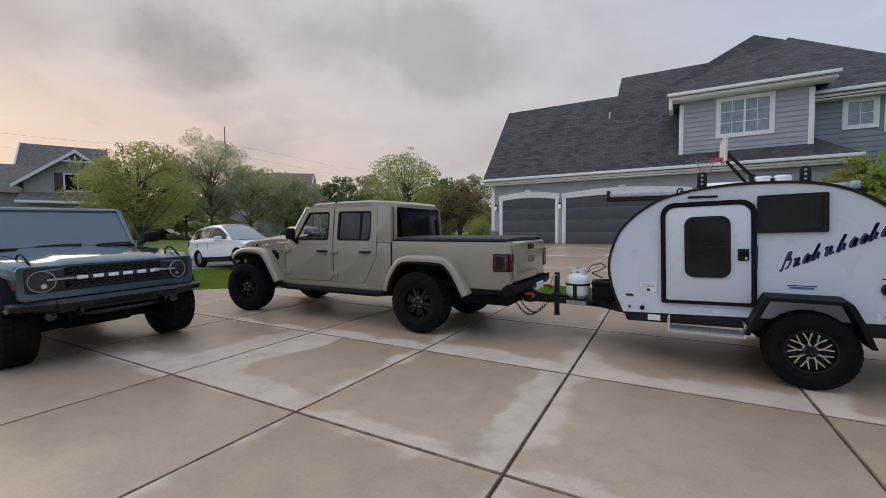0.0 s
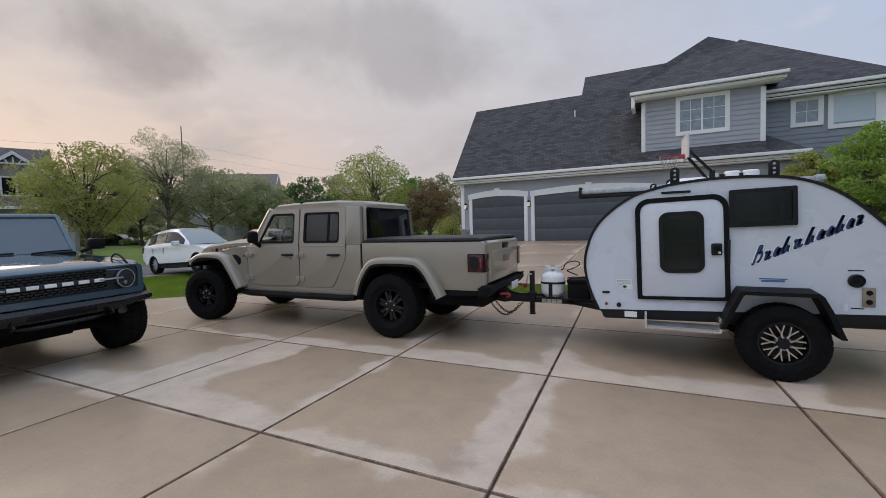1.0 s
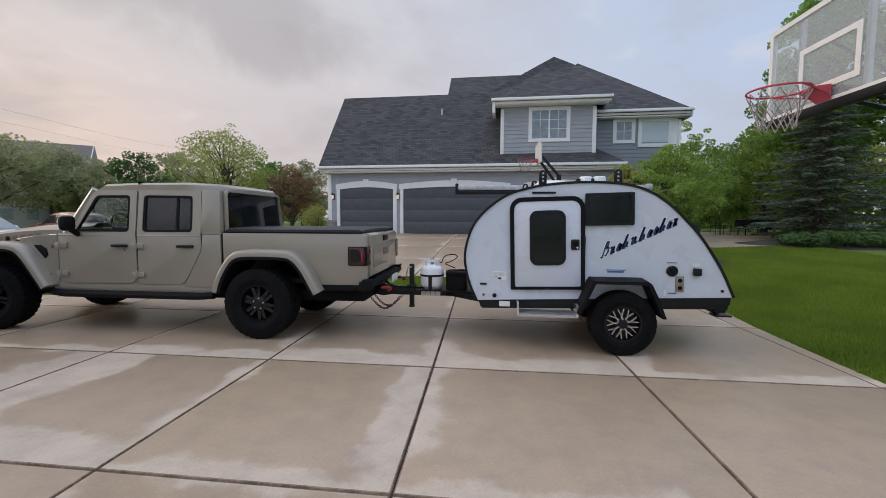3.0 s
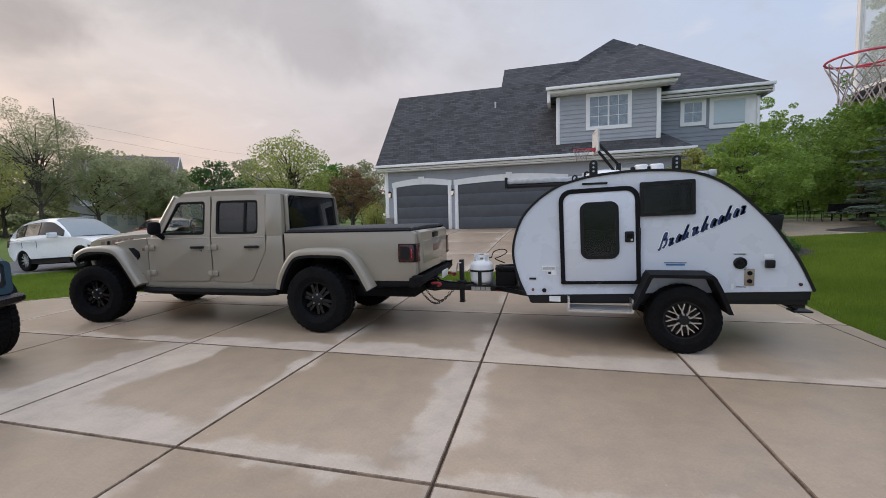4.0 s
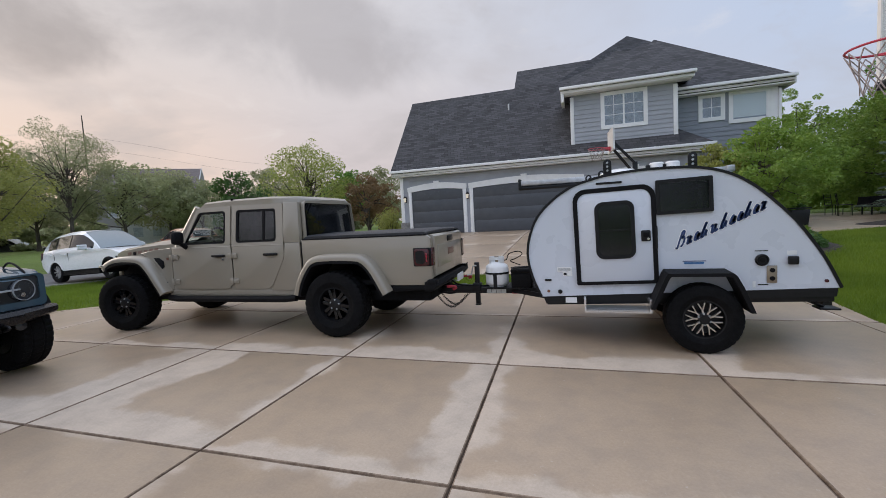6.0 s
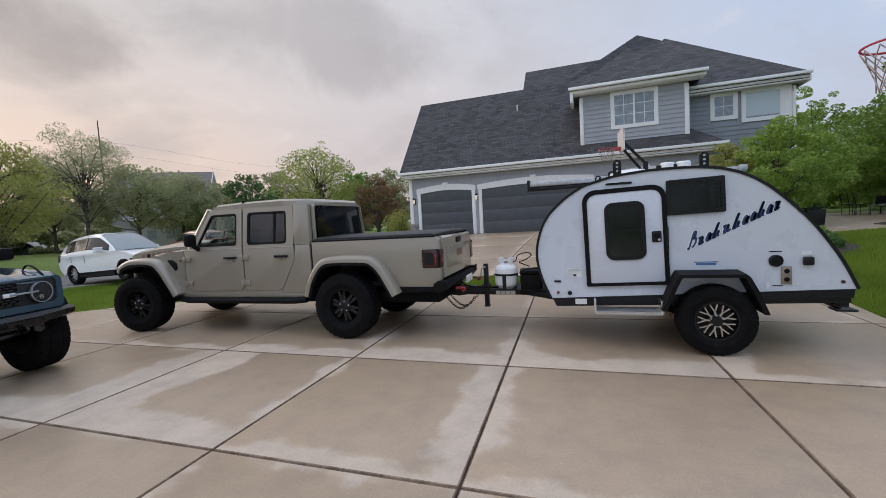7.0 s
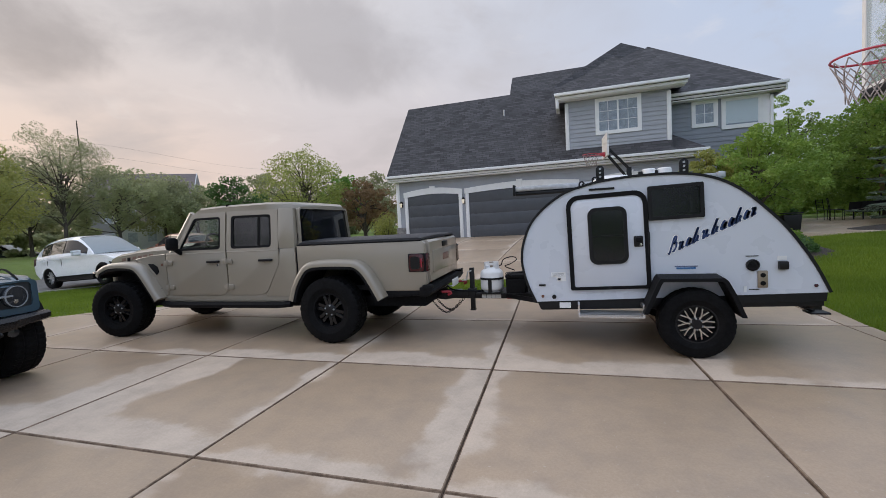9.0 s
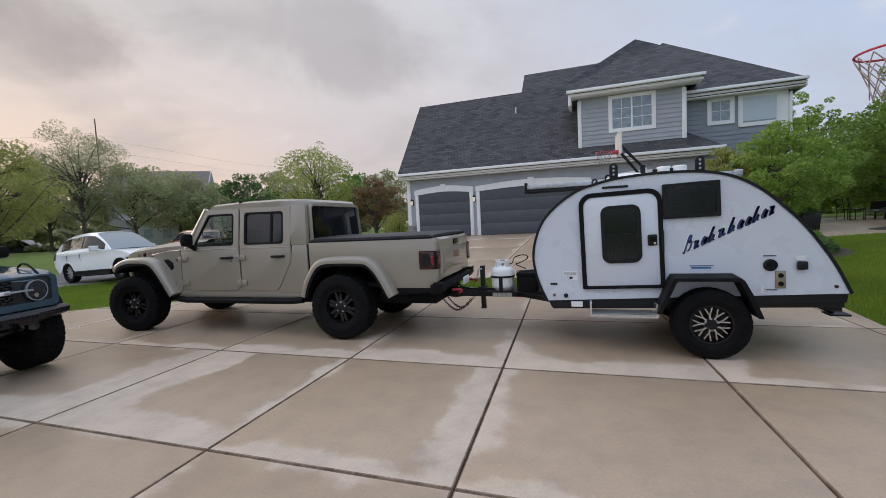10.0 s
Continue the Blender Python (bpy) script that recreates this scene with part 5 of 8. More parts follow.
def camper():
    t = thing("teardrop_camper", pose(0, 4.95, 0), "white teardrop camper trailer with black trim, raised on an off-road axle", "camper trailer")
    W = 1.52
    prof = curve2(SIDE, 4)
    n = len(prof)
    body = part("body", px(prof, 0.0, W, bev=0.0), WHITE_GEL, t, smooth=30)
    inner = curve2([(x, z) for x, z in SIDE], 4)
    # black edge moulding over the roof line, both sides
    for y0, y1 in ((-0.012, 0.03), (W - 0.03, W + 0.012)):
        bm = bmesh.new()
        rings = []
        for i, p in enumerate(prof):
            a, b = Vector(prof[max(0, i - 1)]), Vector(prof[min(n - 1, i + 1)])
            d = (b - a).normalized()
            o = Vector((-d.y, d.x))
            rings.append([bm.verts.new((p[0] + o.x * k, y, p[1] + o.y * k)) for y, k in ((y0, -0.014), (y0, 0.012), (y1, 0.012), (y1, -0.014))])
        for a, b in zip(rings, rings[1:]):
            for i in range(4):
                bm.faces.new((a[i], a[(i + 1) % 4], b[(i + 1) % 4], b[i]))
        bm.faces.new(rings[0])
        bm.faces.new(rings[-1])
        part("edge_moulding", bm, BLACK, body, "black aluminium edge moulding")
    # roof skin
    bm = bmesh.new()
    skin = [p for p in prof]
    rings = []
    for i, p in enumerate(skin):
        a, b = Vector(prof[max(0, i - 1)]), Vector(prof[min(n - 1, i + 1)])
        d = (b - a).normalized()
        o = Vector((-d.y, d.x))
        rings.append([bm.verts.new((p[0] + o.x * k, y, p[1] + o.y * k)) for y, k in ((0.03, 0.0), (0.03, 0.006), (W - 0.03, 0.006), (W - 0.03, 0.0))])
    for a, b in zip(rings, rings[1:]):
        for i in range(4):
            bm.faces.new((a[i], a[(i + 1) % 4], b[(i + 1) % 4], b[i]))
    part("roof_skin", bm, WHITE_GEL, body)
    # door
    out = rounded(-0.325, 0.485, 0.665, 1.70, [0.015, 0.015, 0.13, 0.13], 6)
    inn = rounded(-0.279, 0.441, 0.700, 1.652, [0.015, 0.015, 0.095, 0.095], 6)
    door = part("door", px(inn, -0.028, 0.004, bev=0.004), WHITE_GEL, t, "white entry door in a black rubber frame")
    door.matrix_local = nose_down(0.08, 1.17, 1.5, 0.02, 0.0)
    part("door_frame", ring(bmesh.new(), out, inn, -0.034, 0.004), PLASTIC, door)
    wo = rounded(-0.11, 0.28, 0.94, 1.55, 0.085, 6)
    wi = rounded(-0.072, 0.242, 0.978, 1.512, 0.06, 6)
    part("window_frame", ring(bmesh.new(), wo, wi, -0.045, -0.02), BLACK, door)
    # added dark panel for the dim interior, so the white wall stays hidden
    part("shade", px(wi, -0.033, -0.028), INTERIOR_BACK, door, "dark panel standing in for the dim interior")
    part("window", px(wi, -0.040, -0.035), GLASS_CAMPER, door, "dark tinted door window")
    part("window_rail", bx(-0.08, 0.25, -0.043, -0.030, 1.235, 1.25), BLACK, door)
    part("latch", bx(0.335, 0.425, -0.050, -0.028, 1.11, 1.225, bev=0.012), BLACK, door)
    part("latch_paddle", bx(0.352, 0.41, -0.056, -0.048, 1.155, 1.205, bev=0.006), PLASTIC, door)
    part("key_lock", lt([(0.013, 0.046), (0.013, 0.058), (0, 0.058)], 10, pose(0.40, 0, 1.135, 0, 0, 180)), CHROME, door)
    part("strike", bx(0.485, 0.512, -0.035, 0.0, 1.03, 1.27, bev=0.008), BLACK, t)
    part("door_stop", bx(0.05, 0.10, -0.045, -0.02, 0.668, 0.685, bev=0.006), BLACK, door)
    part("grab_slot", px(rounded(-0.075, 0.185, 1.735, 1.757, 0.010, 3), -0.012, 0.002), BLACK, t, "thin black roof-line slot")
    # big window
    TIP = nose_down(0.755, 1.565, 1.4)
    part("window_frame", ring(bmesh.new(), rounded(0.50, 1.01, 1.388, 1.742, 0.012, 2), rounded(0.535, 0.975, 1.423, 1.707, 0.012, 2), -0.03, 0.004), BLACK, t).matrix_local = TIP
    part("shade", bx(0.535, 0.975, -0.010, -0.002, 1.423, 1.707), INTERIOR_BACK, t, "dark panel standing in for the dim interior").matrix_local = TIP
    part("window", bx(0.535, 0.975, -0.020, -0.014, 1.423, 1.707), GLASS_CAMPER, t, "dark tinted sliding window").matrix_local = TIP
    part("window_bar", bx(0.885, 0.925, -0.013, -0.0105, 1.45, 1.68), STRIP, t, "faint grey strip behind the glass").matrix_local = TIP
    # the name drawn as a rising row of plain navy brush curls with white edges
    k0, k1 = Vector((0.672, 1.018)), Vector((1.43, 1.385))
    along_, up_ = (k1 - k0).normalized(), Vector((0.25, 0.97)).normalized()
    curl = {
        "tall": [(0.0, 0.02), (0.10, 0.5), (0.24, 1.0), (0.34, 0.92), (0.22, 0.5), (0.18, 0.12), (0.3, 0.0), (0.5, 0.16), (0.62, 0.42), (0.72, 0.36), (0.72, 0.06), (0.95, 0.05)],
        "bowl": [(0.62, 0.86), (0.36, 0.98), (0.12, 0.66), (0.10, 0.2), (0.36, 0.0), (0.64, 0.26), (0.72, 0.8), (0.66, 0.3), (0.76, 0.02), (1.0, 0.14)],
        "wave": [(0.0, 0.75), (0.16, 0.95), (0.22, 0.5), (0.26, 0.04), (0.44, 0.1), (0.58, 0.9), (0.62, 0.3), (0.72, 0.02), (1.0, 0.2)],
        "cap": [(0.05, 0.12), (0.24, 0.0), (0.30, 0.45), (0.36, 0.95), (0.60, 1.0), (0.66, 0.75), (0.50, 0.55), (0.80, 0.62), (0.92, 0.30), (0.74, 0.04), (0.60, 0.12)],
    }
    row = (("cap", 0.105, 0.19), ("wave", 0.078, 0.10), ("bowl", 0.070, 0.10), ("tall", 0.084, 0.165), ("wave", 0.105, 0.105), ("tall", 0.084, 0.165), ("bowl", 0.074, 0.102), ("bowl", 0.066, 0.10), ("tall", 0.080, 0.165), ("bowl", 0.064, 0.10), ("wave", 0.064, 0.105))
    pos = 0.0
    for kind_, w, h in row:
        a = k0 + along_ * pos
        line = smooth_path([tuple((a + along_ * (u * w * 0.80) + up_ * (v * h * 0.94)).to_3d()) for u, v in curl[kind_]], 4)
        n_ = len(line)
        for mat, grow, y in ((WHITE_PL, 0.008, -0.002), (NAVY, 0.0, -0.004)):
            bm = bmesh.new()
            rings = []
            for i, p in enumerate(line):
                d = (Vector(line[min(n_ - 1, i + 1)]) - Vector(line[max(0, i - 1)])).to_2d()
                d = d.normalized() if d.length > 1e-6 else Vector((1, 0))
                # broad on the down strokes, thin on the links, as with a flat brush
                r = 0.0030 + 0.0054 * abs(d.dot(up_)) ** 1.5 + (0.002 if h > 0.2 else 0) + grow
                o = Vector((-d.y, d.x)) * r
                rings.append((bm.verts.new((p[0] + o.x, y, p[1] + o.y)), bm.verts.new((p[0] - o.x, y, p[1] - o.y))))
            for q, e in zip(rings, rings[1:]):
                bm.faces.new((q[0], q[1], e[1], e[0]))
            part("decal_stroke", bm, mat, body, "navy brush curl" if mat is NAVY else "white edge of a brush curl")
        pos += w
    # fittings on the side
    f = part("cable_port", lt([(0.058, 0.0), (0.058, 0.018), (0.048, 0.026), (0.040, 0.012), (0.0, 0.012)], 24, pose(1.42, 0, 0.90, 0, 0, 180)), BLACK, t, "round black cable port")
    part("cap", lt([(0.022, 0.0), (0.022, 0.024), (0.0, 0.028)], 16, pose(1.42, 0, 0.90, 0, 0, 180)), PLASTIC, f)
    part("power_inlet", bx(1.625, 1.705, -0.05, 0.0, 0.855, 0.935, bev=0.012), BLACK, t, "black power inlet box")
    p = part("outlet_plate", bx(1.46, 1.545, -0.014, 0.0, 0.675, 0.845, bev=0.006), BRASS, t, "bronze outlet plate with dark sockets")
    for z in (0.80, 0.72):
        part("socket", lt([(0.022, 0.0), (0.022, 0.022), (0.0, 0.022)], 14, pose(1.502, 0, z, 0, 0, 180)), PLASTIC, p)
    part("side_lamp", lt([(0.016, 0), (0.016, 0.012), (0, 0.016)], 12, pose(1.93, 0, 0.695, 0, 0, 180)), RED_LENS, t)
    part("side_lamp", lt([(0.016, 0), (0.016, 0.012), (0, 0.016)], 12, pose(-0.60, 0, 0.585, 0, 0, 180)), BRICK_RED, t)
    part("drain_cap", lt([(0.024, 0), (0.024, 0.014), (0, 0.014)], 14, pose(-0.475, 0, 0.58, 0, 0, 180)), BLACK, t)
    part("vent_slot", bx(-0.64, -0.565, -0.012, 0, 0.70, 0.722, bev=0.004), BLACK, t)
    for x0, x1, z0, z1, m in ((-0.50, -0.345, 0.80, 0.855, LABEL), (-0.44, -0.34, 0.755, 0.80, LABEL), (-0.432, -0.40, 0.765, 0.79, NAVY), (1.625, 1.70, 0.945, 0.985, LABEL), (1.365, 1.47, 0.985, 0.993, PLASTIC), (1.345, 1.37, 0.63, 0.69, LABEL), (1.39, 1.475, 0.655, 0.663, PLASTIC), (0.74, 0.95, 0.895, 0.903, NAVY), (0.755, 0.93, 0.87, 0.888, NAVY2)):
        part("label", bx(x0, x1, -0.004, 0.0, z0, z1), m, t)
    for k in range(3):
        part("label_print", bx(-0.49, -0.36, -0.006, -0.003, 0.812 + 0.013 * k, 0.817 + 0.013 * k), DULL_METAL, t)
    # chassis
    part("frame_rail", px([(-0.62, 0.425), (2.0, 0.495), (2.0, 0.57), (-0.62, 0.515)], 0.01, 0.08, bev=0.006), BLACK, t)
    part("frame_rail", px([(-0.62, 0.425), (2.0, 0.495), (2.0, 0.57), (-0.62, 0.515)], W - 0.08, W - 0.01, bev=0.006), BLACK, t)
    part("skirt", px([(-0.66, 0.52), (2.02, 0.625), (2.01, 0.545), (-0.63, 0.44)], -0.003, 0.02), BLACK, t)
    part("underfloor", bx(-0.6, 2.0, 0.08, W - 0.08, 0.50, 0.56), DARK, t)
    part("cross_member", bx(1.93, 2.0, 0.05, W - 0.05, 0.45, 0.53), BLACK, t)
    part("id_plate", bx(-0.42, -0.30, -0.004, 0.01, 0.455, 0.515), LABEL, t)
    # stabiliser jack
    j = part("stabiliser_jack", tb([(1.88, 0.25, 0.47), (2.02, 0.25, 0.40)], 0.022, 8), BLACK, t)
    part("foot", bx(1.96, 2.13, 0.17, 0.33, 0.375, 0.395, bev=0.006), BLACK, j)
    j = part("stabiliser_jack", tb([(1.88, W - 0.25, 0.47), (2.02, W - 0.25, 0.40)], 0.022, 8), BLACK, t)
    part("foot", bx(1.96, 2.13, W - 0.33, W - 0.17, 0.375, 0.395, bev=0.006), BLACK, j)
    # step with a bright tread
    st = part("step", bx(-0.22, 0.40, -0.20, 0.05, 0.412, 0.422, bev=0.004), DULL_METAL, t, "folding entry step with a bright tread")
    bm = bmesh.new()
    for k in range(26):
        x = -0.215 + k * 0.0245
        box(bm, x, x + 0.013, -0.225, -0.195, 0.395, 0.432)
    box(bm, -0.22, 0.425, -0.215, -0.20, 0.40, 0.412)
    part("tread", bm, CHROME, st, "perforated aluminium tread edge")
    for x in (-0.225, 0.405):
        part("bracket", px([(x, 0.41), (x + 0.02, 0.41), (x + 0.02, 0.53), (x, 0.53)], -0.20, 0.0), CHROME, st)
    # fenders and wheels
    for s, y0 in ((-1, 0.0), (1, W)):
        outl = [(0.405, 0.45), (0.445, 0.55), (0.538, 0.785), (0.562, 0.822), (1.11, 0.822), (1.14, 0.795), (1.205, 0.65), (1.29, 0.43)]
        ya, yb = y0 + s * 0.005, y0 + s * 0.275
        bm = bmesh.new()
        rings = []
        inn = [(0.445, 0.45), (0.48, 0.54), (0.575, 0.757), (0.59, 0.777), (1.09, 0.777), (1.105, 0.765), (1.17, 0.63), (1.25, 0.43)]
        fa = [bm.verts.new((x, ya, z)) for x, z in outl]
        fb = [bm.verts.new((x, yb, z - (0.012 if z > 0.7 else 0))) for x, z in outl]
        lb = [bm.verts.new((x, yb, z)) for x, z in inn]
        la = [bm.verts.new((x, ya, z)) for x, z in inn]
        for i in range(len(outl) - 1):
            bm.faces.new((fa[i], fa[i + 1], fb[i + 1], fb[i]))
            bm.faces.new((fb[i], fb[i + 1], lb[i + 1], lb[i]))
            bm.faces.new((lb[i], lb[i + 1], la[i + 1], la[i]))
        for i in (0, -1):
            bm.faces.new((fa[i], fb[i], lb[i], la[i]))
        part("fender", bm, PLASTIC, t, "black angular steel fender", smooth=20)
        wheel(t, 0.885, y0 + s * 0.105, 0.345, 0.235, 0.185, s, "split")
    part("axle", tb([(0.89, 0.0, 0.385), (0.89, W, 0.385)], 0.045, 10), BLACK, t)
    part("spring", tb([(0.45, 0.16, 0.46), (0.89, 0.16, 0.36), (1.33, 0.16, 0.46)], 0.022, 6), BLACK, t)
    part("spring", tb([(0.45, W - 0.16, 0.46), (0.89, W - 0.16, 0.36), (1.33, W - 0.16, 0.46)], 0.022, 6), BLACK, t)
    # drawbar
    mid = W / 2
    part("drawbar", bx(-2.02, 0.2, mid - 0.05, mid + 0.05, 0.42, 0.50, bev=0.006), BLACK, t, "black square-section drawbar")
    for s in (1, -1):
        bm = tb([(-1.12, mid + s * 0.05, 0.46), (-0.62, mid + s * 0.55, 0.48)], 0.038, 4)
        part("a_frame_rail", bm, BLACK, t)
    part("front_deck", bx(-1.52, -0.70, mid - 0.19, mid + 0.30, 0.50, 0.515), BLACK, t)
    part("coupler", px([(-2.22, 0.43), (-2.0, 0.40), (-1.88, 0.42), (-1.88, 0.53), (-2.05, 0.545), (-2.2, 0.52)], mid - 0.055, mid + 0.055, bev=0.015), BLACK, t)
    part("latch_lever", tb([(-2.1, mid, 0.54), (-1.98, mid, 0.60), (-1.90, mid, 0.585)], 0.012, 6), DULL_METAL, t)
    jk = part("jack_post", bx(-1.64, -1.58, mid - 0.03, mid + 0.03, 0.27, 0.84, bev=0.006), BLACK, t, "black swivel tongue jack")
    part("collar", bx(-1.665, -1.555, mid - 0.07, mid + 0.05, 0.44, 0.56, bev=0.01), BLACK, jk)
    part("crank", tb([(-1.61, mid - 0.03, 0.80), (-1.655, mid - 0.05, 0.79), (-1.675, mid - 0.06, 0.68), (-1.74, mid - 0.06, 0.67)], 0.010, 6), DULL_METAL, jk)
    part("fork", bx(-1.645, -1.575, mid - 0.035, mid + 0.035, 0.25, 0.27), BLACK, jk)
    # safety chains
    for s in (1, -1):
        pts = [Vector((-1.30 - 0.46 - 0.42 * (k / 16), mid + s * 0.09, 0.40 - 0.165 * math.sin(math.pi * k / 16))) for k in range(17)]
        for k in range(16):
            a, b = pts[k], pts[k + 1]
            c, d = (a + b) / 2, (b - a).normalized()
            w = Vector((0, 1, 0)) if k % 2 else Vector((-d.z, 0, d.x))
            loop = [c + d * (0.024 * math.cos(q)) + w * (0.013 * math.sin(q)) for q in [2 * math.pi * i / 8 for i in range(9)]]
            part("chain_link", tb(loop, 0.0045, 5, cap=False), BLACK, t)
    part("cable", tb(smooth_path([(-2.0, mid + 0.02, 0.60), (-1.85, mid - 0.1, 0.55), (-1.6, mid - 0.08, 0.53), (-1.3, mid, 0.52)], 5), 0.012, 6), PLASTIC, t, "black wiring lead")
    part("stripe_label", bx(-1.47, -1.21, mid - 0.056, mid - 0.049, 0.425, 0.495), LABEL, t, "white warning labels")
    for k in range(3):
        part("label_print", bx(-1.41 + 0.065 * k, -1.405 + 0.065 * k, mid - 0.058, mid - 0.05, 0.43, 0.49), BLACK, t)
    part("reflector", bx(-1.13, -1.03, mid - 0.075, mid - 0.052, 0.42, 0.465, bev=0.006), RED, t, "red tongue reflector")
    # fittings on the roof
    for x, h, w in ((0.05, 0.165, 0.085), (0.86, 0.165, 0.085)):
        for y in (0.10, W - 0.10):
            bm = px(rounded(x - w / 2, x + w / 2, 1.84, 1.84 + h, [0.01, 0.01, 0.04, 0.04], 4), y - 0.012, y + 0.012, bev=0.003)
            rb = part("rack_bracket", bm, BLACK, t, "black drilled rack bracket")
            for q in range(3):
                part("hole_plug", lt([(0.012, 0), (0.012, 0.006), (0, 0.006)], 10, pose(x, y - 0.011, 1.885 + 0.042 * q, 0, 0, 180)), DULL_METAL, rb)
    part("hook", tb(smooth_path([(-0.17, 0.06, 1.79), (-0.165, 0.06, 1.83), (-0.14, 0.06, 1.845), (-0.12, 0.06, 1.825), (-0.14, 0.06, 1.81)], 4), 0.009, 6), BLACK, t)
    part("roof_dome", lt([(0.22, 0.0), (0.22, 0.05), (0.16, 0.085), (0.0, 0.095)], 28, pose(0.22, 0.70, 1.845) @ pose(0, 0, 0, 90)), WHITE_PL, t, "white roof-vent dome")
    for x in (0.60, 0.76):
        f = part("roof_fan", lt([(0.075, 0.0), (0.075, 0.10), (0.062, 0.115), (0.0, 0.115)], 22, pose(x, 0.55, 1.855) @ pose(0, 0, 0, 90)), WHITE_PL, t, "white roof-vent drum")
        part("clip", bx(x - 0.115, x - 0.07, 0.50, 0.56, 1.90, 1.945, bev=0.006), BLACK, f)
    part("roof_panel", bx(0.92, 1.28, 0.25, 1.2, 1.79, 1.845, bev=0.01), DULL_METAL, t, "grey roof panel")
    part("panel_end", bx(1.20, 1.27, 0.22, 0.30, 1.80, 1.855, bev=0.01), DULL_METAL, t)
    # awning case on the far edge
    a = part("awning_case", bx(-1.08, 0.75, W + 0.02, W + 0.12, 1.88, 1.955, bev=0.02), DULL_METAL, t, "rolled awning in a grey case")
    part("end_cap", bx(-1.11, -1.07, W + 0.01, W + 0.13, 1.82, 1.985, bev=0.01), BLACK, a)
    part("roll", tb([(-1.08, W + 0.07, 1.855), (0.72, W + 0.07, 1.855)], 0.035, 10), BLACK, a, "black rolled awning fabric")
    return t


LABEL = plain("white_label_paper", (0.75, 0.76, 0.76), 0.5, vary=0.02)
NAVY2 = plain("mid_blue_decal", (0.05, 0.16, 0.36), 0.4)
BRASS = plain("bronze_plate", (0.30, 0.25, 0.19), 0.4, metal=0.5)
GLASS_CAMPER = glass_mat("camper_tinted_glass", (0.60, 0.61, 0.63), 0.6, 0.12, ior=1.36)
# tone of the dim interior behind the glass, lightened for reflections
INTERIOR_BACK = plain("dark_interior_backing", (0.10, 0.105, 0.115), 0.9, vary=0.3, scale=4)
STRIP = plain("faint_grey_strip", (0.16, 0.17, 0.18), 0.8)
camper()


def gas_bottle():
    t = thing("propane_tank", pose(-1.325, 5.68, 0.515), "white propane tank strapped on the trailer tongue", "gas tank")
    up = pose(0, 0, 0, 90)
    part("body", lt([(0.0, 0.02), (0.12, 0.02), (0.148, 0.04), (0.154, 0.07), (0.154, 0.25), (0.14, 0.285), (0.10, 0.315), (0.05, 0.328), (0.0, 0.33)], 32, up), WHITE_PL, t, smooth=60)
    part("foot_ring", lt([(0.105, 0.0), (0.112, 0.0), (0.112, 0.05), (0.105, 0.05)], 28, up, closed=True), WHITE_PL, t)
    for a0, a1, z0, z1 in ((-50, 231, 0.29, 0.365), (-90, 271, 0.365, 0.40)):
        bm = bmesh.new()
        pts = [(0.10 * math.cos(radians(a)), 0.10 * math.sin(radians(a))) for a in range(a0, a1, 10)]
        for (x, y), (u, v) in zip(pts, pts[1:]):
            solid(bm, [(x, y, z0), (u, v, z0), (u, v, z1), (x, y, z1), (x * 0.95, y * 0.95, z0), (u * 0.95, v * 0.95, z0), (u * 0.95, v * 0.95, z1), (x * 0.95, y * 0.95, z1)], [(0, 1, 2, 3), (7, 6, 5, 4), (3, 2, 6, 7), (0, 4, 5, 1)])
        bmesh.ops.remove_doubles(bm, verts=bm.verts, dist=0.0005)
        part("collar", bm, WHITE_PL, t, "white guard collar round the valve")
    part("valve", lt([(0.022, 0.33), (0.022, 0.38), (0.03, 0.385), (0.03, 0.405), (0, 0.405)], 12, up), BRASS, t)
    part("strap", lt([(0.156, 0.175), (0.160, 0.175), (0.160, 0.20), (0.156, 0.20)], 32, up, closed=True), BLACK, t, "black hold-down strap")
    part("strap", bx(-0.024, 0.024, -0.162, -0.154, 0.0, 0.20), BLACK, t, "black hold-down strap")
    part("tray", bx(-0.15, 0.15, -0.15, 0.15, -0.01, 0.004), BLACK, t)
    part("hose", tb(smooth_path([(0.03, 0, 0.37), (0.12, 0.03, 0.35), (0.16, 0.05, 0.43), (0.28, 0.06, 0.46), (0.33, 0.08, 0.42), (0.24, 0.08, 0.36), (0.17, 0.08, 0.33), (0.30, 0.1, 0.27)], 5), 0.007, 6), PLASTIC, t, "black rubber gas hose")
    return t


def battery_box():
    t = thing("battery_box", pose(-0.99, 5.66, 0.515), "black plastic battery box on the trailer tongue", "battery box")
    part("base", px(rounded(-0.125, 0.125, 0.0, 0.19, 0.012, 2), -0.13, 0.16, bev=0.01), PLASTIC, t)
    part("lid", bx(-0.135, 0.135, -0.14, 0.17, 0.19, 0.25, bev=0.025), PLASTIC, t)
    part("strap", ring(bmesh.new(), rounded(-0.143, 0.143, -0.005, 0.258, 0.01, 2), rounded(-0.137, 0.137, 0.0, 0.252, 0.01, 2), -0.02, 0.02), BLACK, t)
    part("cable", tb(smooth_path([(0.0, -0.1, 0.2), (-0.08, -0.2, 0.26), (0.1, -0.22, 0.29), (0.16, -0.1, 0.24)], 4), 0.010, 6), BLACK, t)
    return t


gas_bottle()
battery_box()

# ---- the blue off-roader ----


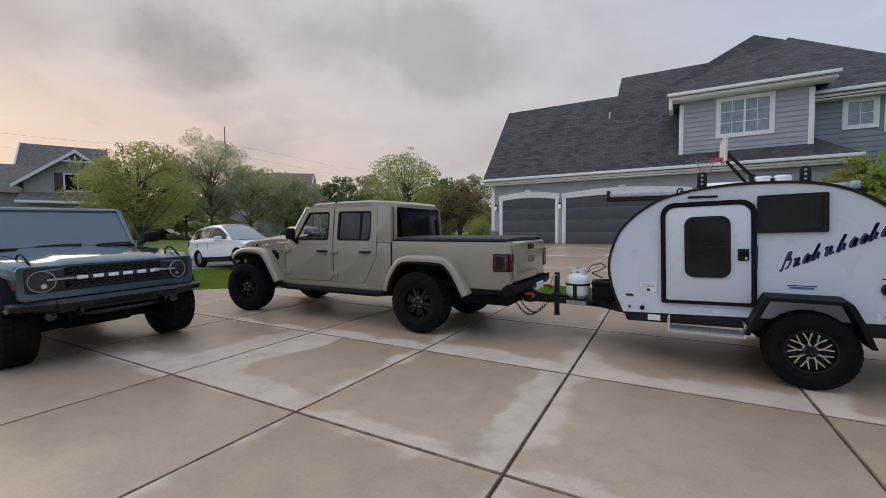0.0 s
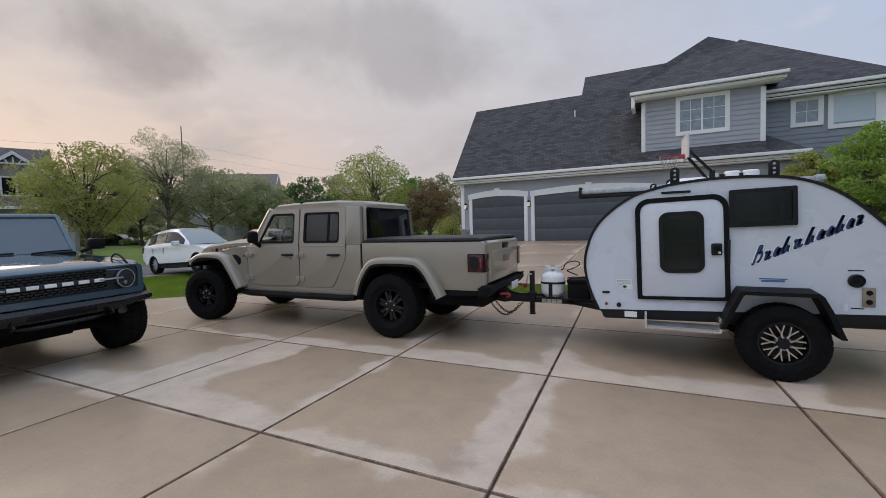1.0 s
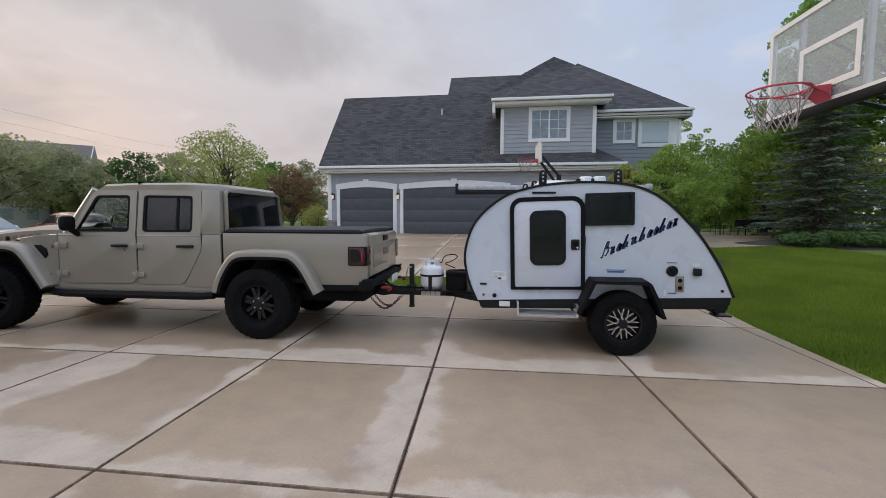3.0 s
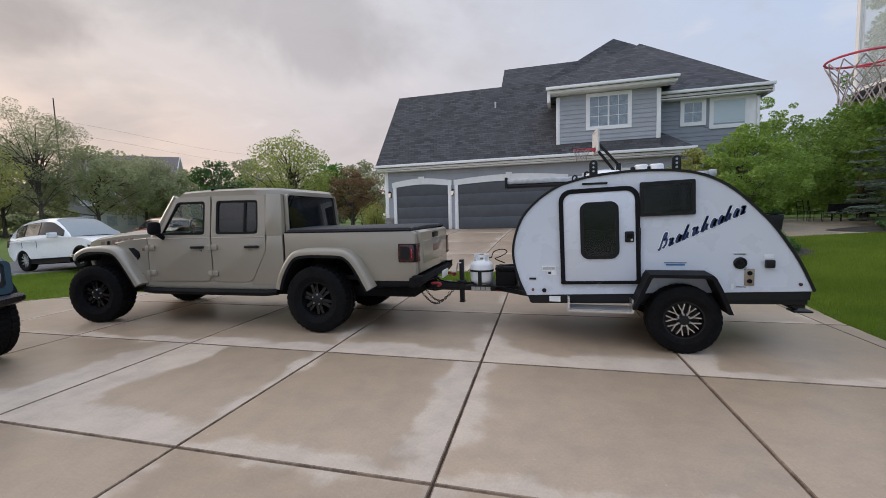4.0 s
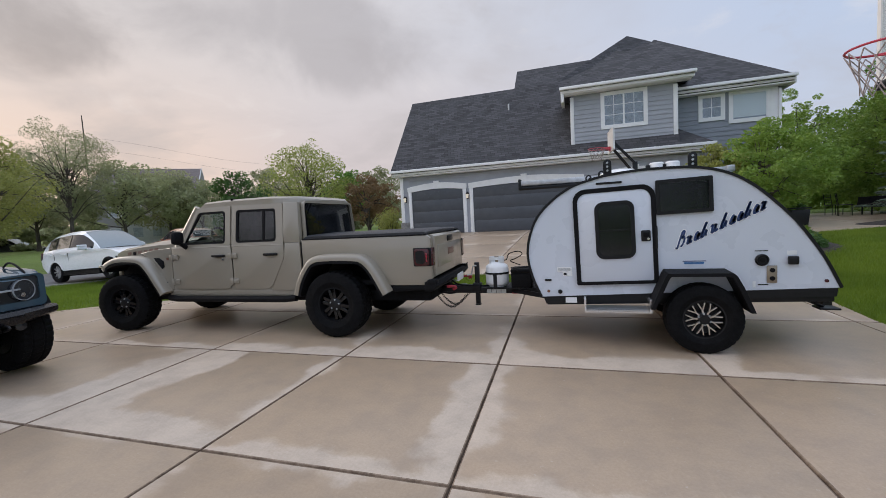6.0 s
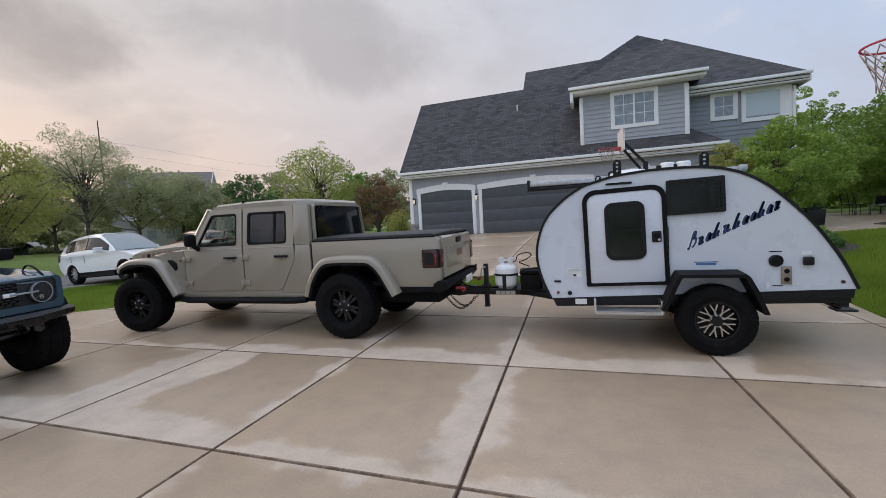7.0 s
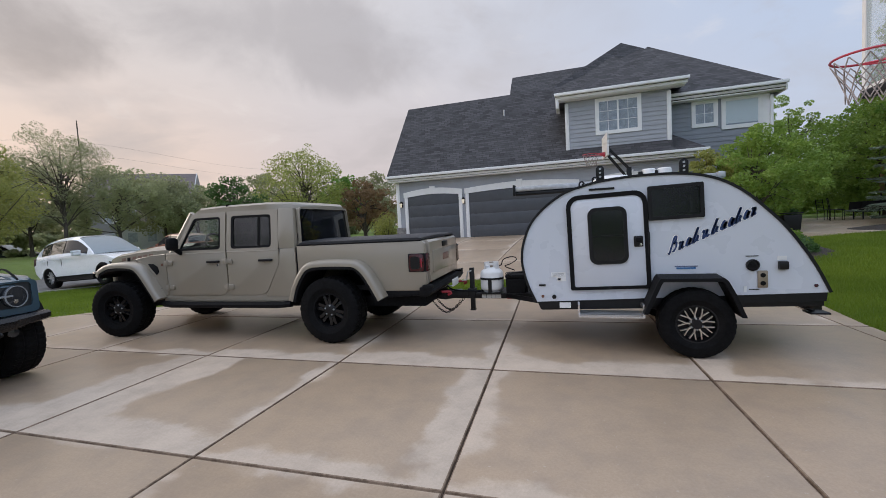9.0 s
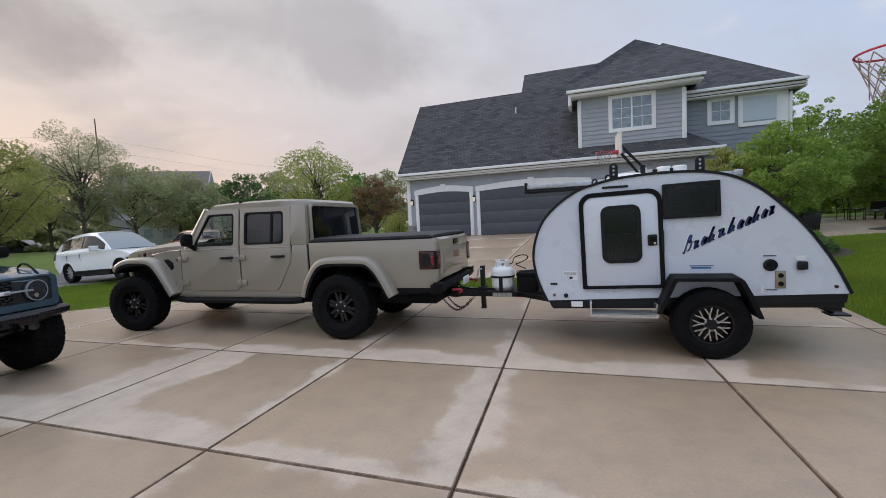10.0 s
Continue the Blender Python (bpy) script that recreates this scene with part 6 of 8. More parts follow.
def offroader():
    t = thing("off_road_suv", pose(-6.475, 2.233, 0, 1.0, 0, 1.91), "slate-blue boxy off-road SUV with black grille and bumper", "suv")
    # body below the belt, from the front wings to the tail
    for s in (1, -1):
        pts = [(0.60, 1.0), (0.56, 1.11), (-0.60, 1.16), (-3.65, 1.16), (-3.70, 0.62), (-3.42, 0.60), (-3.35, 0.80), (-3.2, 0.92), (-2.7, 0.92), (-2.5, 0.80), (-2.42, 0.56), (-0.55, 0.56), (-0.48, 0.80), (-0.36, 0.93), (0.33, 0.93), (0.46, 0.84)]
        part("body_side", panel(pts, 0.865, 0.12, s, 0.02), BLUE, t)
        # raised wing top with its sight loop
        bm = bmesh.new()
        rings = []
        for x, y0, y1, z in ((0.59, 0.70, 0.86, 1.085), (0.52, 0.70, 0.885, 1.13), (0.0, 0.72, 0.90, 1.17), (-0.62, 0.73, 0.90, 1.20)):
            rings.append([bm.verts.new((x, s * y, zz)) for y, zz in ((y0, z - 0.12), (y0, z), (y0 + 0.05, z + 0.012), (y1 - 0.03, z), (y1, z - 0.04), (y1, z - 0.16))])
        for a, b in zip(rings, rings[1:]):
            for i in range(5):
                bm.faces.new((a[i], a[i + 1], b[i + 1], b[i]))
        bm.faces.new(rings[0])
        bm.faces.new(rings[-1])
        part("front_wing", bm, BLUE, t, smooth=45)
        part("trail_sight", tb(smooth_path([(0.575, s * 0.74, 1.10), (0.53, s * 0.74, 1.135), (0.40, s * 0.745, 1.205), (0.30, s * 0.745, 1.215), (0.22, s * 0.745, 1.165)], 4), [0.008] + [0.011] * 15 + [0.008], 6), PLASTIC, t, "black trail-sight loop")
        P = curve2([(-0.58, 0.62), (-0.50, 0.80), (-0.36, 0.955), (-0.15, 1.0), (0.15, 1.0), (0.36, 0.95), (0.50, 0.82), (0.56, 0.70)])
        part("front_flare", sweep(bmesh.new(), P, [(0.84, 0.0), (0.955, -0.006), (0.97, -0.03), (0.97, -0.075), (0.94, -0.075), (0.84, -0.06)], s), PLASTIC, t, "black wheel-arch flare", smooth=50)
        P = [(x - 2.95, z) for x, z in P]
        part("rear_flare", sweep(bmesh.new(), P, [(0.84, 0.0), (0.955, -0.006), (0.97, -0.03), (0.97, -0.075), (0.94, -0.075), (0.84, -0.06)], s), PLASTIC, t, "black wheel-arch flare", smooth=50)
        part("arch_liner", bx(-0.52, 0.50, s * 0.45, s * 0.84, 0.60, 0.98), DARK, t)
        part("arch_liner", bx(-3.45, -2.45, s * 0.45, s * 0.84, 0.60, 0.98), DARK, t)
        part("sill", bx(-2.4, -0.55, s * 0.80, s * 0.89, 0.46, 0.58, bev=0.02), PLASTIC, t)
        # doors and side glass
        for a, b in ((-0.72, -1.62), (-1.64, -2.42)):
            d = part("door", panel(rounded(b + 0.005, a - 0.005, 0.60, 1.14, 0.03, 3), 0.872, 0.02, s, 0.006), BLUE, t)
            part("handle", bx((a + b) / 2 - 0.30, (a + b) / 2 - 0.12, s * 0.875, s * 0.895, 1.04, 1.075, bev=0.008), BLACK, d)
        top = [(-0.82, 1.14), (-1.12, 1.70), (-3.55, 1.70), (-3.62, 1.14)]
        part("side_frame", lean_in(ring(bmesh.new(), top, [(-0.91, 1.19), (-1.165, 1.655), (-3.48, 1.655), (-3.52, 1.19)], s * 0.83, s * 0.865), 1.14, 0.14, s), BLUE, t)
        part("side_window", lean_in(px([(-0.91, 1.19), (-1.165, 1.655), (-3.48, 1.655), (-3.52, 1.19)], s * 0.845, s * 0.851), 1.14, 0.14, s), GLASS_DARK, t)
        for x in (-1.63, -2.43):
            part("window_post", lean_in(bx(x - 0.04, x + 0.04, s * 0.84, s * 0.86, 1.16, 1.72), 1.14, 0.14, s), PLASTIC, t)
        # mirror
        m = part("mirror", bx(-0.73, -0.57, s * 0.92, s * 1.10, 1.265, 1.42, bev=0.04), PLASTIC, t, "black door mirror")
        part("arm", tb([(-0.69, s * 0.84, 1.235), (-0.66, s * 0.95, 1.29)], 0.026, 8), PLASTIC, m)
        # headlamps
        h = part("headlamp", lt([(0.118, 0.0), (0.118, 0.04), (0.105, 0.055), (0.0, 0.06)], 32, pose(0.582, s * 0.665, 0.935, 0, 0, -90 + 13 * s)), LAMP_DARK, t, "round headlamp with a bright ring")
        part("ring", lt([(0.105, 0.05), (0.113, 0.05), (0.113, 0.063), (0.105, 0.063)], 32, pose(0.582, s * 0.665, 0.935, 0, 0, -90 + 13 * s), closed=True), GUIDE_GREY, h)
        part("reflector", lt([(0.024, 0.055), (0.024, 0.062), (0.0, 0.064)], 20, pose(0.582, s * 0.650, 0.885, 0, 0, -90 + 13 * s)), CHROME, h)
        part("bar", bx(0.635, 0.662, s * 0.40 if s > 0 else -0.64, s * 0.64 if s > 0 else -0.40, 0.937, 0.958, bev=0.006), GUIDE_GREY, h)
        part("turn_lamp", bx(0.55, 0.60, s * 0.845, s * 0.868, 0.875, 0.965, bev=0.008), AMBER, t, "amber turn lamp")
        # bumper ends, hooks
        tip = px([(0.40, 0.63), (0.56, 0.592), (0.70, 0.60), (0.735, 0.63), (0.745, 0.70), (0.71, 0.735), (0.46, 0.735)], s * 0.58, s * 0.95, bev=0.02)
        for v in tip.verts:
            k = sstep(0.66, 0.95, abs(v.co.y))
            v.co.x -= 0.07 * k
            v.co.z += (0.735 - v.co.z) * 0.28 * k
        part("bumper_end", tip, SATIN, t, "satin black bumper end")
        part("tow_hook", tb(smooth_path([(0.66, s * 0.42, 0.60), (0.79, s * 0.42, 0.61), (0.82, s * 0.42, 0.585), (0.74, s * 0.42, 0.56)], 4), 0.014, 8), BLACK, t)
        part("fog_lamp", lt([(0.05, 0.0), (0.05, 0.02), (0.0, 0.03)], 16, pose(0.60, s * 0.62, 0.56, 0, 0, -90)), LAMP_DARK, t)
        for x in (0.09, -2.86):
            wheel(t, x, s * 0.82, 0.425, 0.33, 0.22, s, "six")
    # bonnet
    bm = bmesh.new()
    rings = []
    for x, w, z in ((0.618, 0.70, 1.04), (0.605, 0.705, 1.075), (0.56, 0.71, 1.105), (0.40, 0.72, 1.138), (0.1, 0.735, 1.172), (-0.3, 0.745, 1.202), (-0.72, 0.755, 1.222)):
        rings.append([bm.verts.new((x, y, zz)) for y, zz in ((-w, z - 0.06), (-w + 0.01, z), (-0.52, z + 0.004), (-0.46, z + 0.028), (0.46, z + 0.028), (0.52, z + 0.004), (w - 0.01, z), (w, z - 0.06))])
    for a, b in zip(rings, rings[1:]):
        for i in range(7):
            bm.faces.new((a[i], a[i + 1], b[i + 1], b[i]))
    part("bonnet", bm, BLUE, t, "slate-blue bonnet with a flat raised centre", smooth=40)
    part("engine_bay", bx(-0.7, 0.52, -0.66, 0.66, 0.60, 1.02), DARK, t)
    part("cowl", bx(-0.86, -0.70, -0.80, 0.80, 1.12, 1.25, bev=0.01), PLASTIC, t)
    for y in (0.35, -0.30):
        part("wiper", tb([(-0.76, y, 1.255), (-0.80, y + 0.25, 1.268), (-0.805, y + 0.50, 1.268)], 0.008, 6), PLASTIC, t, "black wiper")
    # grille
    nose = ring(bmesh.new(), rounded(-0.87, 0.87, 0.745, 1.095, 0.05, 3), rounded(-0.815, 0.815, 0.815, 1.075, 0.04, 3), -0.02, 0.035)
    bmesh.ops.transform(nose, matrix=pose(0.61, 0, 0, 0, 0, 90), verts=nose.verts)
    part("nose_frame", nose, BLUE, t, "slate-blue frame round the grille")
    front = px(rounded(-0.82, 0.82, 0.81, 1.078, 0.03, 3), 0.0, 0.05, bev=0.008)
    bmesh.ops.transform(front, matrix=pose(0.61, 0, 0, 0, 0, 90), verts=front.verts)
    g = part("grille", front, GRILLE, t, "dark grey grille panel")
    part("mesh_back", bx(0.607, 0.616, -0.48, 0.48, 0.835, 1.06), DARK, g)
    for r_, z in enumerate((0.840, 0.865, 0.890, 0.985, 1.012, 1.039)):
        for k in range(15):
            y = -0.46 + k * 0.0635 + (0.03 if r_ % 2 else 0)
            if y > 0.44:
                continue
            part("mesh_bar", px([(y, z), (y + 0.045, z), (y + 0.052, z + 0.013), (y + 0.007, z + 0.013)], 0.612, 0.634, axis="x"), GRILLE, g)
    part("name_bar", bx(0.614, 0.630, -0.49, 0.49, 0.918, 0.975, bev=0.004), GRILLE, g)
    for k in range(6):
        y = 0.40 - k * 0.147
        bm = bx(0.628, 0.644, y - 0.05, y + 0.05, 0.926, 0.966, bev=0.004)
        part("letter_block", bm, LAMP_WHITE, g, "white plain block")
    part("lower_panel", px([(0.50, 0.70), (0.59, 0.70), (0.60, 0.75), (0.56, 0.77)], -0.86, 0.86, bev=0.008), DARK, t)
    # bumper
    part("bumper", px([(0.45, 0.66), (0.60, 0.60), (0.74, 0.60), (0.765, 0.64), (0.765, 0.695), (0.73, 0.737), (0.55, 0.737)], -0.60, 0.60, bev=0.015), SATIN, t, "satin black steel front bumper")
    part("bumper_slot", bx(0.745, 0.770, -0.30, 0.30, 0.625, 0.675, bev=0.01), DARK, t)
    part("lower_bar", tb(smooth_path([(0.56, -0.40, 0.62), (0.70, -0.34, 0.555), (0.72, 0.0, 0.545), (0.70, 0.34, 0.555), (0.56, 0.40, 0.62)], 5), 0.022, 8), SATIN, t, "black tube under the bumper")
    # steering and chassis ends in the shade under the bumper
    part("cross_member", px([(-0.2, 0.36), (0.02, 0.36), (0.12, 0.46), (0.12, 0.60), (-0.2, 0.60)], -0.60, 0.60, bev=0.02), DARK, t)
    part("skid_plate", px([(-0.1, 0.29), (0.10, 0.30), (0.24, 0.44), (0.20, 0.47), (-0.1, 0.34)], -0.34, 0.34, bev=0.01), DARK, t)
    for s in (1, -1):
        part("control_arm", tb([(0.12, s * 0.30, 0.38), (0.10, s * 0.70, 0.34)], 0.045, 8), DARK, t)
        part("frame_horn", bx(0.10, 0.62, s * 0.36, s * 0.46, 0.52, 0.62, bev=0.012), DARK, t)
    part("number_plate", bx(0.762, 0.772, -0.16, 0.16, 0.635, 0.685, bev=0.003), PLASTIC, t)
    part("axle", tb([(0, -0.7, 0.40), (0, 0.7, 0.40)], 0.05, 8), DARK, t)
    part("underbody", bx(-3.6, 0.10, -0.64, 0.64, 0.32, 0.62), DARK, t)
    # windscreen and roof
    bm = solid(bmesh.new(), [(-0.80, -0.79, 1.25), (-0.80, 0.79, 1.25), (-1.08, 0.75, 1.72), (-1.08, -0.75, 1.72), (-0.83, -0.79, 1.25), (-0.83, 0.79, 1.25), (-1.11, 0.75, 1.72), (-1.11, -0.75, 1.72)], [(0, 1, 2, 3), (7, 6, 5, 4), (0, 4, 5, 1), (1, 5, 6, 2), (2, 6, 7, 3), (3, 7, 4, 0)])
    w = part("windscreen", bm, GLASS_SCREEN, t, "flat windscreen, blue-grey body colour carrying the reflected sky")
    part("sensor_pod", px([(-1.10, 1.70), (-1.045, 1.60), (-1.06, 1.59), (-1.2, 1.62), (-1.2, 1.70)], -0.13, 0.13, bev=0.01), DARK, w)
    part("shade_band", px([(-1.098, 1.72), (-1.062, 1.655), (-1.066, 1.65), (-1.104, 1.715)], -0.74, 0.74), DARK, w, "dark shade band")
    for s in (1, -1):
        part("windscreen_pillar", tb([(-0.79, s * 0.825, 1.20), (-1.09, s * 0.775, 1.735)], 0.034, 8), BLUE, t)
    part("header", tb([(-1.09, -0.775, 1.735), (-1.09, 0.775, 1.735)], 0.03, 8), BLUE, t)
    bm = bx(-3.62, -1.10, -0.775, 0.775, 1.70, 1.775, bev=0.03)
    part("roof", bm, ROOF_DARK, t, "dark grey hardtop")
    part("tailgate", bx(-3.72, -3.62, -0.80, 0.80, 0.62, 1.69, bev=0.03), BLUE, t)
    part("dashboard", bx(-1.15, -0.84, -0.70, 0.70, 1.0, 1.16, bev=0.04), DARK, t)
    for y in (0.36, -0.36):
        bm = bx(-1.95, -1.80, y - 0.24, y + 0.24, 0.9, 1.42, bev=0.05)
        box(bm, -1.95, -1.85, y - 0.13, y + 0.13, 1.44, 1.62, bev=0.04)
        part("seat", bm, DARK, t)
    return t


LAMP_DARK = plain("smoked_lamp_bowl", (0.022, 0.026, 0.032), 0.25, coat=0.3)
LAMP_WHITE = plain("white_light_guide", (0.82, 0.83, 0.84), 0.3, coat=0.5)
GUIDE_GREY = plain("unlit_light_guide", (0.30, 0.32, 0.34), 0.25, coat=0.6)
AMBER = plain("amber_lens", (0.22, 0.035, 0.02), 0.2, coat=0.8)
SATIN = plain("satin_black_steel", (0.006, 0.006, 0.008), 0.28, vary=0.15, scale=12, spec=0.4)
GRILLE = plain("dark_grey_moulded_grille", (0.020, 0.022, 0.024), 0.45, vary=0.15)
ROOF_DARK = plain("dark_grey_hardtop", (0.05, 0.055, 0.06), 0.5, vary=0.1, bump=0.15)
# the blue-grey glass body is coloured for the sky's reflection
GLASS_SCREEN = glass_mat("sky_toned_windscreen_glass", (0.55, 0.60, 0.66), 0.36, body=(0.175, 0.21, 0.25), ior=1.42)
offroader()


# ---- parked cars on the street ----


def crossover(m, paint, label, glass):
    """A rounded five-door crossover: side shells, glasshouse, lamps, wheels."""
    t = thing("parked_car", m, label, "car", "parked cars")
    L = [(-0.92, 0.55), (-0.96, 0.80), (-0.93, 0.98), (-0.86, 1.06), (0.5, 1.05), (1.5, 1.045), (2.15, 1.03), (2.6, 0.99), (3.0, 0.93), (3.32, 0.84), (3.52, 0.74), (3.62, 0.60), (3.64, 0.42), (3.5, 0.30), (3.27, 0.30)]
    arch_f = arc(2.82, 0.36, 0.40, 0, 180, 10)
    arch_r = arc(0.0, 0.36, 0.40, 0, 180, 10)
    low = [(x, z) for x, z in arch_f] + [(2.35, 0.26), (0.45, 0.26)] + [(x, z) for x, z in arch_r] + [(-0.6, 0.34)]
    pts = L + low
    bm = bmesh.new()
    prism(bm, pts, -0.93, 0.93, bev=0.05, seg=3)
    for v in bm.verts:
        k = 1 - 0.16 * sstep(2.2, 3.7, v.co.x) - 0.08 * sstep(-0.3, -1.0, v.co.x)
        v.co.y *= k
        if v.co.z > 0.8:
            v.co.y *= 1 - 0.10 * (v.co.z - 0.8)
    part("body", bm, paint, t, smooth=40)
    # glasshouse, drawn over stations from tail to bonnet; its faces go to roof, windows and screens
    xs = (-0.90, -0.82, -0.66, -0.52, -0.30, -0.03, 0.03, 0.40, 0.73, 0.79, 1.1, 1.35, 1.55, 1.75, 1.95, 2.12, 2.26)
    tops = (1.00, 1.18, 1.42, 1.53, 1.61, 1.655, 1.662, 1.69, 1.695, 1.695, 1.68, 1.635, 1.535, 1.41, 1.275, 1.15, 1.03)
    shells = collections.defaultdict(bmesh.new)
    outline = []
    for x, zr in zip(xs, tops):
        h, wb = max(0.03, zr - 0.98), 0.875 - 0.10 * sstep(0.3, 2.3, x) ** 2 - 0.05 * sstep(0.0, -0.9, x)
        sec = [(wb - 0.24 * (q * h / 0.70) ** 1.25, 0.98 + q * h) for q in (0.0, 0.24, 0.84)]
        e = wb - 0.24 * (h / 0.70) ** 1.25
        sec += [(e - 0.03, 0.98 + 0.955 * h), (e - 0.12, 0.98 + h), (0.3, 0.98 + h + 0.015), (0.0, 0.98 + h + 0.02)]
        outline.append((x, [(y, z) for y, z in sec] + [(-y, z) for y, z in sec[-2::-1]]))
    for (xa, a), (xb, b) in zip(outline, outline[1:]):
        mid = (xa + xb) / 2
        for i in range(len(a) - 1):
            kind_ = "roof"
            if i in (1, 10) and -0.53 < mid < 1.95 and xb - xa > 0.08:
                kind_ = ("front_window" if mid > 0.79 else "rear_window" if mid > 0.0 else "rear_quarter_window") + " " * (i > 5)
            elif i in (1, 10) and -0.1 < mid < 0.9:
                kind_ = "door_pillar" + " " * (i > 5)
            elif 3 <= i <= 8 and 1.35 < mid < 2.2:
                kind_ = "windscreen"
            elif 4 <= i <= 7 and mid < -0.52 and xa > -0.85:
                kind_ = "back_window"
            bm = shells[kind_]
            dip = -0.006 if kind_ != "roof" else 0.0
            bm.faces.new([bm.verts.new((x, y * (1 + dip), z + dip)) for x, (y, z) in ((xa, a[i]), (xb, b[i]), (xb, b[i + 1]), (xa, a[i + 1]))])
    for name, bm in shells.items():
        bmesh.ops.remove_doubles(bm, verts=bm.verts, dist=0.0005)
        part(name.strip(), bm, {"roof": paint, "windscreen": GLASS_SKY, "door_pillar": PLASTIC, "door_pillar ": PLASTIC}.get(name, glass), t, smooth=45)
    for s in (1, -1):
        part("mirror", bx(1.66, 1.77, s * 0.89, s * 1.04, 1.06, 1.16, bev=0.035), paint, t)
        for x in (0.76, -0.02):
            part("door_seam", bx(x - 0.003, x + 0.003, s * 0.90, s * 0.912, 0.46, 0.98), PLASTIC, t)
        for x in (0.55, -0.25):
            part("handle", bx(x - 0.09, x + 0.09, s * 0.905, s * 0.94, 0.94, 0.965, bev=0.006), paint, t)
        part("sill", bx(0.40, 2.42, s * 0.86, s * 0.93, 0.24, 0.40, bev=0.02), PLASTIC, t)
        part("headlamp", px([(3.05, 0.74), (3.45, 0.68), (3.50, 0.60), (3.15, 0.64)], s * 0.60, s * 0.83, bev=0.01), LAMP_DARK, t)
        part("tail_lamp", px([(-0.955, 0.82), (-0.80, 0.84), (-0.78, 1.06), (-0.90, 1.08)], s * 0.62, s * 0.86, bev=0.01), RED_LENS, t)
        for x in (0.0, 2.82):
            wheel(t, x, s * 0.80, 0.365, 0.24, 0.235, s, ALLOY)
    part("grille", bx(3.58, 3.66, -0.45, 0.45, 0.44, 0.66, bev=0.02), PLASTIC, t)
    part("underbody", bx(-0.5, 3.2, -0.78, 0.78, 0.2, 0.5), DARK, t)
    return t


ALLOY = plain("silver_alloy", (0.55, 0.56, 0.57), 0.35, metal=0.8)
CAR_GLASS = plain("privacy_glass", (0.014, 0.015, 0.017), 0.08, spec=0.4)
# pale windscreen base colour stands in for the sky reflected in it
GLASS_SKY = plain("sky_toned_car_windscreen", (0.20, 0.25, 0.27), 0.04, spec=1.0, vary=0.02)
ORANGE_CAR = plain("rust_orange_car_paint", (0.30, 0.105, 0.06), 0.35, coat=0.8)
CHARCOAL_CAR = plain("charcoal_car_paint", (0.03, 0.032, 0.036), 0.3, coat=0.8)
crossover(pose(-17.35, 10.4, -0.05, 0, -3.0, -3), WHITE_CAR, "white crossover parked at the kerb", CAR_GLASS)
crossover(pose(-21.1, 18.3, 0.0, 0, 0, 170), ORANGE_CAR, "rust-orange crossover parked along the street", CAR_GLASS)
crossover(pose(-52.0, 24.0, 0.0, 0, 0, 25), CHARCOAL_CAR, "charcoal car parked on the far side of the street", CAR_GLASS)


# ---- basketball hoops ----


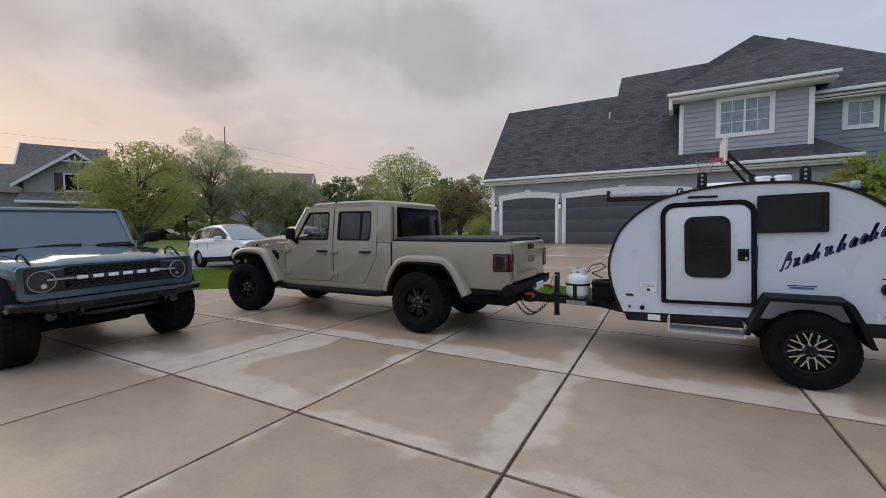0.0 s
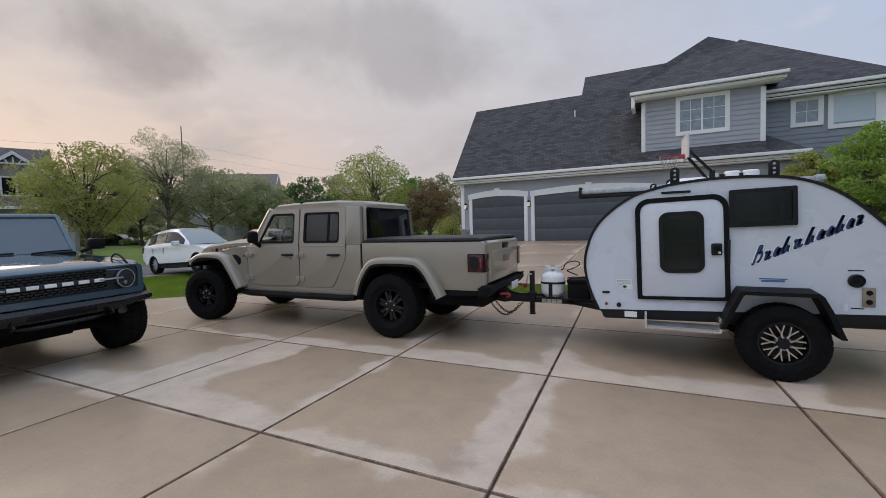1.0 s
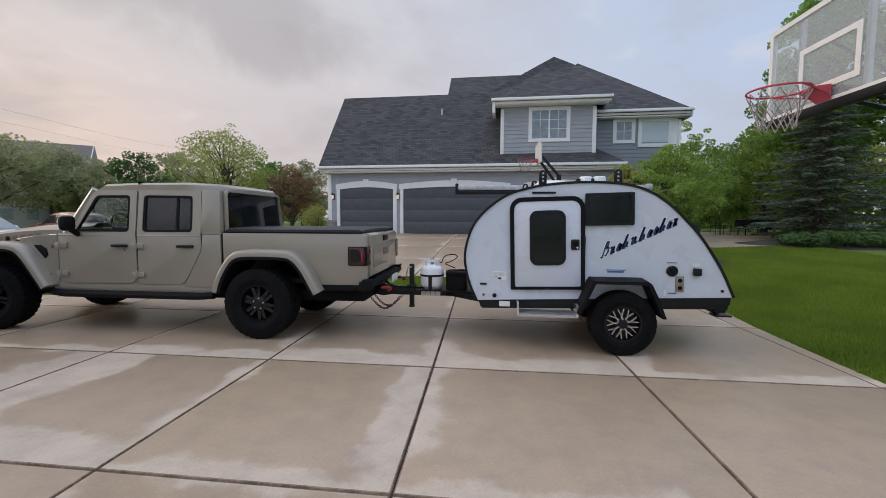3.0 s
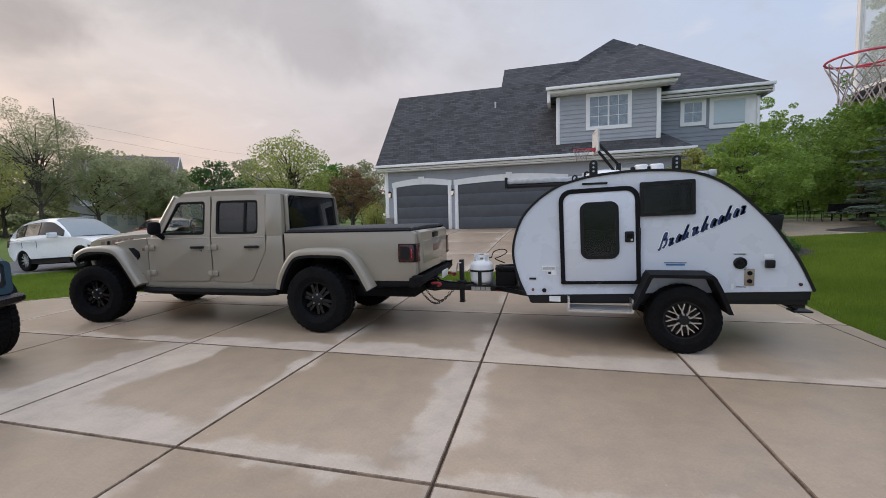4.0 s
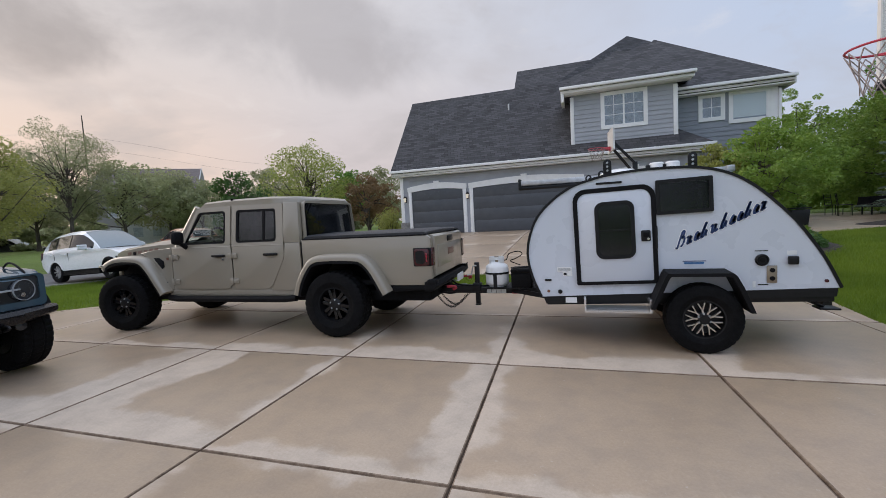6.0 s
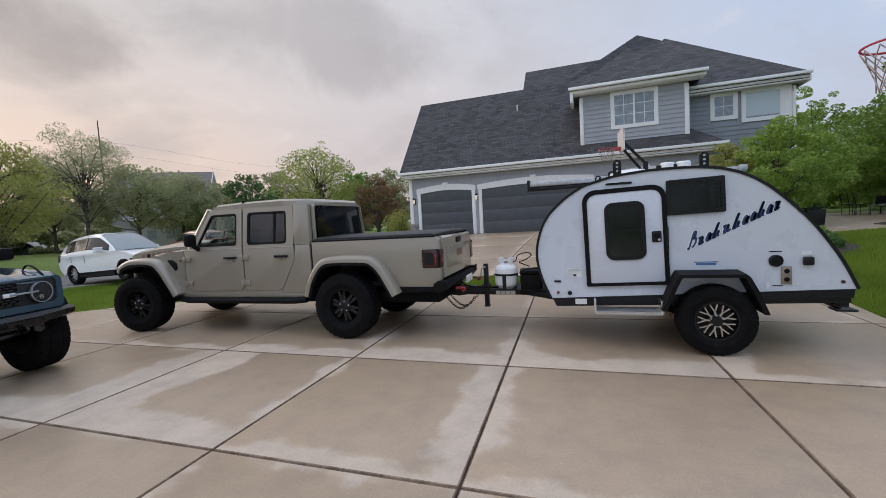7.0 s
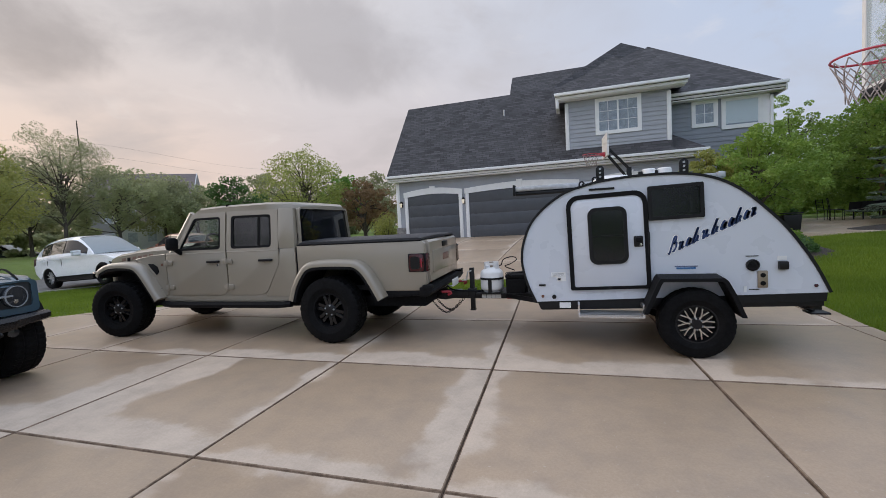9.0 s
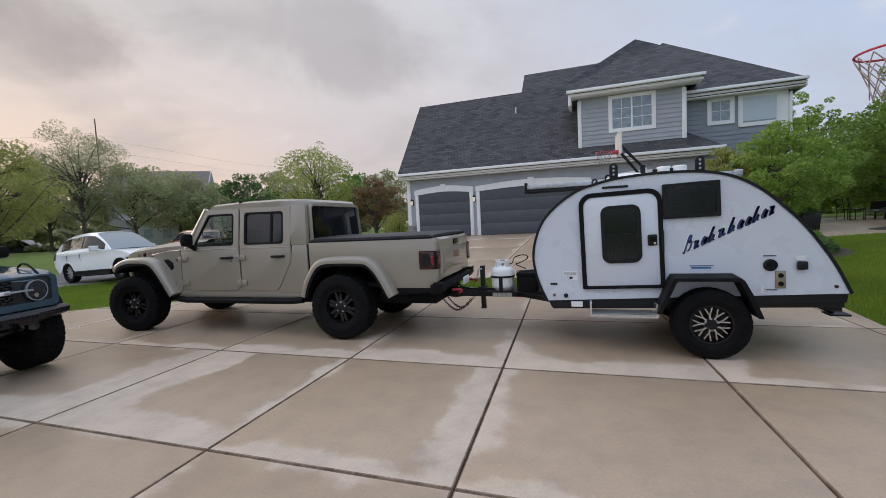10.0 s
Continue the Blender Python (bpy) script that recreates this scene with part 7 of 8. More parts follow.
def hoop(m, label, reach, board_w, board_h, clear, rz, drop):
    """Board in the plane x=0 facing -x, rim in front of it; origin on the ground under the board."""
    t = thing("basketball_hoop", m, label, "basketball hoop", "basketball hoops")
    pole_h = rz - drop * 0.55
    z0, z1 = rz - 0.12, rz - 0.12 + board_h
    b = part("backboard", bx(0.0, 0.012, -board_w / 2, board_w / 2, z0, z1), CLEAR if clear else WHITE_PL, t, "clear backboard with a white frame" if clear else "white backboard")
    def flat_ring(w0, w1, ha, hb, t_, x0, x1, mat, nm):
        bm = ring(bmesh.new(), rounded(w0, w1, ha, hb, 0.002, 1), rounded(w0 + t_, w1 - t_, ha + t_, hb - t_, 0.002, 1), 0, 1)
        for v in bm.verts:
            v.co = Vector((x0 + (x1 - x0) * v.co.y, v.co.x, v.co.z))
        part(nm, bm, mat, b)
    flat_ring(-board_w / 2, board_w / 2, z0, z1, 0.045, -0.012, 0.03, WHITE_PL, "frame")
    flat_ring(-0.22 * board_w, 0.22 * board_w, rz + 0.02, rz + 0.44 * board_h + 0.05, 0.05, -0.006, -0.001, WHITE_PL, "target_square")
    if clear:
        for y in (-0.36, 0.36):
            part("brace", bx(0.014, 0.05, y - 0.02, y + 0.02, z0, z1), DULL_METAL, b)
        part("lower_pad", bx(-0.02, 0.06, -board_w / 2, board_w / 2, z0 - 0.06, z0 + 0.02, bev=0.015), BLACK, b, "black edge pad")
    r = 0.2286
    cx = -0.15 - r
    circle = [(cx + r * math.cos(a), r * math.sin(a), rz) for a in [2 * math.pi * k / 28 for k in range(29)]]
    rim = part("rim", tb(circle, 0.009, 6, cap=False), RIM_RED, t, "red steel rim")
    part("mount", px([(-0.02, rz - 0.10), (-0.02, rz + 0.03), (-0.16, rz + 0.012), (-0.16, rz - 0.012), (-0.06, rz - 0.05)], -0.09, 0.09, bev=0.008), RIM_RED, rim)
    for s in (1, -1):
        part("strut", tb([(-0.03, s * 0.08, rz - 0.05), (cx + r * 0.3, s * r * 0.93, rz - 0.005)], 0.007, 5), RIM_RED, rim)
    # net of crossing cords
    net = bmesh.new()
    n = 12
    for k in range(n):
        for d in (1, -1):
            pts = []
            for j in range(5):
                a = 2 * math.pi * (k + d * 0.5 * j) / n
                rr = r * (1.0, 0.86, 0.72, 0.62, 0.60)[j]
                pts.append((cx + rr * math.cos(a), rr * math.sin(a), rz - 0.02 - 0.078 * j))
            tube(net, pts, 0.0045, 4)
    part("net", net, NET, rim, "white and dark cord net")
    # arms and pole
    px_ = reach
    for y in (-0.10, 0.10):
        for za, zb in ((z0 + 0.12, rz - drop), (z1 - 0.3, rz - drop * 0.6)):
            part("arm", tb([(0.03, y, za), (px_, y * 0.8, zb)], 0.02, 6), BLACK, t, "black parallel arm")
    part("pole", bx(px_ - 0.06, px_ + 0.06, -0.06, 0.06, 0.0, pole_h, bev=0.01), BLACK, t)
    part("base_plate", bx(px_ - 0.16, px_ + 0.16, -0.16, 0.16, -0.02, 0.03, bev=0.006), BLACK, t)
    return t


RIM_RED = plain("red_rim_paint", (0.48, 0.05, 0.08), 0.45, vary=0.15)
NET = plain("net_cord", (0.36, 0.31, 0.30), 0.8, vary=0.4, scale=30)
hoop(pose(2.34, 4.28, 0.0, 0, 0, 2), "clear basketball hoop on a black pole beside the driveway", 1.15, 1.50, 0.90, True, 2.57, 0.3)
hoop(pose(0.62, 13.0, height(0.6, 13), 0, 0, 4), "white basketball hoop standing on the garage apron", 0.62, 1.05, 0.62, False, 2.88, 0.8)

# ---- garden on the right ----
BARK_MULCH = plain("dark_bark_mulch", (0.045, 0.034, 0.026), 0.95, vary=0.4, scale=18, bump=0.9)


def blob_bed(name, cx, cy, rx, ry, label):
    bm = bmesh.new()
    n = 26
    rim_ = [(cx + rx * (1 + 0.10 * math.sin(3 * a + cx)) * math.cos(a), cy + ry * (1 + 0.08 * math.cos(2 * a)) * math.sin(a)) for a in [2 * math.pi * k / n for k in range(n)]]
    mid = bm.verts.new((cx, cy, height(cx, cy) + 0.10))
    inner = [bm.verts.new((cx + (x - cx) * 0.7, cy + (y - cy) * 0.7, height(cx + (x - cx) * 0.7, cy + (y - cy) * 0.7) + 0.06)) for x, y in rim_]
    outer = [bm.verts.new((x, y, height(x, y) - 0.05)) for x, y in rim_]
    for k in range(n):
        j = (k + 1) % n
        bm.faces.new((mid, inner[k], inner[j]))
        bm.faces.new((inner[k], outer[k], outer[j], inner[j]))
    tagged(part(name, bm, BARK_MULCH, None, kind="structure", smooth=60), label, "flower bed")


blob_bed("planting_bed", 10.6, 15.9, 3.2, 1.7, "dark mulched bed under the spruce")
blob_bed("planting_bed", 4.3, 12.2, 1.1, 1.6, "dark mulched bed by the lawn")


def spruce(x, y, tall, wide, seed):
    """Whorls of drooping boughs covered in short needle sprays."""
    rnd = random.Random(seed)
    z = height(x, y) - 0.03
    t = thing("spruce", pose(x, y, z), "dense blue-green spruce with boughs to the ground", "tree", "trees")
    part("trunk", tb([(0, 0, 0), (0, 0, tall * 0.5), (0, 0, tall)], [0.16, 0.10, 0.02], 8), BARK, t)
    verts, faces = [], []
    limbs = bmesh.new()
    for k in range(228):
        ring_, step = divmod(k, 12)
        h = 0.02 + 0.95 * ring_ / 19 + rnd.uniform(-0.018, 0.018)
        reach = wide * (1 - h) ** 0.85 * rnd.uniform(0.62, 1.15) + 0.14
        a = (step + 0.5 * (ring_ % 2)) * 2 * math.pi / 12 + rnd.uniform(-0.22, 0.22)
        d = Vector((math.cos(a), math.sin(a), 0))
        base = Vector((0, 0, h * tall + 0.15))
        tip = base + d * reach + Vector((0, 0, -0.20 * reach + 0.02))
        tube(limbs, [base, base.lerp(tip, 0.5) - Vector((0, 0, 0.06 * reach)), tip], [0.022, 0.014, 0.006], 4, cap=False)
        side = Vector((-d.y, d.x, 0))
        m = int(30 + 62 * reach)
        for q in range(m):
            u = rnd.random() ** 0.6
            p = base.lerp(tip, u) - Vector((0, 0, 0.06 * reach * math.sin(math.pi * u)))
            w = (0.09 + 0.34 * (1 - u) * reach * 0.6) * rnd.uniform(-1, 1)
            p = p + side * w + Vector((0, 0, rnd.uniform(-0.045, 0.015) - abs(w) * 0.25))
            f = (d * 0.8 + side * (0.9 if w > 0 else -0.9) + Vector((0, 0, rnd.uniform(-0.35, 0.12)))).normalized()
            g = f.cross(Vector((rnd.gauss(0, 0.5), rnd.gauss(0, 0.5), 1))).normalized()
            s = rnd.uniform(0.10, 0.19)
            n = len(verts)
            verts += [p - f * s * 0.4, p + g * s * 0.20, p + f * s * 0.8, p - g * s * 0.20]
            faces.append((n, n + 1, n + 2, n + 3))
    part("branch_work", limbs, BARK, t)
    me = bpy.data.meshes.new("needles")
    me.from_pydata(verts, [], faces)
    me.materials.append(SPRUCE)
    o = new("needles", me)
    o.parent = t
    return t


spruce(11.0, 17.2, 6.6, 2.5, 21)
spruce(15.6, 17.5, 7.5, 3.0, 22)
for (x, y, tall, wide, mat, label, seed, kw) in (
    (5.3, 16.0, 3.3, 2.0, SPRING, "airy green shrub tree by the house", 31, dict(leaves=8500, leaf=0.10, low=0.15, blobs=80, loose=0.7, trunk=0.07, fill=0.3)),
    (4.2, 16.6, 3.0, 1.3, LIME, "light green shrub by the garage", 32, dict(fill=0.3, loose=0.8, leaves=4200, leaf=0.11, low=0.2, blobs=46, trunk=0.05)),
    (6.2, 19.0, 3.0, 1.6, SPRING, "rounded green shrub by the patio", 33, dict(leaves=7500, leaf=0.12, low=0.1, trunk=0.06)),
    (13.2, 20.3, 10.8, 2.5, MIDG, "tall leafy maple over the patio", 34, dict(leaves=20000, leaf=0.15, low=0.25, blobs=90, trunk=0.14, lean=-0.4)),
    (12.2, 22.5, 5.2, 3.0, SPRING, "green tree behind the patio", 35, dict(leaves=14000, leaf=0.14, low=0.08, blobs=70)),
    (16, 27, 6.6, 3.6, SPRING, "light green tree at the garden's end", 36, dict(leaves=13000, leaf=0.17, low=0.08)),
    (12.2, 31, 7.0, 3.0, SPRING, "tall light green tree behind the house", 37, dict(leaves=10000, leaf=0.16, low=0.08, fill=0.3, loose=0.85)),
    (18.5, 19, 8.6, 3.6, SPRING, "green tree beyond the spruces", 38, dict(leaves=10000, leaf=0.2, low=0.05)),
    (21, 33, 9.4, 4.6, LIME, "light green tree at the garden's end", 39, dict(leaves=8000, leaf=0.3, low=0.05)),
    (20.0, 17.0, 10.0, 3.4, MIDG, "tall leafy tree beside the spruces", 40, dict(leaves=12000, leaf=0.17, low=0.1)),
    (8.0, 23.5, 3.6, 1.7, LIME, "light green shrub behind the patio", 41, dict(leaves=7000, leaf=0.14, low=0.05, trunk=0.07)),
):
    tree(x, y, tall, wide, mat, label, seed, **kw)


def low_shrub(x, y, r, h, mat, label, seed, leaves=2600, leaf=0.07):
    rnd = random.Random(seed)
    t = thing("shrub", pose(x, y, height(x, y) - 0.03), label, "shrub", "shrubs")
    bl = [(r * rnd.uniform(-0.6, 0.6), r * rnd.uniform(-0.6, 0.6), h * rnd.uniform(0.3, 0.75), r * rnd.uniform(0.3, 0.5)) for _ in range(16)]
    bm = bmesh.new()
    for b in bl[::2]:
        tube(bm, [(0, 0, 0), (b[0] * 0.5, b[1] * 0.5, b[2] * 0.5), (b[0], b[1], b[2])], [0.02, 0.014, 0.006], 5)
    part("stems", bm, BARK, t)
    v, f = leaf_cloud(bl, leaves, leaf, rnd, squash=0.5 * h / r)
    me = bpy.data.meshes.new("foliage")
    me.from_pydata(v, [], f)
    me.materials.append(mat)
    o = new("foliage", me)
    o.parent = t


for i, (x, y, r, h, m, lab) in enumerate(((8.9, 14.9, 0.7, 0.5, DARKG, "low green perennial clump in the bed"), (10.0, 14.8, 0.75, 0.55, DARKG, "low green perennial clump in the bed"), (11.2, 15.0, 0.7, 0.5, DARKG, "low green perennial clump in the bed"), (4.3, 11.7, 0.6, 0.5, DARKG, "small dark shrub in the bed"), (4.5, 12.8, 0.6, 0.6, SPRING, "small green shrub in the bed"), (-10.3, 21.4, 0.95, 1.7, LIME, "yellow-green rounded bush at the garage corner"), (-11.2, 23.2, 0.8, 1.2, LIME, "yellow-green rounded bush at the garage corner"), (-12.4, 24.0, 0.8, 0.7, LIME, "low yellow-green bush by the garage"))):
    low_shrub(x, y, r, h, m, lab, 50 + i)


def garden_table():
    x, y = 11.2, 21.3
    t = thing("patio_table", pose(x, y, height(x, y)), "dark covered table on the patio", "table")
    part("cover", px([(-0.75, 0.30), (-0.70, 0.72), (0.70, 0.72), (0.75, 0.28)], -0.40, 0.40, bev=0.04), DARK, t, "black weatherproof cover")
    for sx in (-0.6, 0.6):
        for sy in (-0.3, 0.3):
            part("leg", tb([(sx, sy, 0), (sx, sy, 0.4)], 0.025, 8), BLACK, t)


def garden_chair(x, y, a):
    t = thing("patio_chair", pose(x, y, height(x, y), 0, 0, a), "black metal patio chair with a slatted back", "chair", "patio chairs")
    part("seat", bx(-0.22, 0.22, -0.22, 0.22, 0.42, 0.45, bev=0.01), BLACK, t)
    for sx in (-0.2, 0.2):
        for sy in (-0.2, 0.2):
            part("leg", tb([(sx, sy, 0.0), (sx, sy, 0.43)], 0.013, 6), BLACK, t)
        part("back_post", tb([(sx, 0.21, 0.43), (sx, 0.29, 0.92)], 0.013, 6), BLACK, t)
    for k in range(4):
        part("back_slat", tb([(-0.2, 0.225 + 0.018 * k, 0.54 + 0.11 * k), (0.2, 0.225 + 0.018 * k, 0.54 + 0.11 * k)], 0.011, 6), BLACK, t)


def closed_umbrella(x, y):
    t = thing("patio_umbrella", pose(x, y, height(x, y)), "closed tan patio umbrella leaning beside the table", "umbrella")
    part("pole", tb([(0, 0, 0), (0.10, 0, 2.3)], 0.022, 8), BLACK, t)
    bm = lt([(0.03, 0.0), (0.10, 0.06), (0.085, 0.6), (0.05, 1.05), (0.012, 1.2)], 12, pose(0.045, 0, 1.0, 0, 2.5, 0) @ pose(0, 0, 0, 90))
    for n, v in enumerate(bm.verts):
        if n % 2:
            v.co.x, v.co.y = v.co.x * 0.82 + 0.018, v.co.y * 0.72
    part("canopy", bm, STRAW, t, "folded tan canopy")
    part("base", lt([(0.24, 0.0), (0.24, 0.05), (0.05, 0.09), (0.0, 0.09)], 20, pose(0, 0, 0) @ pose(0, 0, 0, 90)), BLACK, t)


def planter(x, y):
    t = thing("planter", pose(x, y, height(x, y)), "square black planter with low foliage on the patio", "planter")
    part("pot", px([(-0.20, 0.0), (0.20, 0.0), (0.25, 0.5), (-0.25, 0.5)], -0.22, 0.22, bev=0.02), BLACK, t)
    part("rim", ring(bmesh.new(), rounded(-0.27, 0.27, -0.25, 0.25, 0.02, 2), rounded(-0.22, 0.22, -0.20, 0.20, 0.02, 2), 0.0, 0.04), BLACK, t).matrix_local = pose(0, 0, 0.53, 90)
    v, f = leaf_cloud([(0, 0, 0.55, 0.2), (0.08, 0.05, 0.6, 0.15)], 400, 0.05, random.Random(8))
    me = bpy.data.meshes.new("foliage")
    me.from_pydata(v, [], f)
    me.materials.append(DARKG)
    new("foliage", me).parent = t


closed_umbrella(11.6, 21.9)
planter(6.3, 16.3)
garden_table()
garden_chair(9.9, 21.3, 70)
garden_chair(10.0, 22.3, 100)


# ---- houses across the street ----


def neighbour():
    t = thing("neighbour_house", pose(-35.76, 12.63, 0.0, 0, 0, 66), "grey neighbouring house with a front gable and maroon shutters", "house", "houses across the street")
    # local: x along the front to the right, y away, z up
    part("wall", bx(-3.6, 1.7, 0.0, 7.0, 0.0, 4.75), SIDING_W, t)
    part("gable_wall", px([(-3.6, 4.75), (1.7, 4.75), (-0.95, 6.75)], 0.0, 0.3), SIDING_W, t)
    bm = px([(-4.05, 4.62), (-0.95, 7.0), (2.15, 4.62), (2.15, 4.47), (-0.95, 6.83), (-4.05, 4.47)], -0.45, 9.0)
    part("roof", bm, SHINGLE_W, t)
    for e in (-4.1, 2.2):
        part("barge_board", px([(e, 4.52), (-0.95, 6.96), (-0.95, 6.72), (e, 4.28)], -0.52, -0.44), TRIM_W, t)
    part("gable_truss", bx(-1.75, -0.15, -0.50, -0.42, 6.12, 6.20), TRIM_W, t)
    for k in (-1, 0, 1):
        part("truss_web", tb([(-0.95 + 0.22 * k, -0.46, 6.16), (-0.95 + 0.40 * k, -0.46, 6.55 - 0.12 * abs(k))], 0.035, 5), TRIM_W, t)
    part("porch_roof", px([(-0.05, 4.05), (-1.3, 3.45), (-1.3, 3.32), (0.0, 3.32)], -3.75, 2.2, axis="x"), SHINGLE_W, t)
    part("gutter", bx(-3.8, 2.25, -1.42, -1.28, 3.28, 3.45, bev=0.01), TRIM_W, t)
    part("porch_wall", bx(-3.4, 1.7, -0.9, 0.0, 0.0, 3.32), SIDING_W, t)
    w = part("window", bx(-1.60, -0.20, -0.04, 0.02, 4.2, 5.35), DARK, t)
    part("window_frame", ring(bmesh.new(), rounded(-1.65, -0.15, 4.15, 5.4, 0.01, 1), rounded(-1.56, -0.24, 4.24, 5.31, 0.01, 1), -0.09, -0.03), TRIM_W, w)
    part("mullion", bx(-0.95, -0.86, -0.085, -0.03, 4.2, 5.35), TRIM_W, w)
    for a in (-2.10, -0.14):
        part("shutter", bx(a, a + 0.44, -0.07, -0.02, 4.15, 5.4, bev=0.01), MAROON_PAINT, w, "maroon shutter")
    part("garage_door", bx(-2.6, 1.4, -0.96, -0.9, 0.0, 2.6), TRIM_W, t)
    # main block behind, ridge across
    part("wall", bx(-9.0, 0.2, 6.0, 12.0, 0.0, 5.2), SIDING_W, t)
    part("roof", px([(5.4, 5.0), (9.0, 8.55), (12.6, 5.0)], -5.2, 0.2, axis="x"), SHINGLE_W, t)
    part("barge_board", px([(5.3, 4.85), (9.0, 8.48), (12.7, 4.85), (12.7, 5.02), (9.0, 8.63), (5.3, 5.02)], -5.3, -5.2, axis="x"), TRIM_W, t)
    part("wing", bx(-9.0, -3.6, 2.2, 7.0, 0.0, 4.2), SIDING_W, t)
    part("wing_roof", px([(1.7, 4.1), (5.4, 6.4), (7.5, 4.1)], -9.4, -0.5, axis="x"), SHINGLE_W, t)


SIDING_W = plain("weathered_grey_siding", (0.29, 0.275, 0.265), 0.7, vary=0.06, scale=3)
SHINGLE_W = plain("weathered_shingles", (0.125, 0.105, 0.10), 0.9, vary=0.25, scale=6, bump=0.4)
TRIM_W = plain("pale_trim", (0.62, 0.61, 0.60), 0.6, vary=0.04)
MAROON_PAINT = plain("maroon_shutter_paint", (0.06, 0.03, 0.032), 0.6)
neighbour()


# brown-grey far roof, its tone lifted to carry distance haze
SHINGLE_FAR = plain("haze_lifted_brown_grey_shingles", (0.17, 0.14, 0.13), 0.9, vary=0.2, scale=5, bump=0.4)


def far_house(x, y, a, label, wall, w=9.0, d=7.0, eave=4.8, ridge=7.6):
    t = thing("far_house", pose(x, y, 0.2, 0, 0, a), label, "house", "houses across the street")
    part("wall", bx(-w / 2, w / 2, -d / 2, d / 2, 0, eave), wall, t)
    part("roof", px([(-d / 2 - 0.4, eave - 0.1), (0, ridge), (d / 2 + 0.4, eave - 0.1)], -w / 2 - 0.4, w / 2 + 0.4, axis="x"), SHINGLE_FAR, t)
    for s in (-1, 1):
        part("gable", px([(-d / 2 - 0.3, eave - 0.05), (d / 2 + 0.3, eave - 0.05), (0, ridge - 0.08)], s * (w / 2 + 0.38), s * (w / 2 + 0.43), axis="x"), wall, t)
        part("barge_board", px([(-d / 2 - 0.4, eave - 0.25), (0, ridge - 0.1), (d / 2 + 0.4, eave - 0.25), (d / 2 + 0.4, eave - 0.05), (0, ridge + 0.05), (-d / 2 - 0.4, eave - 0.05)], s * (w / 2 + 0.36), s * (w / 2 + 0.44), axis="x"), TRIM_W, t)
    for k in range(3):
        x0 = -w / 2 + (k + 0.5) * w / 3 - 0.5
        for z in (0.9, 3.2):
            wi = part("window", bx(x0, x0 + 1.0, -d / 2 - 0.05, -d / 2 + 0.02, z, z + 1.2), TRIM_W, t)
            part("pane", bx(x0 + 0.1, x0 + 0.9, -d / 2 - 0.07, -d / 2 - 0.04, z + 0.1, z + 1.1), SKY_CURTAIN, wi)


far_house(*along(52.6, 62), 40, "far grey-brown house with a brown-grey roof behind trees", SIDING_W, 9.5, 8, 6.0, 9.1)
far_house(*along(53.2, 58), 60, "far pale house half hidden by trees", TRIM_W, 5, 7, 3.2, 5.0)

# ---- woods at the horizon ----


def far_wood(name, b0, b1, d, tall, mat, label, seed, n):
    rnd = random.Random(seed)
    verts, faces = [], []
    for k in range(n):
        b = b0 + (b1 - b0) * (k + rnd.random()) / n
        x, y = along(b, d * rnd.uniform(0.92, 1.12))
        h = tall * rnd.uniform(0.6, 1.1)
        r = h * rnd.uniform(0.28, 0.4)
        blobs_ = [(x + rnd.uniform(-r, r), y + rnd.uniform(-r, r), 0.2 + h * rnd.uniform(0.15, 0.85), r * rnd.uniform(0.35, 0.6)) for _ in range(10)]
        v, f = leaf_cloud(blobs_, 900, d * 0.0065, rnd)
        o = len(verts)
        verts += v
        faces += [tuple(i + o for i in q) for q in f]
    me = bpy.data.meshes.new(name)
    me.from_pydata(verts, [], faces)
    me.materials.append(mat)
    tagged(new(name, me), label, "trees", kind="stuff")


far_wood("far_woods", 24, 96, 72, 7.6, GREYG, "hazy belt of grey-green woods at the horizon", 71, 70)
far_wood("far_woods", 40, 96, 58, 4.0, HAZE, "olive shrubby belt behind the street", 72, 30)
far_wood("garden_woods", -60, -12, 44, 6.0, SPRING, "green belt of trees behind the garden", 73, 46)

# out of view; added to give the windows dark trees to mirror
far_wood("back_woods", 100, 300, 38, 9.6, DARKG, "unseen dark trees behind the driveway, added for window reflections", 74, 70)

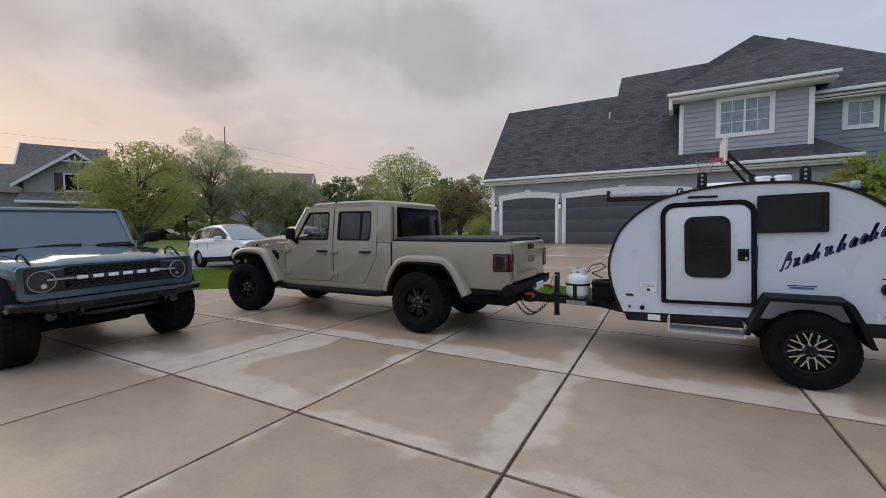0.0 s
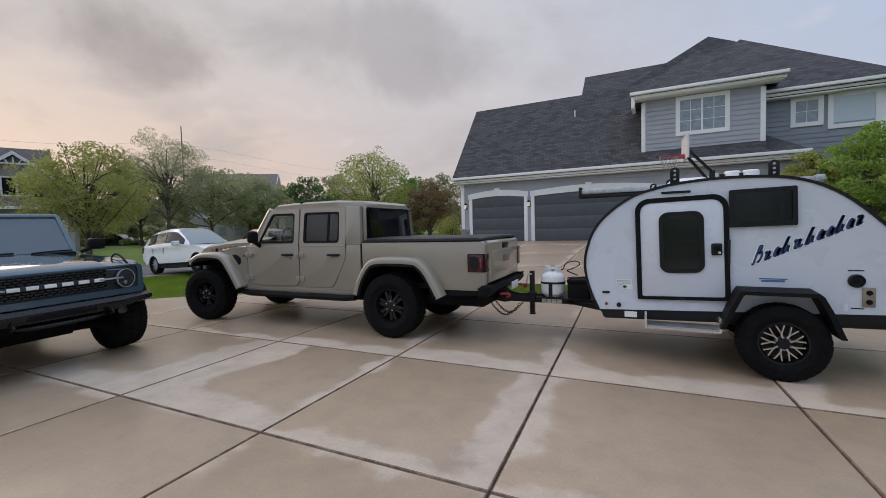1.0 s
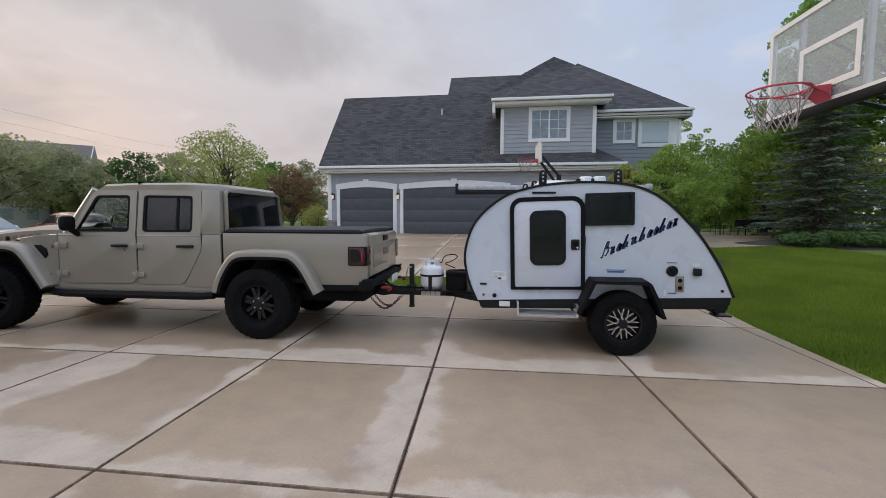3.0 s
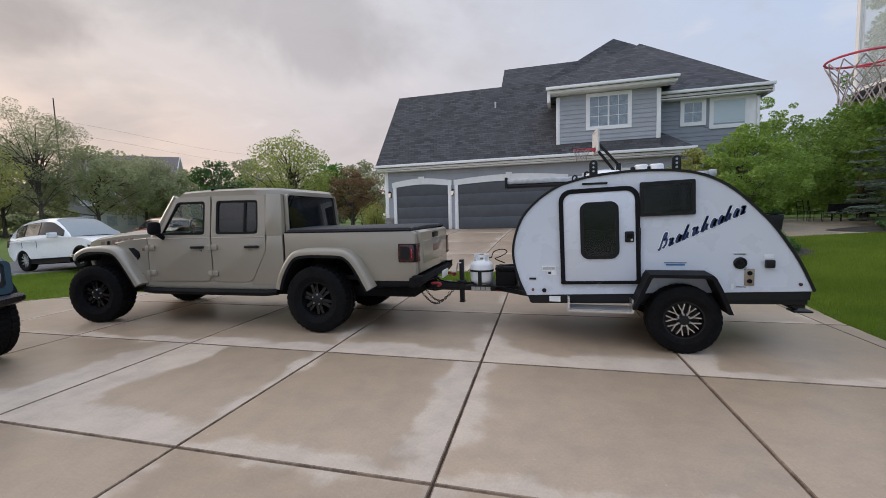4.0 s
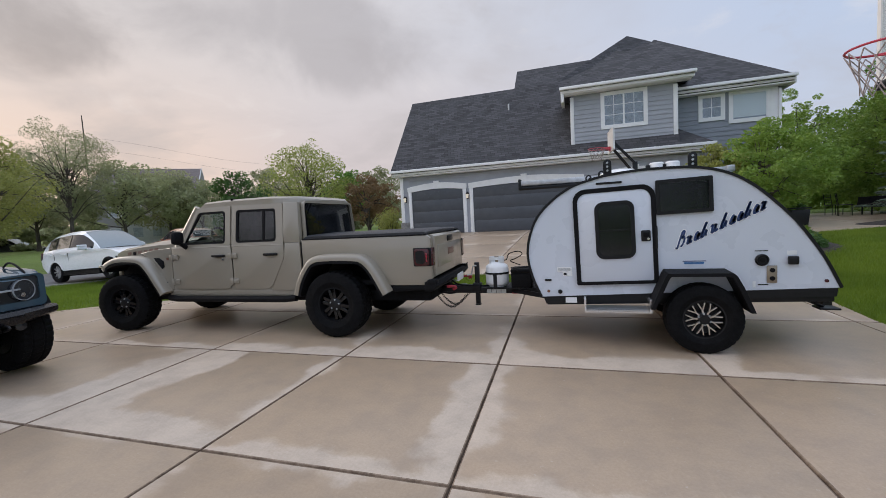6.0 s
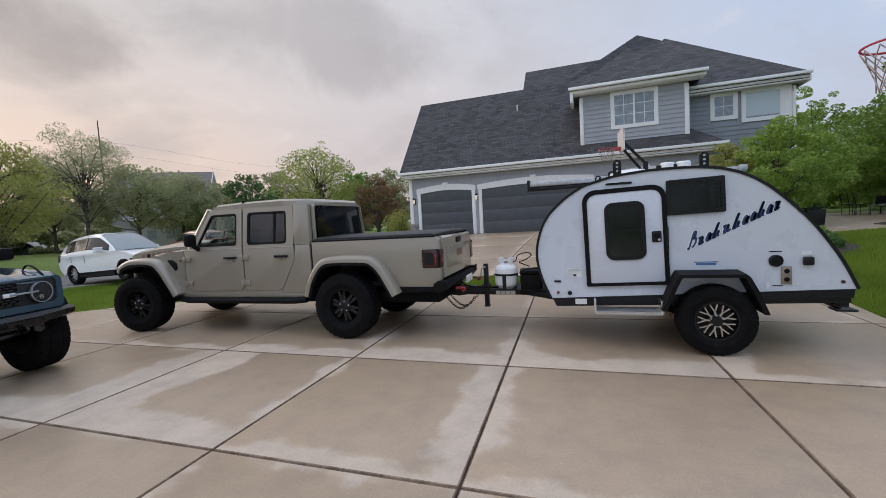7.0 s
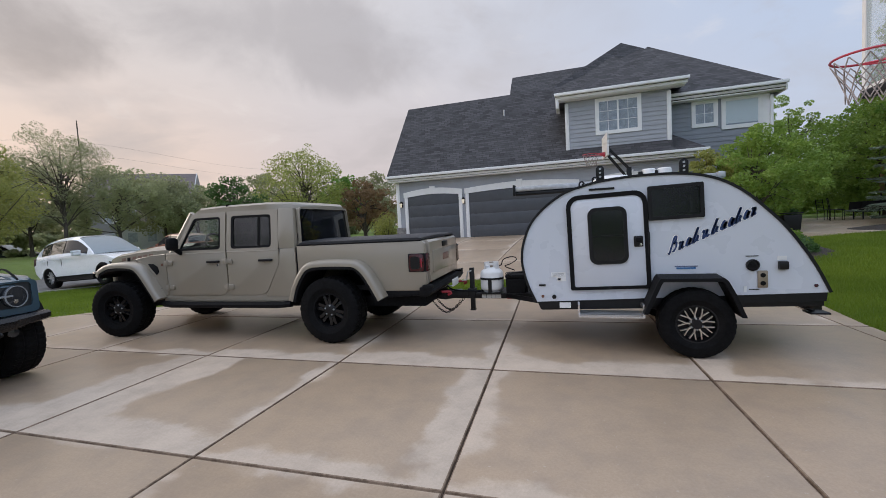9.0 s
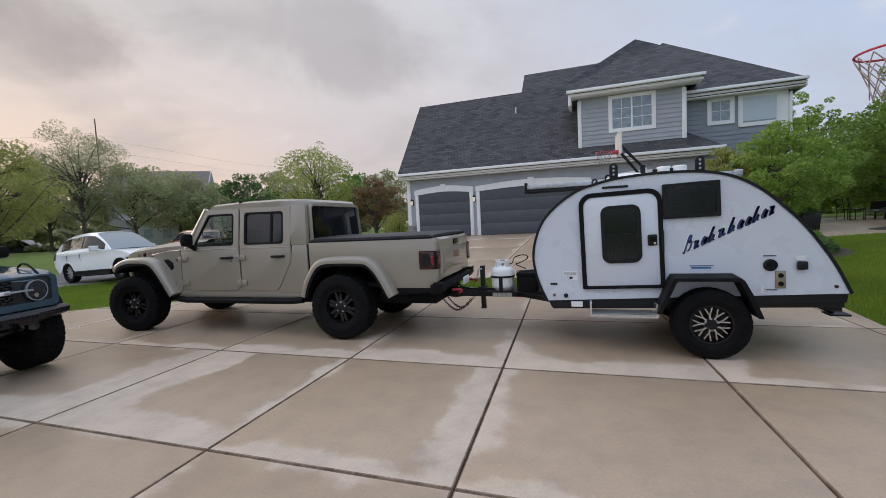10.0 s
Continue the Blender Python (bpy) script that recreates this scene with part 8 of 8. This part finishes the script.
# ---- utility pole and wires ----
WIRE = plain("weathered_cable", (0.16, 0.15, 0.15), 0.7)
p = along(58.2, 66)
t = thing("utility_pole", pose(p[0], p[1], 0.2), "thin weathered utility pole beyond the trees", "utility pole")
part("pole", tb([(0, 0, 0), (0, 0, 15.4)], [0.10, 0.06], 8), BARK, t)
part("insulator", tb([(0, 0, 15.4), (0, 0, 15.7)], 0.05, 6), BARK, t)
for k, z in enumerate((13.4, 12.0)):
    a, c, b = along(96, 70), along(72, 60), p
    e = along(34, 90)
    pts = smooth_path([(a[0], a[1], z - 0.6), (c[0], c[1], z - 2.2), (b[0], b[1], z), ((b[0] + e[0]) / 2, (b[1] + e[1]) / 2, z - 0.9), (e[0], e[1], z - 0.3)], 8)
    w = thing("power_line", pose(0, 0, 0), "thin dark overhead power line", "cable", "power lines")
    part("wire", tb([tuple(q) for q in pts], 0.010, 4), WIRE, w)


# ---- grass blades ----


def blades(name, spots, label, seed):
    """Short upright blades on the lawn; spots are (x0, x1, y0, y1, count)."""
    rnd = random.Random(seed)
    verts, faces = [], []
    for x0, x1, y0, y1, n in spots:
        for _ in range(n):
            x, y = rnd.uniform(x0, x1), rnd.uniform(y0, y1)
            if inside(PAD, x, y) or inside(APRON, x, y) or inside(PATIO, x, y):
                continue
            z = height(x, y) - 0.04
            a, h, w = rnd.uniform(0, 6.28), rnd.uniform(0.045, 0.09), rnd.uniform(0.006, 0.012)
            dx, dy = math.cos(a) * w, math.sin(a) * w
            lx, ly = rnd.gauss(0, 0.025), rnd.gauss(0, 0.025)
            k = len(verts)
            verts += [(x - dx, y - dy, z), (x + dx, y + dy, z), (x + lx, y + ly, z + h)]
            faces.append((k, k + 1, k + 2))
    me = bpy.data.meshes.new(name)
    me.from_pydata(verts, [], faces)
    me.materials.append(BLADE)
    tagged(new(name, me), label, "grass", kind="stuff")


def inside(poly, x, y):
    hit = False
    for (x0, y0), (x1, y1) in zip(poly, poly[1:] + poly[:1]):
        if (y0 > y) != (y1 > y) and x < (x1 - x0) * (y - y0) / (y1 - y0) + x0:
            hit = not hit
    return hit


BLADE = leaf_mat("grass_blade", (0.165, 0.246, 0.021), (0.243, 0.332, 0.038), (0.11, 0.184, 0.015))
blades("lawn_grass", [(2.85, 6.0, 2.5, 9.5, 90000), (6.0, 10.5, 5.0, 11.5, 60000), (-4.0, 4.5, 8.2, 9.9, 34000), (3.2, 9.5, 9.4, 15.0, 90000), (-17.0, -4.0, 4.5, 12.5, 110000)], "short green grass blades of the lawn", 91)
